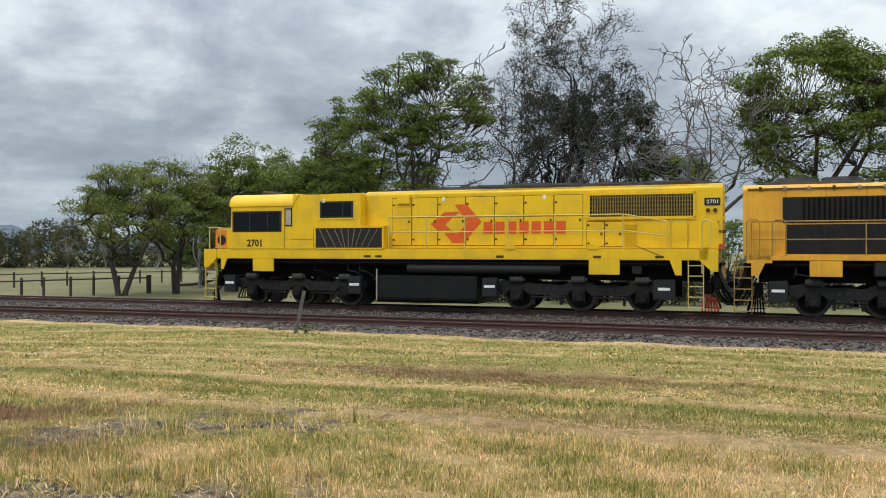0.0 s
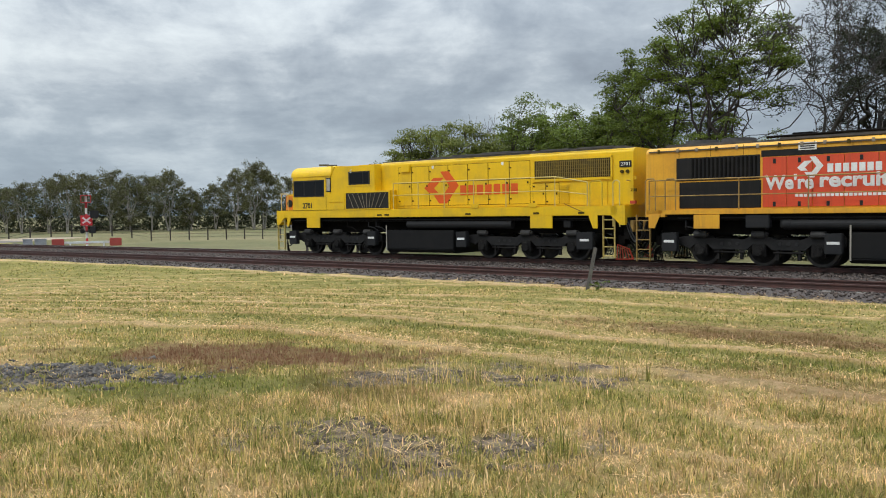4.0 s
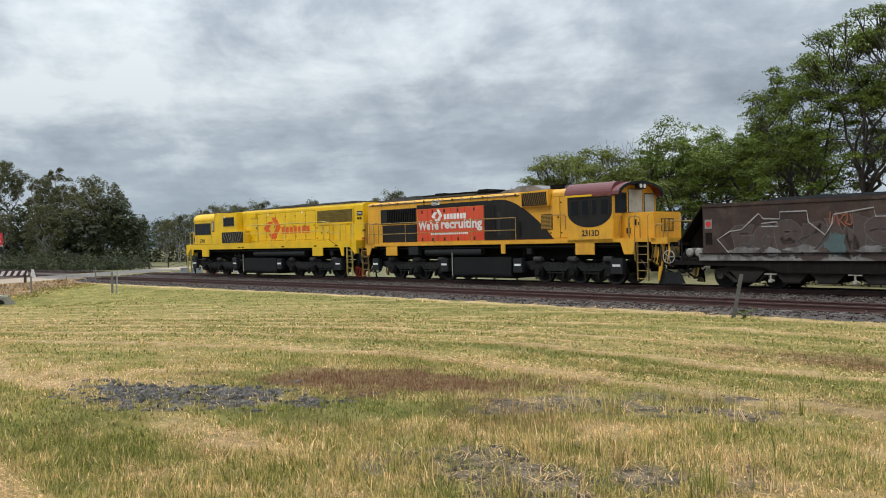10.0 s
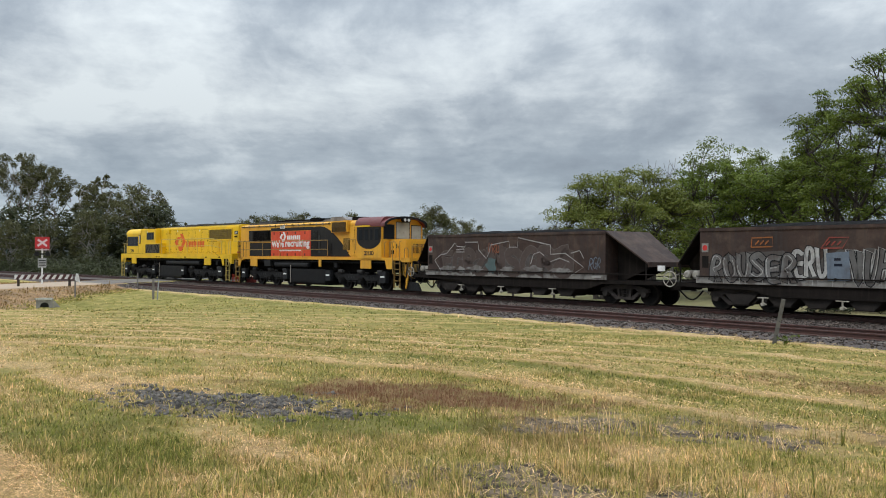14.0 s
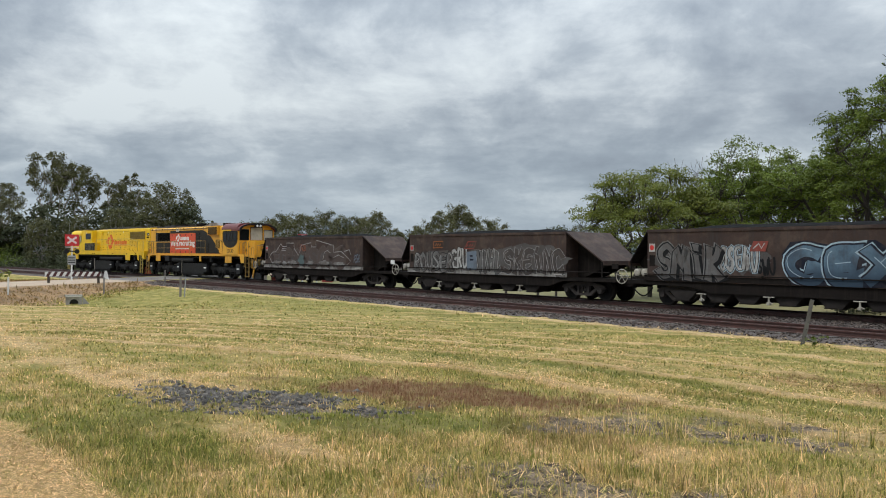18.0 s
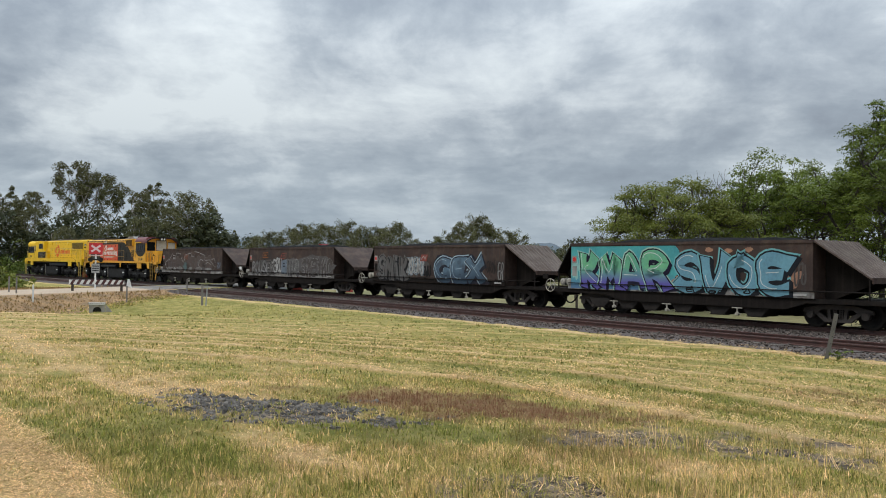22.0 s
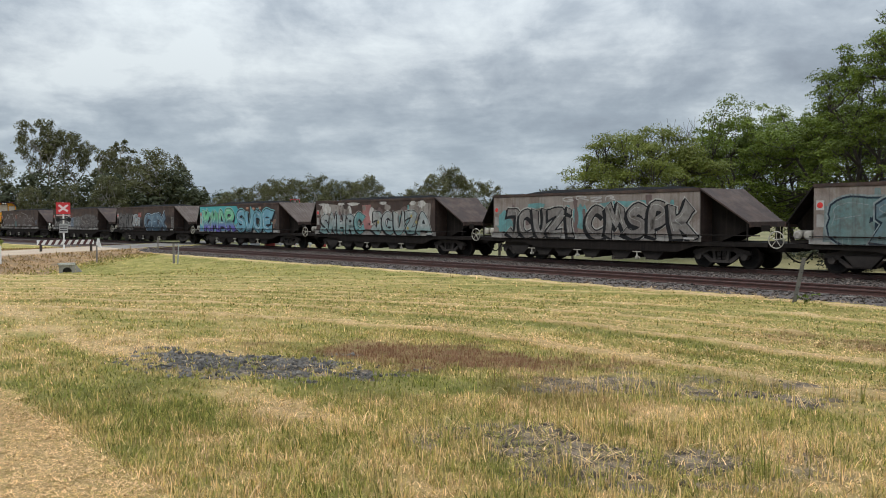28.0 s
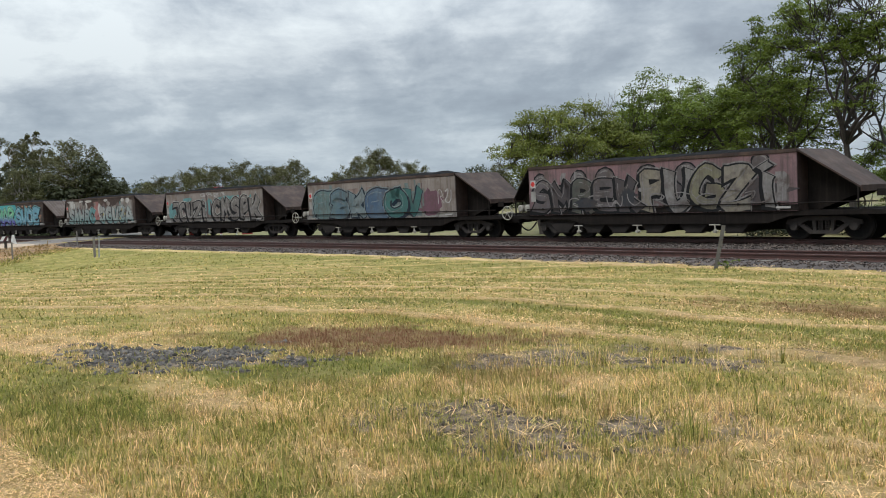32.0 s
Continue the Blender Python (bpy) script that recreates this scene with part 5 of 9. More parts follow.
    # tall grab rails beside the nose, hoses and grimy brackets over the rear plough
    for x, za, zb in ((6.48, 1.74, 2.52), (6.86, 1.74, 2.52), (7.12, 0.9, 2.56), (7.68, 0.9, 2.56)):
        part("grab_rail", rod(bmesh.new(), [(x, -W + 0.03, za), (x, -W - 0.02, za + 0.05), (x, -W - 0.02, zb - 0.05), (x, -W + 0.1, zb)], 0.017), RAILO, root)
    for i, x in enumerate((6.58, 6.98)):
        part("nose_panel", boxes((x - 0.13, x + 0.13, -0.905, -0.87, 2.12, 2.4), bev=0.008), ORG, root)
        part("panel_handle", boxes((x - 0.02, x + 0.02, -0.925, -0.9, 2.2, 2.3)), SEAM, root)
    for i in range(8):
        x = 7.75 + 0.11 * i
        za = 1.48 - 0.04 * (i % 3)
        part("end_hose", rod(bmesh.new(), [(x, -1.22 + 0.03 * (i % 2), za), (x + 0.05, -1.27, za - 0.25), (x - 0.04, -1.25, 0.95 - 0.06 * (i % 4)), (x + 0.1, -1.1, 0.72)], 0.024 if i % 3 else 0.035, 8), (SEAM, RAILO, ORG, TXT)[i % 4], root)
    for i, (xa, xb, za, zb) in enumerate(((7.72, 7.95, 1.02, 1.46), (8.0, 8.2, 1.2, 1.5), (8.26, 8.42, 1.08, 1.34))):
        part("end_bracket", prism([(xa, za), (xa, zb), (xb, zb), (xb, za + 0.12), (xb - 0.06, za)], -1.16, -1.05, bev=0.01), (ORG, RAILO, SEAM)[i], root)
    pp = part("plough_plate", prism([(7.95, 0.55), (8.75, 0.5), (8.95, 0.12), (7.9, 0.1)], -1.12, -1.06), BOX, root, "grey slotted plough plate")
    for i in range(4):
        for k in (0, 1):
            part("plough_slot", prism([(8.06 + 0.19 * i, 0.2 + 0.15 * k), (8.14 + 0.19 * i, 0.3 + 0.15 * k), (8.19 + 0.19 * i, 0.3 + 0.15 * k), (8.11 + 0.19 * i, 0.2 + 0.15 * k)], -1.126, -1.118), TXT, pp)
    bm = bmesh.new()
    ring(bm, (8.45, -1.3, 1.05), 0.22, 0.02)
    for k in range(5):
        a = k * 2 * math.pi / 5
        cyl(bm, (8.45, -1.3, 1.05), (8.45 + 0.21 * math.cos(a), -1.3, 1.05 + 0.21 * math.sin(a)), 0.014, 6)
    cyl(bm, (8.45, -1.3, 1.05), (8.45, -0.9, 1.05), 0.03, 8)
    part("handbrake_wheel", bm, HWHEEL, root, "pale spoked handbrake wheel")
    # banner: plain emblem and blocks for the brand, the readable words
    yb = y - 0.031
    part("emblem", flat(diamond(-3.62, 2.90, 0.36, 0.30), yb, 0.006), WHT, root, "white diamond emblem of two chevrons")
    for blk in word_blocks(-3.18, -1.72, 2.74, 2.98, 7):
        part("brand_word_block", flat([blk], yb, 0.006), WHT, root)
    part("banner_word", letters("We're", -4.90, -3.52, 2.28, 2.72, yb, 0.034), WHT, root, "white word reading We're")
    part("banner_word", letters("recruiting", -3.36, -0.76, 2.19, 2.72, yb, 0.034), WHT, root, "white word reading recruiting")
    for blk in word_blocks(-4.05, -1.62, 2.06, 2.14, 20):
        part("web_line_bar", flat([blk], yb, 0.006), WHT, root)
    part("cab_number", letters("2313D", 4.74, 5.56, 1.83, 2.06, -W - 0.003, 0.03), TXT, root, "black fleet number")
    loco_underframe(root, ORG, ((-7.0, -6.18), (4.43, 5.33)), (-2.55, 1.02), (-4.35, -0.75))
    part("sill_bracket", boxes((0.55, 0.78, -W - 0.02, -W + 0.02, 1.2, 1.58)), ORG, root)
    part("equipment_box", boxes((-5.4, -4.7, -W + 0.02, -W + 0.3, 1.16, 1.55), bev=0.02), BOX, root)
    part("end_tab", prism([(-8.5, 1.58), (-8.1, 1.58), (-8.3, 1.15), (-8.5, 1.15)], -W - 0.02, -W + 0.02), ORG, root)
    part("end_tab", prism([(6.5, 1.58), (7.1, 1.58), (7.05, 1.15), (6.65, 1.15)], -W - 0.02, -W + 0.02), ORG, root)
    for a, b in ((-8.05, -7.55), (-3.15, -2.68), (1.22, 1.72), (6.05, 6.6)):
        sandbox(root, a, b)
    cowcatcher(root, 1, UND)
    cowcatcher(root, -1, UND)
    end_cables(root, -9.1, -1)
    end_cables(root, 8.8, 1)
    coupler(root, -9.0, -1)
    coupler(root, 9.0, 1)
    ws = loco_bogie(root, (-6.9, -5.1, -3.4)) + loco_bogie(root, (2.3, 4.05, 5.75))
    return root, ws


# ---- spray paint on the wagons: thin layers of paint shapes ----
def paint(name, col, col2=None, wear=0.25, fade=None):
    """Spray paint, worn to the rust in patches; fade: (low colour, z from, z to) blends to a second can towards the foot."""
    m = surf("spray_" + name, col, col2, 1.4, 0.7, grain=14, grain_amt=0.15, bump=0, spots=(0.075, 0.055, 0.047), spot_amt=wear, spot_scale=2.6, streak=(0.06, 0.047, 0.042), streak_amt=wear, spec=0.2)
    if fade and "fade" not in m:
        m["fade"] = 1
        nt = m.node_tree
        bs = nt.nodes["Principled BSDF"]
        src = bs.inputs["Base Color"].links[0].from_socket
        tc, sp, mr, mx = (nt.nodes.new(k) for k in ("ShaderNodeTexCoord", "ShaderNodeSeparateXYZ", "ShaderNodeMapRange", "ShaderNodeMixRGB"))
        nt.links.new(tc.outputs["Object"], sp.inputs[0])
        nt.links.new(sp.outputs[2], mr.inputs[0])
        mr.inputs[1].default_value, mr.inputs[2].default_value = fade[1], fade[2]
        nt.links.new(mr.outputs[0], mx.inputs[0])
        mx.inputs[1].default_value = (*fade[0], 1)
        nt.links.new(src, mx.inputs[2])
        nt.links.new(mx.outputs[0], bs.inputs["Base Color"])
    return m


# skeletons of sprayed letters in a unit box
O_ = [(0.5, 1), (0.12, 0.8), (0.08, 0.3), (0.45, 0), (0.88, 0.25), (0.92, 0.75), (0.5, 1), (0.3, 0.95)]
BONES = {
    "S": [[(0.92, 0.82), (0.55, 1), (0.12, 0.8), (0.3, 0.56), (0.75, 0.42), (0.85, 0.14), (0.45, 0), (0.02, 0.12)]],
    "K": [[(0.18, 1.02), (0.14, 0.5), (0.2, -0.02)], [(0.9, 1), (0.6, 0.68), (0.28, 0.5), (0.62, 0.28), (0.98, -0.03)]],
    "M": [[(0.0, 0), (0.12, 0.5), (0.18, 1), (0.5, 0.42), (0.82, 1), (0.9, 0.5), (1.0, 0)]],
    "A": [[(0.02, 0), (0.25, 0.6), (0.45, 1), (0.62, 0.96), (0.78, 0.5), (0.98, 0)], [(0.2, 0.32), (0.8, 0.36)]],
    "R": [[(0.16, 0), (0.12, 0.5), (0.18, 0.98), (0.6, 1), (0.88, 0.78), (0.62, 0.52), (0.3, 0.48), (0.6, 0.3), (0.98, -0.02)]],
    "V": [[(0.05, 1), (0.25, 0.45), (0.48, 0), (0.7, 0.5), (0.92, 1.02)]],
    "U": [[(0.1, 1), (0.12, 0.4), (0.4, 0), (0.75, 0.15), (0.88, 0.6), (0.9, 1.0)]],
    "O": [O_],
    "E": [[(0.95, 0.92), (0.5, 1), (0.15, 0.85), (0.1, 0.5), (0.16, 0.14), (0.5, 0), (0.98, 0.08)], [(0.15, 0.5), (0.8, 0.55)]],
    "N": [[(0.08, 0), (0.14, 0.6), (0.2, 1), (0.5, 0.5), (0.82, 0.02), (0.86, 0.6), (0.94, 1.03)]],
    "C": [[(0.92, 0.8), (0.55, 1), (0.12, 0.75), (0.1, 0.3), (0.45, 0), (0.95, 0.15)]],
    "G": [[(0.92, 0.85), (0.55, 1), (0.12, 0.72), (0.1, 0.28), (0.5, 0), (0.9, 0.15), (0.88, 0.42), (0.55, 0.45)]],
    "Z": [[(0.08, 0.92), (0.5, 1), (0.92, 0.95), (0.5, 0.5), (0.08, 0.06), (0.5, 0.0), (0.98, 0.1)]],
    "I": [[(0.5, 0), (0.46, 0.4), (0.52, 0.72)], [(0.5, 0.98), (0.54, 1.02)]],
    "J": [[(0.2, 0.95), (0.6, 1), (0.85, 0.95), (0.78, 0.4), (0.5, 0), (0.08, 0.2)]],
    "F": [[(0.22, -0.02), (0.16, 0.5), (0.14, 0.92), (0.5, 1), (0.95, 0.95)], [(0.18, 0.5), (0.75, 0.56)]],
    "H": [[(0.12, 1.02), (0.14, 0.5), (0.1, -0.02)], [(0.86, 1.02), (0.88, 0.5), (0.92, -0.02)], [(0.14, 0.5), (0.88, 0.55)]],
    "L": [[(0.2, 1.02), (0.16, 0.5), (0.2, 0.06), (0.55, 0.02), (0.95, 0.1)]],
    "X": [[(0.06, 1.0), (0.5, 0.5), (0.96, 0.0)], [(0.94, 1.02), (0.5, 0.5), (0.04, -0.02)]],
    "P": [[(0.16, -0.02), (0.14, 0.5), (0.16, 0.97), (0.62, 1.0), (0.9, 0.74), (0.6, 0.48), (0.2, 0.46)]],
    "W": [[(0.02, 1), (0.15, 0.4), (0.25, 0), (0.5, 0.6), (0.76, 0), (0.88, 0.5), (1.0, 1.02)]],
}
SCRIBBLES = [BONES[k] for k in "SRGEUWZ"] + [[[(0.1, 0), (0.2, 0.9), (0.6, 1), (0.75, 0.6), (0.4, 0.45), (0.85, 0.05)]], [[(0.05, 0.85), (0.45, 1), (0.4, 0.5), (0.1, 0.2), (0.6, 0), (0.95, 0.3), (0.8, 0.9)]]]


def smooth_line(pts, k=4):
    """A curve through the points."""
    P = [pts[0]] + list(pts) + [pts[-1]]
    out = []
    for a, b, c, d in zip(P, P[1:], P[2:], P[3:]):
        for i in range(k):
            t = i / k
            out.append(tuple(0.5 * (2 * b[j] + (c[j] - a[j]) * t + (2 * a[j] - 5 * b[j] + 4 * c[j] - d[j]) * t * t + (3 * b[j] - a[j] - 3 * c[j] + d[j]) * t ** 3) for j in (0, 1)))
    return out + [tuple(pts[-1])]


def brush(bm, line, rad, y, low=0.93, flare=0.0):
    """A painted stroke along a line (x, z): broad on the slant like a chisel tip, with cut ends that flare."""
    rows, m = [], len(line)
    for i, (x, z) in enumerate(line):
        a, b = line[max(i - 1, 0)], line[min(i + 1, m - 1)]
        dx, dz = b[0] - a[0], b[1] - a[1]
        n = math.hypot(dx, dz) or 1
        dx, dz = dx / n, dz / n
        r = rad[i] * (1 + 0.22 * flare * (abs(dx * 0.8 + dz * 0.6) - 0.5))
        if flare and 0 < i < m - 1:
            # keep the full width round a corner
            ex, ez = x - a[0], z - a[1]
            r /= max(0.72, abs(ex * dx + ez * dz) / (math.hypot(ex, ez) or 1))
        e = 0.0
        if flare and i in (0, m - 1):
            r, e = r * (1 + 0.28 * flare), rad[i] * (0.55 if i else -0.55)
        k = 0.5 * rad[i] * flare if i in (0, m - 1) else 0.0
        rows.append([bm.verts.new((x + dx * (e + s * k) + s * -dz * r, y, max(low, min(zmax_paint, z + dz * (e + s * k) + s * dx * r)))) for s in (-1, 1)])
    for p, q in zip(rows, rows[1:]):
        bm.faces.new((p[0], p[1], q[1], q[0]))
    if not flare:
        for (x, z), r in ((line[0], rad[0]), (line[-1], rad[-1])):
            bm.faces.new([bm.verts.new((x + r * math.cos(k * 0.785), y + 0.0002, max(low, min(zmax_paint, z + r * math.sin(k * 0.785))))) for k in range(8)])


def spray_letters(root, bones, x0, x1, z0, z1, fill, line, rim, seed, fat=0.10, edge=0.035, shade=(-0.05, -0.05), shine=None, depth=0.0, arch=0.0, sharp=True):
    """Hand-sprayed letters packed edge to edge: haloed, outlined with a dropped block, filled, with thin highlights along the strokes."""
    rr = random.Random(seed)
    n = len(bones)
    w = (x1 - x0) / n
    for i, strokes in enumerate(bones):
        cx = x0 + (i + 0.5) * w
        tilt, bulge, dz = rr.uniform(-0.16, 0.16), rr.uniform(-0.08, 0.10), rr.uniform(-0.07, 0.05)
        hw = w * rr.uniform(0.40, 0.50)
        rise = arch * (1 - ((i + 0.5) / n * 2 - 1) ** 2)
        fat_i = min(fat * rr.uniform(1.0, 1.25), w * 0.16)
        lines = []
        for s in strokes:
            pts = []
            for u, v in s:
                u, v = u + rr.uniform(-0.06, 0.06), v + rr.uniform(-0.05, 0.05)
                q = (v - 0.5)
                pts.append((cx + (u - 0.5) * 2 * hw * (1 + bulge * q * 2) + tilt * q * (z1 - z0), z0 + fat + v * (z1 - z0 - 2 * fat + rise) + dz))
            ln = smooth_line(pts, 3 if sharp else 5)
            m = len(ln)
            k0, k1 = rr.uniform(0.8, 1.3), rr.uniform(0.8, 1.3)
            lines.append((ln, [fat_i * (k0 + (k1 - k0) * j / (m - 1)) for j in range(m)]))
        top, fill_i = None, fill[i % len(fill)] if isinstance(fill, tuple) else fill
        block = [] if shade is None else [(edge, 0.0013 - 0.0003 * b, line, "paint_shadow", (shade[0] * b / 2, shade[1] * b / 2)) for b in (3, 2, 1)]
        for grow_, y, mat, nm, off in [(edge * 2.0, 0.0, rim, "paint_rim", (0, 0))] + block + [(edge, 0.0016, line, "paint_outline", (0, 0)), (0, 0.0024, fill_i, "paint_letter", (0, 0))]:
            if mat is None:
                continue
            bm = bmesh.new()
            for k, (ln, rad) in enumerate(lines):
                brush(bm, [(x + off[0], z + off[1]) for x, z in ln], [r + grow_ for r in rad], -W - depth - 0.008 - y - 0.0036 * i - 0.00012 * k, flare=0.75 if fat > 0.03 else 0.0)
            ob = part(nm, bm, mat, top or root)
            top = top or ob
        if shine is not None:
            bm = bmesh.new()
            for ln, rad in lines:
                j = rr.randint(0, max(0, len(ln) // 3))
                seg = ln[j:j + max(4, len(ln) * 2 // 3)]
                if len(seg) > 2:
                    brush(bm, [(x - fat_i * 0.55, z + fat_i * 0.4) for x, z in seg], [0.013] * len(seg), -W - depth - 0.0112 - 0.0036 * i)
            part("paint_highlight", bm, shine, top)


def spray_word(root, word, x0, x1, z0, z1, fill, line, rim, seed, fat=0.10, **kw):
    spray_letters(root, [BONES[c] for c in word], x0, x1, z0, z1, fill, line, rim, seed, fat, **kw)


def wild_shapes(root, x0, x1, z0, z1, n, fill, line, rim, seed, fat=0.10, **kw):
    """Interlocked letter-like strokes that cannot be read."""
    rr = random.Random(seed + 50)
    spray_letters(root, rr.sample(SCRIBBLES, n), x0, x1, z0, z1, fill, line, rim, seed, fat, **kw)


def smears(root, x0, x1, n, mats, seed, y=0.0062):
    """Upright smears of old thin paint."""
    rr = random.Random(seed)
    for i in range(n):
        x, z0, z1, w = rr.uniform(x0, x1), rr.uniform(1.0, 1.7), rr.uniform(1.9, 2.62), rr.uniform(0.06, 0.28)
        m = 6
        a = [(x - w * rr.uniform(0.3, 1.0), z0 + (z1 - z0) * k / m) for k in range(m + 1)]
        b = [(x + w * rr.uniform(0.3, 1.0), z0 + (z1 - z0) * k / m) for k in range(m + 1)]
        wash(root, [a + b[::-1]], rr.choice(mats), y + 0.00012 * i, "paint_smear")


def drips(root, x0, x1, z, n, mat, seed, y=0.017):
    rr = random.Random(seed)
    for i in range(n):
        x = rr.uniform(x0, x1)
        bm = bmesh.new()
        ln = rr.uniform(0.08, 0.3)
        brush(bm, [(x, z), (x + 0.004, z - ln * 0.5), (x, z - ln)], [0.012, 0.01, 0.007], -W - y)
        part("paint_drip", bm, mat, root)


zmax_paint = 2.66


def blob(cx, cz, rx, rz, rr, n=18, rough=0.18):
    return [(cx + rx * math.cos(a) * (1 + rr.uniform(-rough, rough)), min(zmax_paint, cz + rz * math.sin(a) * (1 + rr.uniform(-rough, rough)))) for a in [2 * math.pi * k / n for k in range(n)]]


def wash(root, polys, mat, y=0.004, name="paint_wash"):
    for k, p in enumerate(polys):
        bm = bmesh.new()
        bm.faces.new([bm.verts.new((x, -W - y - 0.0005 * k, z)) for x, z in p])
        part(name, bm, mat, root)


def bubble(root, x, z, rx, rz, fill, rim, shine, rr, depth=0.006):
    """A rounded sprayed shape behind the letters, with a dark rim and a pale arc."""
    wash(root, [blob(x, z, rx + 0.055, rz + 0.055, rr, 26, 0.05)], rim, depth)
    wash(root, [blob(x, z, rx, rz, rr, 26, 0.05)], fill, depth + 0.0012)
    bm = bmesh.new()
    arc = [(x + 0.8 * rx * math.cos(a), z + 0.8 * rz * math.sin(a)) for a in (0.3, 0.7, 1.1, 1.5, 1.9, 2.3)]
    brush(bm, arc, [0.012, 0.022, 0.028, 0.028, 0.022, 0.012], -W - depth - 0.0022)
    part("paint_arc", bm, shine, root)


def graffiti(idx, root):
    rr = random.Random(100 + idx)
    P = paint
    black, white = P("black", (0.009, 0.009, 0.01), wear=0.0), P("white", (0.42, 0.41, 0.39), wear=0.55)
    silver, grey = P("silver", (0.17, 0.165, 0.16), (0.10, 0.095, 0.09), 0.65), P("grey", (0.085, 0.078, 0.075), (0.055, 0.048, 0.045), 0.65)
    soot = P("soot", (0.025, 0.022, 0.021), wear=0.4)
    if idx == 1:
        wash(root, [blob(-4.2, 1.45, 1.5, 0.36, rr, 40, 0.25), blob(-0.6, 1.5, 2.6, 0.4, rr, 40, 0.2)], grey)
        dull, faint = P("dull", (0.085, 0.062, 0.055), None, 0.6), P("faint_white", (0.36, 0.34, 0.325), None, 0.4)
        wild_shapes(root, -5.6, -2.6, 1.02, 2.1, 4, dull, P("dim_line", (0.13, 0.115, 0.105), None, 0.6), None, 1, 0.13, edge=0.022, shade=None)
        wild_shapes(root, -2.4, 2.4, 1.02, 2.2, 5, dull, P("dim_line", (0.13, 0.115, 0.105), None, 0.6), None, 21, 0.13, edge=0.022, shade=None)
        # one thin pale line drawn round the whole piece, stepped like a skyline
        for run_ in (((-5.6, 1.02), (-6.15, 1.62), (-5.7, 1.88), (-5.3, 1.92), (-4.7, 2.42), (-4.55, 2.25), (-4.0, 2.22), (-4.0, 2.44), (-3.15, 2.44), (-3.1, 2.1), (-2.6, 1.7), (-2.4, 2.02), (-2.35, 2.3), (-1.2, 2.46), (-1.15, 2.2), (-0.68, 2.2), (-0.65, 2.6), (0.95, 2.32), (1.2, 2.28), (1.2, 1.9), (2.0, 1.94), (2.95, 1.4), (2.3, 1.05)),
                     ((-4.6, 2.1), (-4.1, 2.14), (-4.05, 2.0), (-4.6, 2.0)), ((0.1, 1.5), (0.25, 1.9), (0.6, 2.0), (0.85, 1.85)), ((2.3, 1.95), (2.75, 2.05), (2.95, 1.75)), ((1.2, 1.6), (1.7, 1.75), (2.2, 1.6))):
            bm = bmesh.new()
            brush(bm, list(run_), [0.02] * len(run_), -W - 0.032)
            part("paint_line", bm, faint, root)
        wild_shapes(root, -2.5, -1.8, 1.95, 2.35, 3, P("rusty_orange", (0.26, 0.09, 0.05), None, 0.4), None, None, 23, 0.02, shade=None, depth=0.012)
        wash(root, [blob(-2.3, 1.45, 0.32, 0.34, rr, 20, 0.3)], P("dull_teal", (0.09, 0.13, 0.13)), 0.0285)
        wash(root, [blob(-5.2, 1.24, 0.5, 0.14, rr, 20, 0.35), blob(-3.3, 1.26, 0.5, 0.13, rr, 20, 0.35), blob(-4.3, 1.22, 0.3, 0.12, rr, 20, 0.35), blob(-1.3, 1.26, 0.4, 0.12, rr, 20, 0.35), blob(0.2, 1.28, 0.5, 0.13, rr, 20, 0.35), blob(1.7, 1.24, 0.6, 0.1, rr, 20, 0.35)], P("worn_white", (0.27, 0.26, 0.25), (0.12, 0.11, 0.1), 0.6), 0.029)
        wild_shapes(root, 3.2, 3.8, 1.35, 1.8, 3, P("steel_blue", (0.14, 0.17, 0.21), None, 0.3), None, None, 22, 0.014, shade=None)
    elif idx == 2:
        wash(root, [blob(-4.2, 1.5, 2.0, 0.5, rr, 40, 0.2), blob(-1.2, 1.55, 1.2, 0.5, rr, 40, 0.2), blob(1.9, 1.7, 2.2, 0.62, rr, 40, 0.15)], P("primer", (0.10, 0.095, 0.09), (0.06, 0.052, 0.05), 0.5))
        spray_word(root, "ROUSER", -6.3, -3.2, 1.0, 1.98, silver, black, None, 2, 0.12, edge=0.03, shade=None, sharp=False, shine=white)
        wild_shapes(root, -3.3, -2.2, 1.15, 2.1, 3, white, black, None, 3, 0.05, edge=0.025, shade=None)
        wash(root, [[(-2.2, 1.1), (-2.25, 1.95), (-1.55, 2.0), (-1.5, 1.12)]], P("steel_blue", (0.14, 0.17, 0.21), None, 0.3), 0.02)
        part("dark_stencil", boxes((-2.0, -1.8, -W - 0.024, -W - 0.021, 1.72, 1.8), (-2.0, -1.75, -W - 0.024, -W - 0.021, 1.55, 1.63)), P("navy", (0.008, 0.011, 0.022)), root)
        spray_word(root, "VUHL", -1.5, 0.1, 1.0, 2.05, P("mid_silver", (0.13, 0.125, 0.12), (0.08, 0.075, 0.072), 0.4), black, white, 4, 0.09, edge=0.03, shade=None)
        spray_word(root, "SKEINC", 0.3, 3.9, 1.0, 2.15, P("umber", (0.075, 0.062, 0.056), (0.05, 0.042, 0.04), 0.4), black, P("faint_white", (0.36, 0.34, 0.325), None, 0.4), 24, 0.125, edge=0.02, shade=None, shine=P("faint_white", (0.36, 0.34, 0.325), None, 0.4))
        drips(root, -6.2, 3.6, 1.12, 18, white, 25)
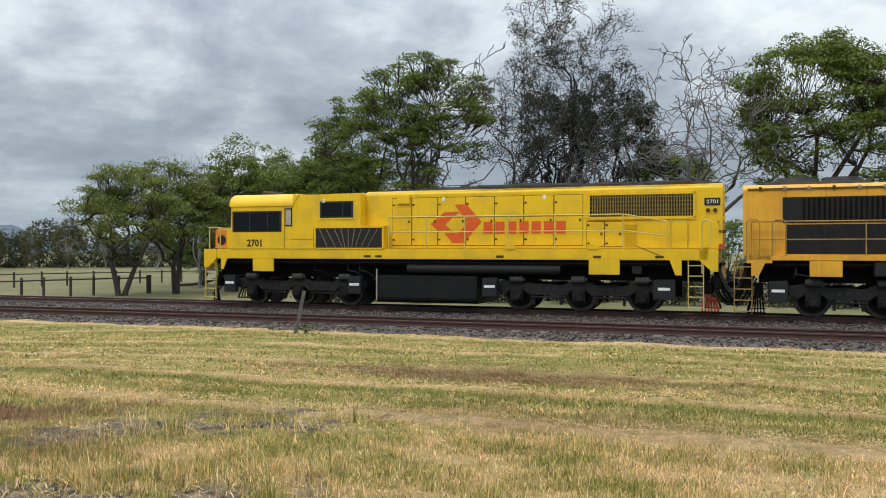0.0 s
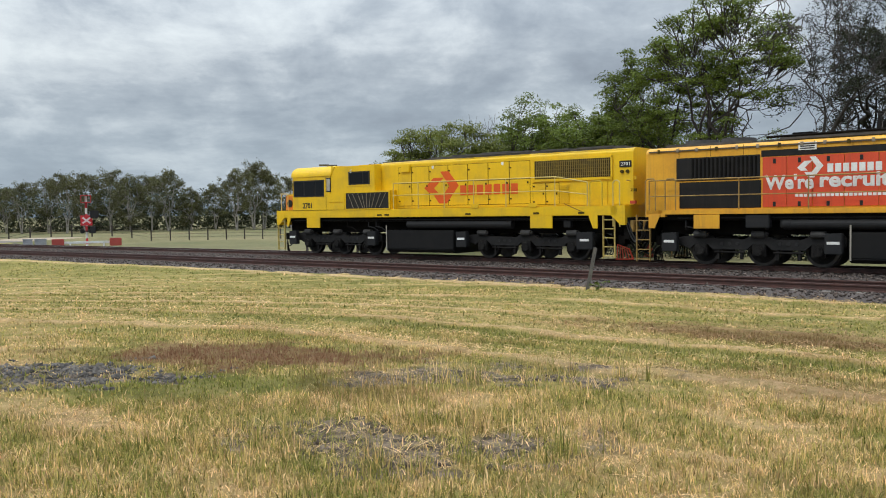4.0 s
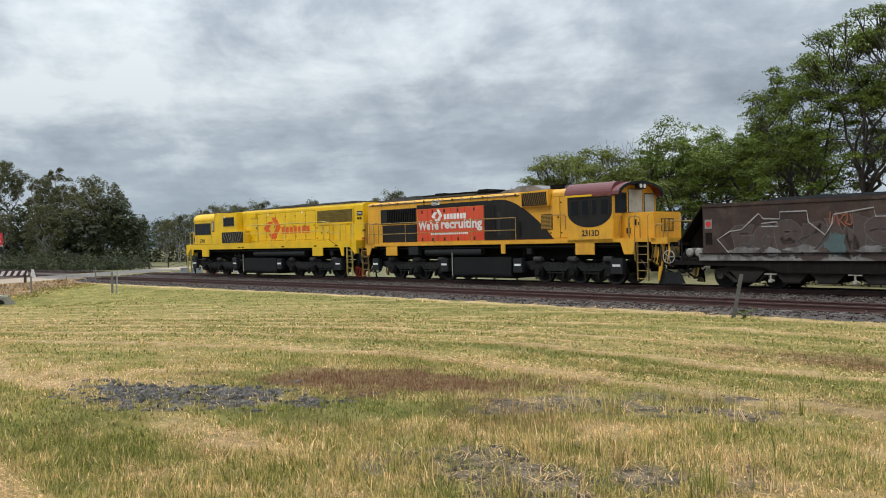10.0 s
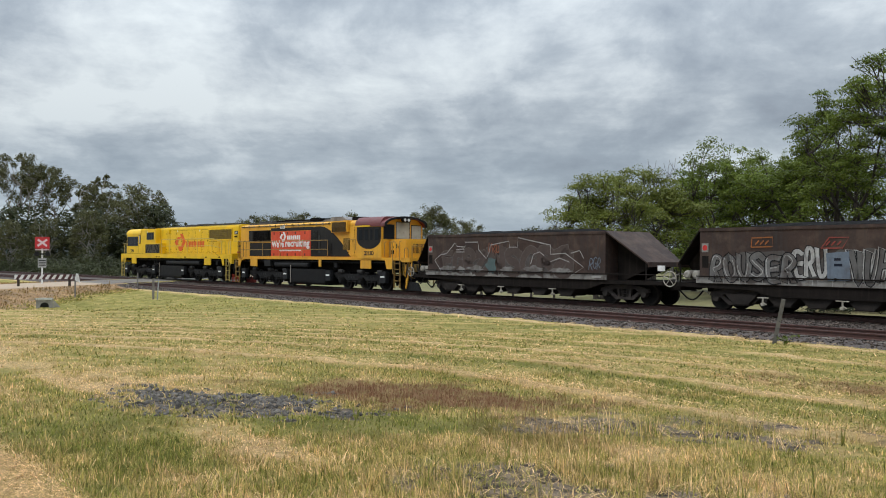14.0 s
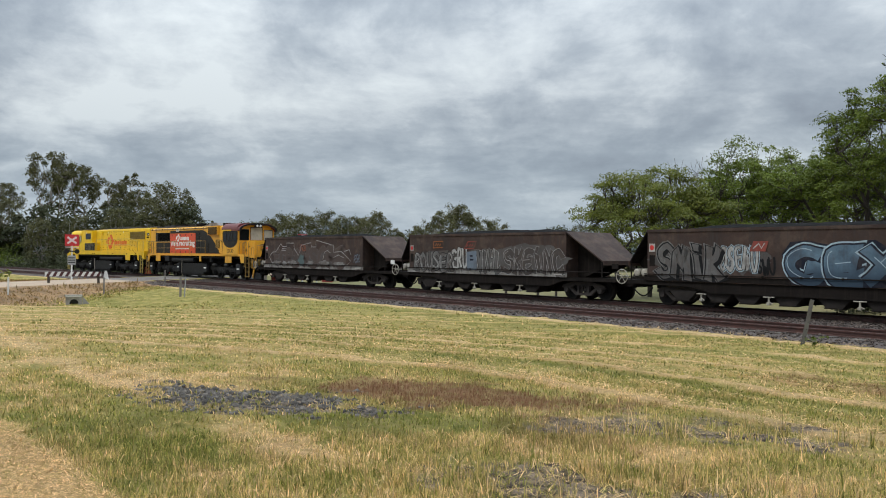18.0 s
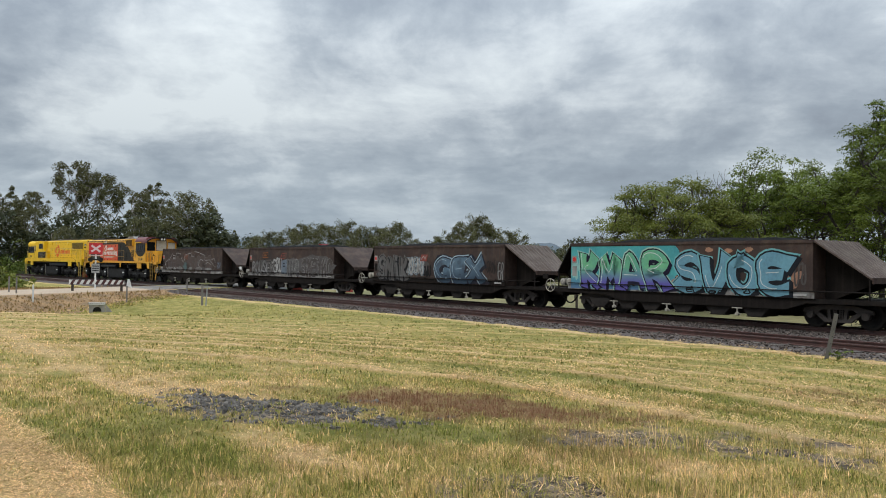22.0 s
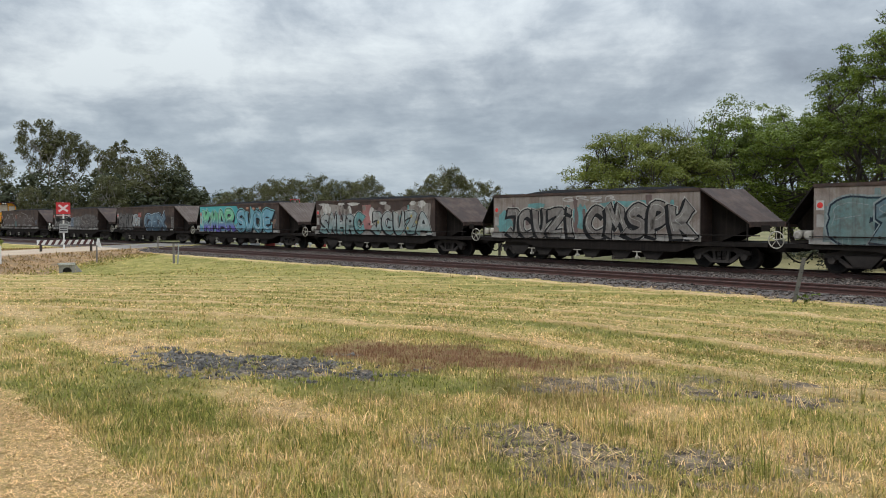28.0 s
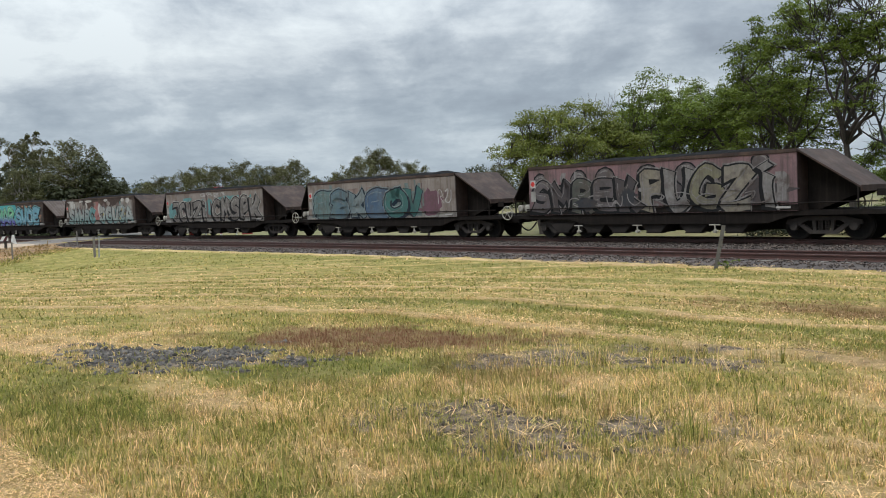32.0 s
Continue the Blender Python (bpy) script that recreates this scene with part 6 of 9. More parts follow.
        for pts, nm in ((((-4.75, 2.14), (-4.72, 2.44), (-4.0, 2.46), (-3.98, 2.16)), "faded_orange"), (((-2.4, 2.1), (-2.15, 2.42), (-1.55, 2.42), (-1.75, 2.1)), "faded_red")):
            sg = P(nm, (0.28, 0.10, 0.03) if nm == "faded_orange" else (0.26, 0.06, 0.045), None, 0.6)
            bm = bmesh.new()
            brush(bm, list(pts) + [pts[0]], [0.022] * 5, -W - 0.0225)
            part("faded_sign", bm, sg, root)
            for k in range(3):
                x = pts[0][0] + 0.16 + k * 0.17
                bm = bmesh.new()
                brush(bm, [(x, pts[0][1] + 0.1), (x + 0.1, pts[0][1] + 0.2)], [0.025, 0.025], -W - 0.0225)
                part("faded_mark", bm, sg, root)
    elif idx == 3:
        wash(root, [blob(-4.7, 1.6, 1.8, 0.55, rr, 40, 0.2), blob(-2.5, 1.7, 0.8, 0.45, rr, 40, 0.25)], grey)
        spray_word(root, "SMIK", -6.2, -3.5, 1.0, 2.25, P("mid_silver", (0.13, 0.125, 0.12), (0.06, 0.055, 0.052), 0.4), black, silver, 5, 0.13, edge=0.045, shade=(0.06, -0.05), shine=silver)
        wild_shapes(root, -3.6, -2.1, 1.35, 2.2, 5, white, soot, P("pale_blue", (0.34, 0.44, 0.50)), 6, 0.04, edge=0.025, shade=None)
        wild_shapes(root, -2.2, -1.5, 1.25, 1.8, 3, black, None, None, 7, 0.03, shade=None)
        wash(root, [[(-2.45, 2.0), (-2.3, 2.34), (-1.75, 2.34), (-1.85, 2.0)]], P("faded_red", (0.26, 0.06, 0.045), None, 0.5), 0.025, "faded_sign")
        bm = bmesh.new()
        brush(bm, [(-2.3, 2.1), (-2.1, 2.26), (-2.0, 2.1), (-1.9, 2.26)], [0.022] * 4, -W - 0.0265)
        part("faded_mark", bm, white, root)
        pale_b = P("pale_blue", (0.34, 0.44, 0.50))
        wash(root, [[(-0.95, 0.94), (-1.3, 1.9), (-1.0, 2.3), (-0.4, 2.35), (0.3, 2.2), (0.9, 2.3), (1.7, 2.35), (2.1, 2.1), (2.3, 1.6), (3.0, 1.0), (2.9, 0.94)]], P("navy", (0.008, 0.011, 0.022)), 0.005)
        spray_word(root, "GEX", -1.1, 2.6, 0.98, 2.25, P("slate_blue", (0.12, 0.19, 0.25), (0.045, 0.07, 0.1), 0.2, fade=((0.03, 0.05, 0.075), 1.15, 1.7)), P("navy", (0.008, 0.011, 0.022)), pale_b, 8, 0.19, edge=0.05, shade=(0.07, -0.05), shine=pale_b)
        wild_shapes(root, 2.75, 3.55, 1.45, 2.05, 4, P("dark_scrawl", (0.02, 0.017, 0.016)), None, None, 29, 0.022, shade=None)
        wild_shapes(root, 3.55, 3.95, 1.2, 2.05, 2, P("worn_white", (0.27, 0.26, 0.25), (0.12, 0.11, 0.1), 0.6), black, None, 9, 0.045, edge=0.02, shade=None)
    elif idx == 4:
        teal = P("turquoise", (0.075, 0.34, 0.33), (0.05, 0.25, 0.28), 0.12, fade=((0.085, 0.17, 0.30), 1.0, 1.6))
        edge_l = [(-1.25 + 0.12 * math.sin(k * 1.7), 1.0 + 0.166 * k) for k in range(11)]
        wash(root, [[(-6.68, 0.95), (-6.68, 2.66)] + edge_l[::-1]], teal)
        wash(root, [blob(-6.45, 1.75, 0.22, 0.45, rr, 24, 0.25)], P("pale_aqua", (0.25, 0.45, 0.42), None, 0.3), 0.006)
        wash(root, [blob(-1.0, 2.0, 0.28, 0.4, rr, 30, 0.3), blob(3.1, 1.5, 0.5, 0.35, rr, 30, 0.3), blob(-1.1, 1.3, 0.4, 0.25, rr, 30, 0.3)], P("apricot", (0.36, 0.19, 0.12), None, 0.4))
        for bx, bz in ((-0.7, 2.42), (0.1, 2.5), (0.9, 2.46), (1.7, 2.5), (2.6, 2.44), (3.3, 2.1), (3.55, 1.7), (3.2, 1.25)):
            wash(root, [blob(bx, bz, 0.16, 0.09, rr, 16, 0.2)], P("apricot", (0.36, 0.19, 0.12), None, 0.4), 0.007)
        violet = (0.10, 0.085, 0.30)
        spray_word(root, "KMAR", -6.2, -1.7, 0.96, 2.42, P("mint", (0.15, 0.40, 0.20), (0.10, 0.31, 0.22), 0.08, fade=(violet, 1.25, 1.85)), P("deep_indigo", (0.008, 0.007, 0.022), None, 0.05), P("pale_mint", (0.32, 0.50, 0.42), None, 0.15), 4, 0.17, edge=0.05, shade=(0.06, -0.06), shine=P("glint_white", (0.55, 0.6, 0.58), None, 0.1))
        spray_word(root, "SVOE", -1.3, 3.2, 0.96, 2.36, P("sky_teal", (0.14, 0.30, 0.36), (0.10, 0.22, 0.29), 0.1), P("near_black", (0.008, 0.010, 0.014), None, 0.05), P("aqua", (0.15, 0.38, 0.40), None, 0.15), 5, 0.19, edge=0.055, shade=(0.08, -0.06), shine=P("glint_white", (0.55, 0.6, 0.58), None, 0.1))
        for x in (-0.9, 0.1, 1.1, 2.1):
            wild_shapes(root, x, x + 0.7, 0.95, 1.14, 2, black, None, None, int(x * 10) + 70, 0.02, shade=None, depth=0.006)
        drips(root, -6.3, -1.5, 1.15, 9, P("aqua", (0.15, 0.38, 0.40)), 41)
        wild_shapes(root, 3.35, 3.8, 1.3, 2.1, 2, grey, None, None, 10, 0.025, shade=None)
    elif idx == 5:
        chalk = P("chalky_grey", (0.27, 0.25, 0.225), (0.15, 0.115, 0.1), 0.65)
        wash(root, [[(-6.25, 1.0), (-6.2, 2.3), (-5.6, 2.62), (-4.4, 2.55), (-3.4, 2.2), (-2.8, 1.9), (-2.3, 1.0)], [(-0.9, 1.0), (-0.7, 1.8), (0.5, 2.1), (1.8, 2.3), (2.6, 2.6), (3.7, 2.5), (3.6, 1.0)]], chalk)
        wash(root, [blob(-6.0, 2.6, 0.3, 0.09, rr, 20, 0.3), blob(-4.1, 2.6, 0.3, 0.1, rr, 20, 0.3), blob(-2.9, 2.58, 0.55, 0.09, rr, 20, 0.3), blob(-0.2, 2.58, 0.3, 0.09, rr, 20, 0.3), blob(2.3, 2.55, 0.25, 0.12, rr, 20, 0.3), blob(3.0, 2.5, 0.3, 0.2, rr, 20, 0.3), blob(-5.6, 2.35, 0.4, 0.3, rr, 20, 0.35)], P("bright_white", (0.45, 0.43, 0.40), None, 0.45), 0.007)
        wash(root, [[(-2.0, 1.25), (-2.05, 2.5), (-1.3, 2.52), (-1.2, 1.2)]], P("faded_pink", (0.32, 0.14, 0.13), None, 0.4), 0.0075)
        wash(root, [blob(-3.0, 1.45, 0.75, 0.4, rr, 24, 0.2), blob(-4.6, 1.25, 1.2, 0.22, rr, 24, 0.2), blob(1.2, 1.3, 2.0, 0.28, rr, 24, 0.2)], P("weathered_teal", (0.11, 0.25, 0.25), None, 0.35), 0.0075)
        smears(root, -6.2, 3.6, 26, (chalk, P("bright_white", (0.45, 0.43, 0.40), None, 0.45), P("old_mauve", (0.13, 0.09, 0.085), None, 0.5), P("weathered_teal", (0.11, 0.25, 0.25), None, 0.35)), 55)
        ash = P("ashen", (0.30, 0.30, 0.285), (0.20, 0.25, 0.25), 0.4, fade=((0.15, 0.23, 0.225), 1.1, 1.7))
        spray_word(root, "SNHRC", -6.2, -1.9, 0.96, 2.05, (ash, ash, ash, ash, P("weathered_teal", (0.11, 0.25, 0.25), None, 0.35)), black, P("ashen_rim", (0.34, 0.33, 0.31), None, 0.5), 6, 0.13, edge=0.035, shade=(-0.05, -0.04), shine=white)
        spray_word(root, "JGUZA", -1.2, 3.6, 0.96, 2.12, (P("chalk_teal", (0.27, 0.32, 0.31), (0.30, 0.29, 0.27), 0.4, fade=((0.15, 0.235, 0.23), 1.0, 1.5)), ash), black, P("ashen_rim", (0.34, 0.33, 0.31), None, 0.5), 7, 0.15, edge=0.035, shade=(-0.05, -0.04), shine=white)
        for k in range(14):
            bx = -6.1 + 0.7 * k
            wash(root, [blob(bx, 2.15 + 0.22 * math.sin(k * 2.3), rr.uniform(0.16, 0.3), rr.uniform(0.14, 0.34), rr, 20, 0.16)], (chalk, P("bright_white", (0.45, 0.43, 0.40), None, 0.45), P("old_mauve", (0.13, 0.09, 0.085), None, 0.5))[k % 3], 0.0072 + 0.0001 * k)
        for k in range(9):
            dx, dz = -5.6 + 1.05 * k, 1.2 + 0.3 * (k % 3)
            wash(root, [blob(dx, dz, 0.06, 0.06, rr, 12, 0.1)], black, 0.031)
        for x, z in ((-0.6, 1.6), (1.9, 1.3), (2.6, 1.6), (2.2, 1.9)):
            wash(root, [blob(x, z, 0.09, 0.09, rr, 12, 0.1)], P("mustard", (0.30, 0.24, 0.08)), 0.0305)
    elif idx == 6:
        wash(root, [blob(-6.0, 1.6, 0.5, 0.5, rr, 24, 0.25), blob(-1.55, 1.8, 0.45, 0.5, rr, 24, 0.25), blob(0.8, 2.28, 1.5, 0.14, rr, 24, 0.25), blob(-4.0, 2.3, 0.5, 0.12, rr, 24, 0.2)], P("weathered_teal", (0.11, 0.25, 0.25), None, 0.35))
        wild_shapes(root, -2.6, 0.4, 2.42, 2.62, 4, P("chalk", (0.4, 0.38, 0.36)), None, None, 12, 0.022, shade=None)
        stone = P("stone", (0.20, 0.185, 0.17), (0.135, 0.12, 0.11), 0.5)
        spray_word(root, "JCUZI", -5.8, -1.7, 0.98, 2.2, stone, black, P("pale_rim", (0.34, 0.33, 0.30), None, 0.4), 8, 0.13, edge=0.05, shade=(-0.07, -0.06), shine=P("pale_rim", (0.34, 0.33, 0.30), None, 0.4))
        spray_word(root, "CMSPK", -1.2, 3.75, 0.98, 2.3, stone, black, P("pale_rim", (0.34, 0.33, 0.30), None, 0.4), 9, 0.15, edge=0.05, shade=(-0.07, -0.06), shine=P("pale_rim", (0.34, 0.33, 0.30), None, 0.4))
        smears(root, -6.2, 3.7, 12, (P("old_mauve", (0.13, 0.09, 0.085), None, 0.5), P("weathered_teal", (0.11, 0.25, 0.25), None, 0.35)), 63)
        drips(root, -5.5, 3.5, 1.15, 10, black, 61)
    elif idx == 7:
        wash(root, [[(-6.4, 1.0), (-6.35, 2.1), (-4.0, 2.2), (-2.0, 2.25), (0.0, 2.2), (1.6, 2.1), (1.9, 1.0)]], P("dusty_teal", (0.105, 0.165, 0.165), (0.16, 0.165, 0.155), 0.5))
        wash(root, [blob(2.4, 1.6, 0.8, 0.55, rr, 30, 0.2)], P("plum_haze", (0.15, 0.075, 0.095), None, 0.4), 0.005)
        wash(root, [[(-1.9, 1.15), (-2.0, 2.4), (-0.75, 2.45), (-0.7, 1.3)], [(-3.6, 2.1), (-3.5, 2.35), (-2.6, 2.4), (-2.4, 2.1)]], P("peach_grey", (0.25, 0.185, 0.165), None, 0.5), 0.006)
        fillb = P("blue_grey", (0.075, 0.125, 0.165), (0.11, 0.155, 0.15), 0.35)
        spray_word(root, "ESKEO", -6.2, 0.9, 0.98, 2.3, (P("sea_grey", (0.085, 0.15, 0.15), (0.13, 0.17, 0.16), 0.45), fillb, P("powder_fill", (0.19, 0.22, 0.22), (0.10, 0.14, 0.15), 0.4), P("cold_blue", (0.05, 0.085, 0.14), (0.09, 0.13, 0.17), 0.35), P("bottle_green", (0.05, 0.13, 0.12))), P("ink_blue", (0.010, 0.02, 0.032)), P("powder", (0.20, 0.235, 0.235), None, 0.6), 10, 0.20, edge=0.055, shade=(0.07, -0.06), shine=P("powder", (0.20, 0.235, 0.235)))
        spray_word(root, "V", 0.8, 1.9, 0.98, 2.25, P("bottle_green", (0.05, 0.13, 0.12)), P("ink_blue", (0.010, 0.02, 0.032)), None, 33, 0.19)
        wild_shapes(root, 2.9, 3.8, 1.5, 2.1, 2, P("chalk", (0.4, 0.38, 0.36)), None, None, 13, 0.018, shade=None)
        smears(root, -6.2, 3.6, 14, (P("old_mauve", (0.13, 0.09, 0.085), None, 0.5), P("dusty_teal", (0.105, 0.165, 0.165)), P("peach_grey", (0.25, 0.185, 0.165))), 73)
        drips(root, -6.0, 1.6, 1.15, 12, P("powder", (0.24, 0.28, 0.28)), 71)
    elif idx == 8:
        wash(root, [blob(-3.9, 1.5, 2.4, 0.45, rr, 40, 0.2), blob(1.2, 1.6, 2.5, 0.5, rr, 40, 0.2)], P("smoke", (0.06, 0.052, 0.054), None, 0.4))
        ashr = P("ash_rim", (0.20, 0.185, 0.18), None, 0.8)
        spray_word(root, "SMREK", -6.5, -1.6, 0.98, 2.2, (P("ash_mauve", (0.115, 0.10, 0.102), (0.07, 0.06, 0.06), 0.5), P("smoke", (0.06, 0.052, 0.054), None, 0.4), P("ash_green", (0.10, 0.105, 0.085), (0.05, 0.05, 0.045), 0.5)), black, ashr, 11, 0.145, edge=0.045, shine=ashr)
        spray_word(root, "FUGZI", -1.6, 3.6, 0.98, 2.45, (P("ash_warm", (0.165, 0.15, 0.135), (0.20, 0.175, 0.13), 0.5), P("ash_pale", (0.20, 0.19, 0.18), (0.11, 0.10, 0.095), 0.5), P("ash_ochre", (0.17, 0.16, 0.09), (0.12, 0.11, 0.095), 0.45)), black, ashr, 12, 0.165, edge=0.05, shine=ashr)
        for bx, bz, bw, bh in ((-6.1, 2.12, 0.34, 0.36), (-5.2, 1.5, 0.5, 0.5), (-4.25, 2.12, 0.36, 0.4), (-3.05, 2.15, 0.42, 0.42), (-1.25, 2.2, 0.42, 0.38), (0.25, 2.2, 0.4, 0.36), (2.85, 2.47, 0.27, 0.24), (1.4, 2.1, 0.6, 0.22)):
            bubble(root, bx, bz, bw, bh, P("ash_mauve", (0.115, 0.10, 0.102), (0.07, 0.06, 0.06), 0.5), black, ashr, rr)
        wash(root, [blob(-2.1, 1.5, 0.3, 0.34, rr, 24, 0.2), blob(-3.9, 1.3, 0.5, 0.25, rr, 24, 0.25)], P("cold_smoke", (0.035, 0.036, 0.04), None, 0.4), 0.0295)
        for bx, bz in ((-5.75, 2.1), (-1.55, 1.75), (-2.6, 1.35), (-3.3, 1.2), (1.35, 1.95), (2.55, 1.85), (-0.9, 1.2)):
            wash(root, [blob(bx, bz, 0.075, 0.075, rr, 12, 0.1)], ashr, 0.0305)
        smears(root, -6.2, 3.6, 16, (P("smoke", (0.06, 0.052, 0.054), None, 0.4), ashr, P("old_mauve", (0.13, 0.09, 0.085), None, 0.5)), 83)
        wild_shapes(root, -4.9, 3.2, 1.2, 1.6, 9, ashr, None, None, 84, 0.016, shade=None, depth=0.012)
        drips(root, -6.0, 3.5, 1.12, 12, black, 81)
    elif idx == 9:
        wild_shapes(root, -5.5, 3.0, 1.1, 2.25, 8, silver, black, white, 14, 0.09, edge=0.03)

PITCH = 14.87
WORN = surf("worn_pale_plate", (0.085, 0.056, 0.042), (0.045, 0.029, 0.023), 0.9, 0.75, grain=25, grain_amt=0.25, bump=0.1, spots=(0.15, 0.115, 0.095), spot_amt=0.6, spot_scale=0.9)
RIBM = surf("worn_pale_rib", (0.20, 0.165, 0.14), (0.10, 0.08, 0.07), 2, 0.8)
MKW = surf("marker_dull_white", (0.42, 0.40, 0.38), (0.32, 0.3, 0.28), 3, 0.7, bump=0)


def wagon(idx, mat, front_tanks=True):
    """Coal hopper: a long tub with sloped end sheets, sill, bogies, chutes and its load."""
    labels = {RUST: "dark rust-brown coal hopper wagon covered in spray graffiti", GREYW: "faded grey coal hopper wagon covered in spray graffiti", MAUVE: "faded mauve-brown coal hopper wagon covered in spray graffiti"}
    root = tagged(new("hopper_wagon"), labels[mat], "freight wagon", "train")
    x0, x1, zt, zb = -6.70, 4.0, 2.80, 0.92
    part("side_sheet", boxes((x0, x1, -W, -W + 0.05, zb, zt - 0.1)), mat, root)
    part("side_sheet", boxes((x0, x1, W - 0.05, W, zb, zt - 0.1)), RUST, root)
    for ya, yb in ((-W - 0.03, -W + 0.09), (W - 0.09, W + 0.03)):
        part("top_rail", boxes((x0 - 0.02, x1 + 0.02, ya, yb, zt - 0.12, zt), bev=0.015), RUST, root)
    for xe in (x0, x1 - 0.05):
        part("end_sheet", boxes((xe, xe + 0.05, -W + 0.05, W - 0.05, zb, zt)), RUST, root)
    for (xa, za), (xb, zb_) in (((x1, zt), (5.75, 1.60)), ((x0, zt), (-7.78, 1.60))):
        bm = bmesh.new()
        w1, w2 = W, 1.10
        a = [bm.verts.new(p) for p in ((xa, -w1, za), (xa, w1, za), (xb, w2, zb_), (xb, -w2, zb_))]
        b = [bm.verts.new(p) for p in ((xa, -w1, za - 0.06), (xa, w1, za - 0.06), (xb, w2, zb_ - 0.06), (xb, -w2, zb_ - 0.06))]
        bm.faces.new(a)
        bm.faces.new(b[::-1])
        for i in range(4):
            bm.faces.new((a[i], b[i], b[(i + 1) % 4], a[(i + 1) % 4]))
        bmesh.ops.recalc_face_normals(bm, faces=bm.faces)
        # the front sheet takes near-black instead of rust: its shade is in the colour
        es = part("slope_sheet", bm, (WORN if idx in (3, 4) else RUST) if xa > 0 else SILL, root, "sloping end sheet")
        s = 1 if xa > 0 else -1
        if s > 0 and idx in (3, 4):
            for k in range(11):
                f = (k + 0.5) / 11 * 2 - 1
                part("slope_rib", rod(bmesh.new(), [(xa + 0.03, f * w1, za + 0.012), (xb - 0.02, f * w2, zb_ + 0.012)], 0.014, 4), RIBM, es)
        part("slope_lip", boxes((min(xb, xb + s * 0.05), max(xb, xb + s * 0.05), -1.1, 1.1, zb_ - 0.16, zb_ + 0.02)), RUST, es)
        for yy in (-0.6, 0.6):
            part("slope_stay", prism([(xa, zb), (xa, za - 0.1), (xb - s * 0.1, zb_ - 0.06), (xb - s * 0.2, zb_ - 0.2), (xa + s * 0.35, zb)], yy - 0.02, yy + 0.02), SILL, root)
        for yy in (-1.08, 1.08):
            part("end_post", cyl(bmesh.new(), (xb - s * 0.08, yy, 0.9), (xb - s * 0.08, yy, zb_), 0.03, 8), SILL, root)
        part("end_platform", boxes((min(xa, xb + s * 0.5), max(xa, xb + s * 0.5), -1.25, 1.25, 0.78, 0.92)), SILL, root)
    # band and sill
    part("lower_band", boxes((x0 - 0.15, x1 + 0.05, -W - 0.003, -W + 0.02, 0.93, 1.12)), BAND if idx in (1, 2, 4, 5, 6, 7) else SILL, root)
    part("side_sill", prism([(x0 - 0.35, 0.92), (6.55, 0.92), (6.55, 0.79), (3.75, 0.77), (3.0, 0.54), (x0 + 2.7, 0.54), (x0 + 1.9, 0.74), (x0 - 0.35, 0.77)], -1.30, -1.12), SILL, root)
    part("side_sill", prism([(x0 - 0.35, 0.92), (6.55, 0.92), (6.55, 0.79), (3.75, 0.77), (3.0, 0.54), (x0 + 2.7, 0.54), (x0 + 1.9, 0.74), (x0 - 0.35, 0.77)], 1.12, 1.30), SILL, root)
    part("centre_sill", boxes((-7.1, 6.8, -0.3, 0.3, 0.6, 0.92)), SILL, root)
    bm = bmesh.new()
    rod(bm, [(x0 - 0.1, -W - 0.06, 1.16), (6.35, -W - 0.06, 1.16)], 0.02)
    part("grab_rail", bm, SILL, root)
    for i in range(8):
        x = x0 + 0.7 + i * 1.35
        part("rail_bracket", cyl(bmesh.new(), (x, -W - 0.06, 1.16), (x, -W + 0.0, 1.16), 0.04, 8), SILL, root)
    # discharge chutes in pairs, each pair with its valve
    for xc in (-4.4, -1.8, 1.2):
        for dx in (-0.85, 0.62):
            for s in (-1, 1):
                x = xc + dx
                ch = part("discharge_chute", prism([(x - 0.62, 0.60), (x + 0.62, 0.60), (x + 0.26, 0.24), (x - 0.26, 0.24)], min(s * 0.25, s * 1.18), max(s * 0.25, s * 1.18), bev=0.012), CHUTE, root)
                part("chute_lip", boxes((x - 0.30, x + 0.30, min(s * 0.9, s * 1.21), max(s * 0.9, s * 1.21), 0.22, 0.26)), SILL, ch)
        bm = bmesh.new()
        cyl(bm, (xc, -1.27, 0.26), (xc, -1.27, 0.52), 0.03, 8)
        cyl(bm, (xc - 0.2, -1.28, 0.5), (xc + 0.2, -1.28, 0.5), 0.02, 8)
        cyl(bm, (xc, -1.28, 0.36), (xc + 0.14, -1.28, 0.28), 0.018, 8)
        box(bm, xc - 0.06, xc + 0.06, -1.33, -1.2, 0.24, 0.34, 0.015)
        part("chute_valve", bm, HWHEEL, root, "pale chute valve handle")
    # dark plate added to stand for the shade between the chutes
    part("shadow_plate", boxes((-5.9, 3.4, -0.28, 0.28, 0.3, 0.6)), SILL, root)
    # bogies
    ws = []
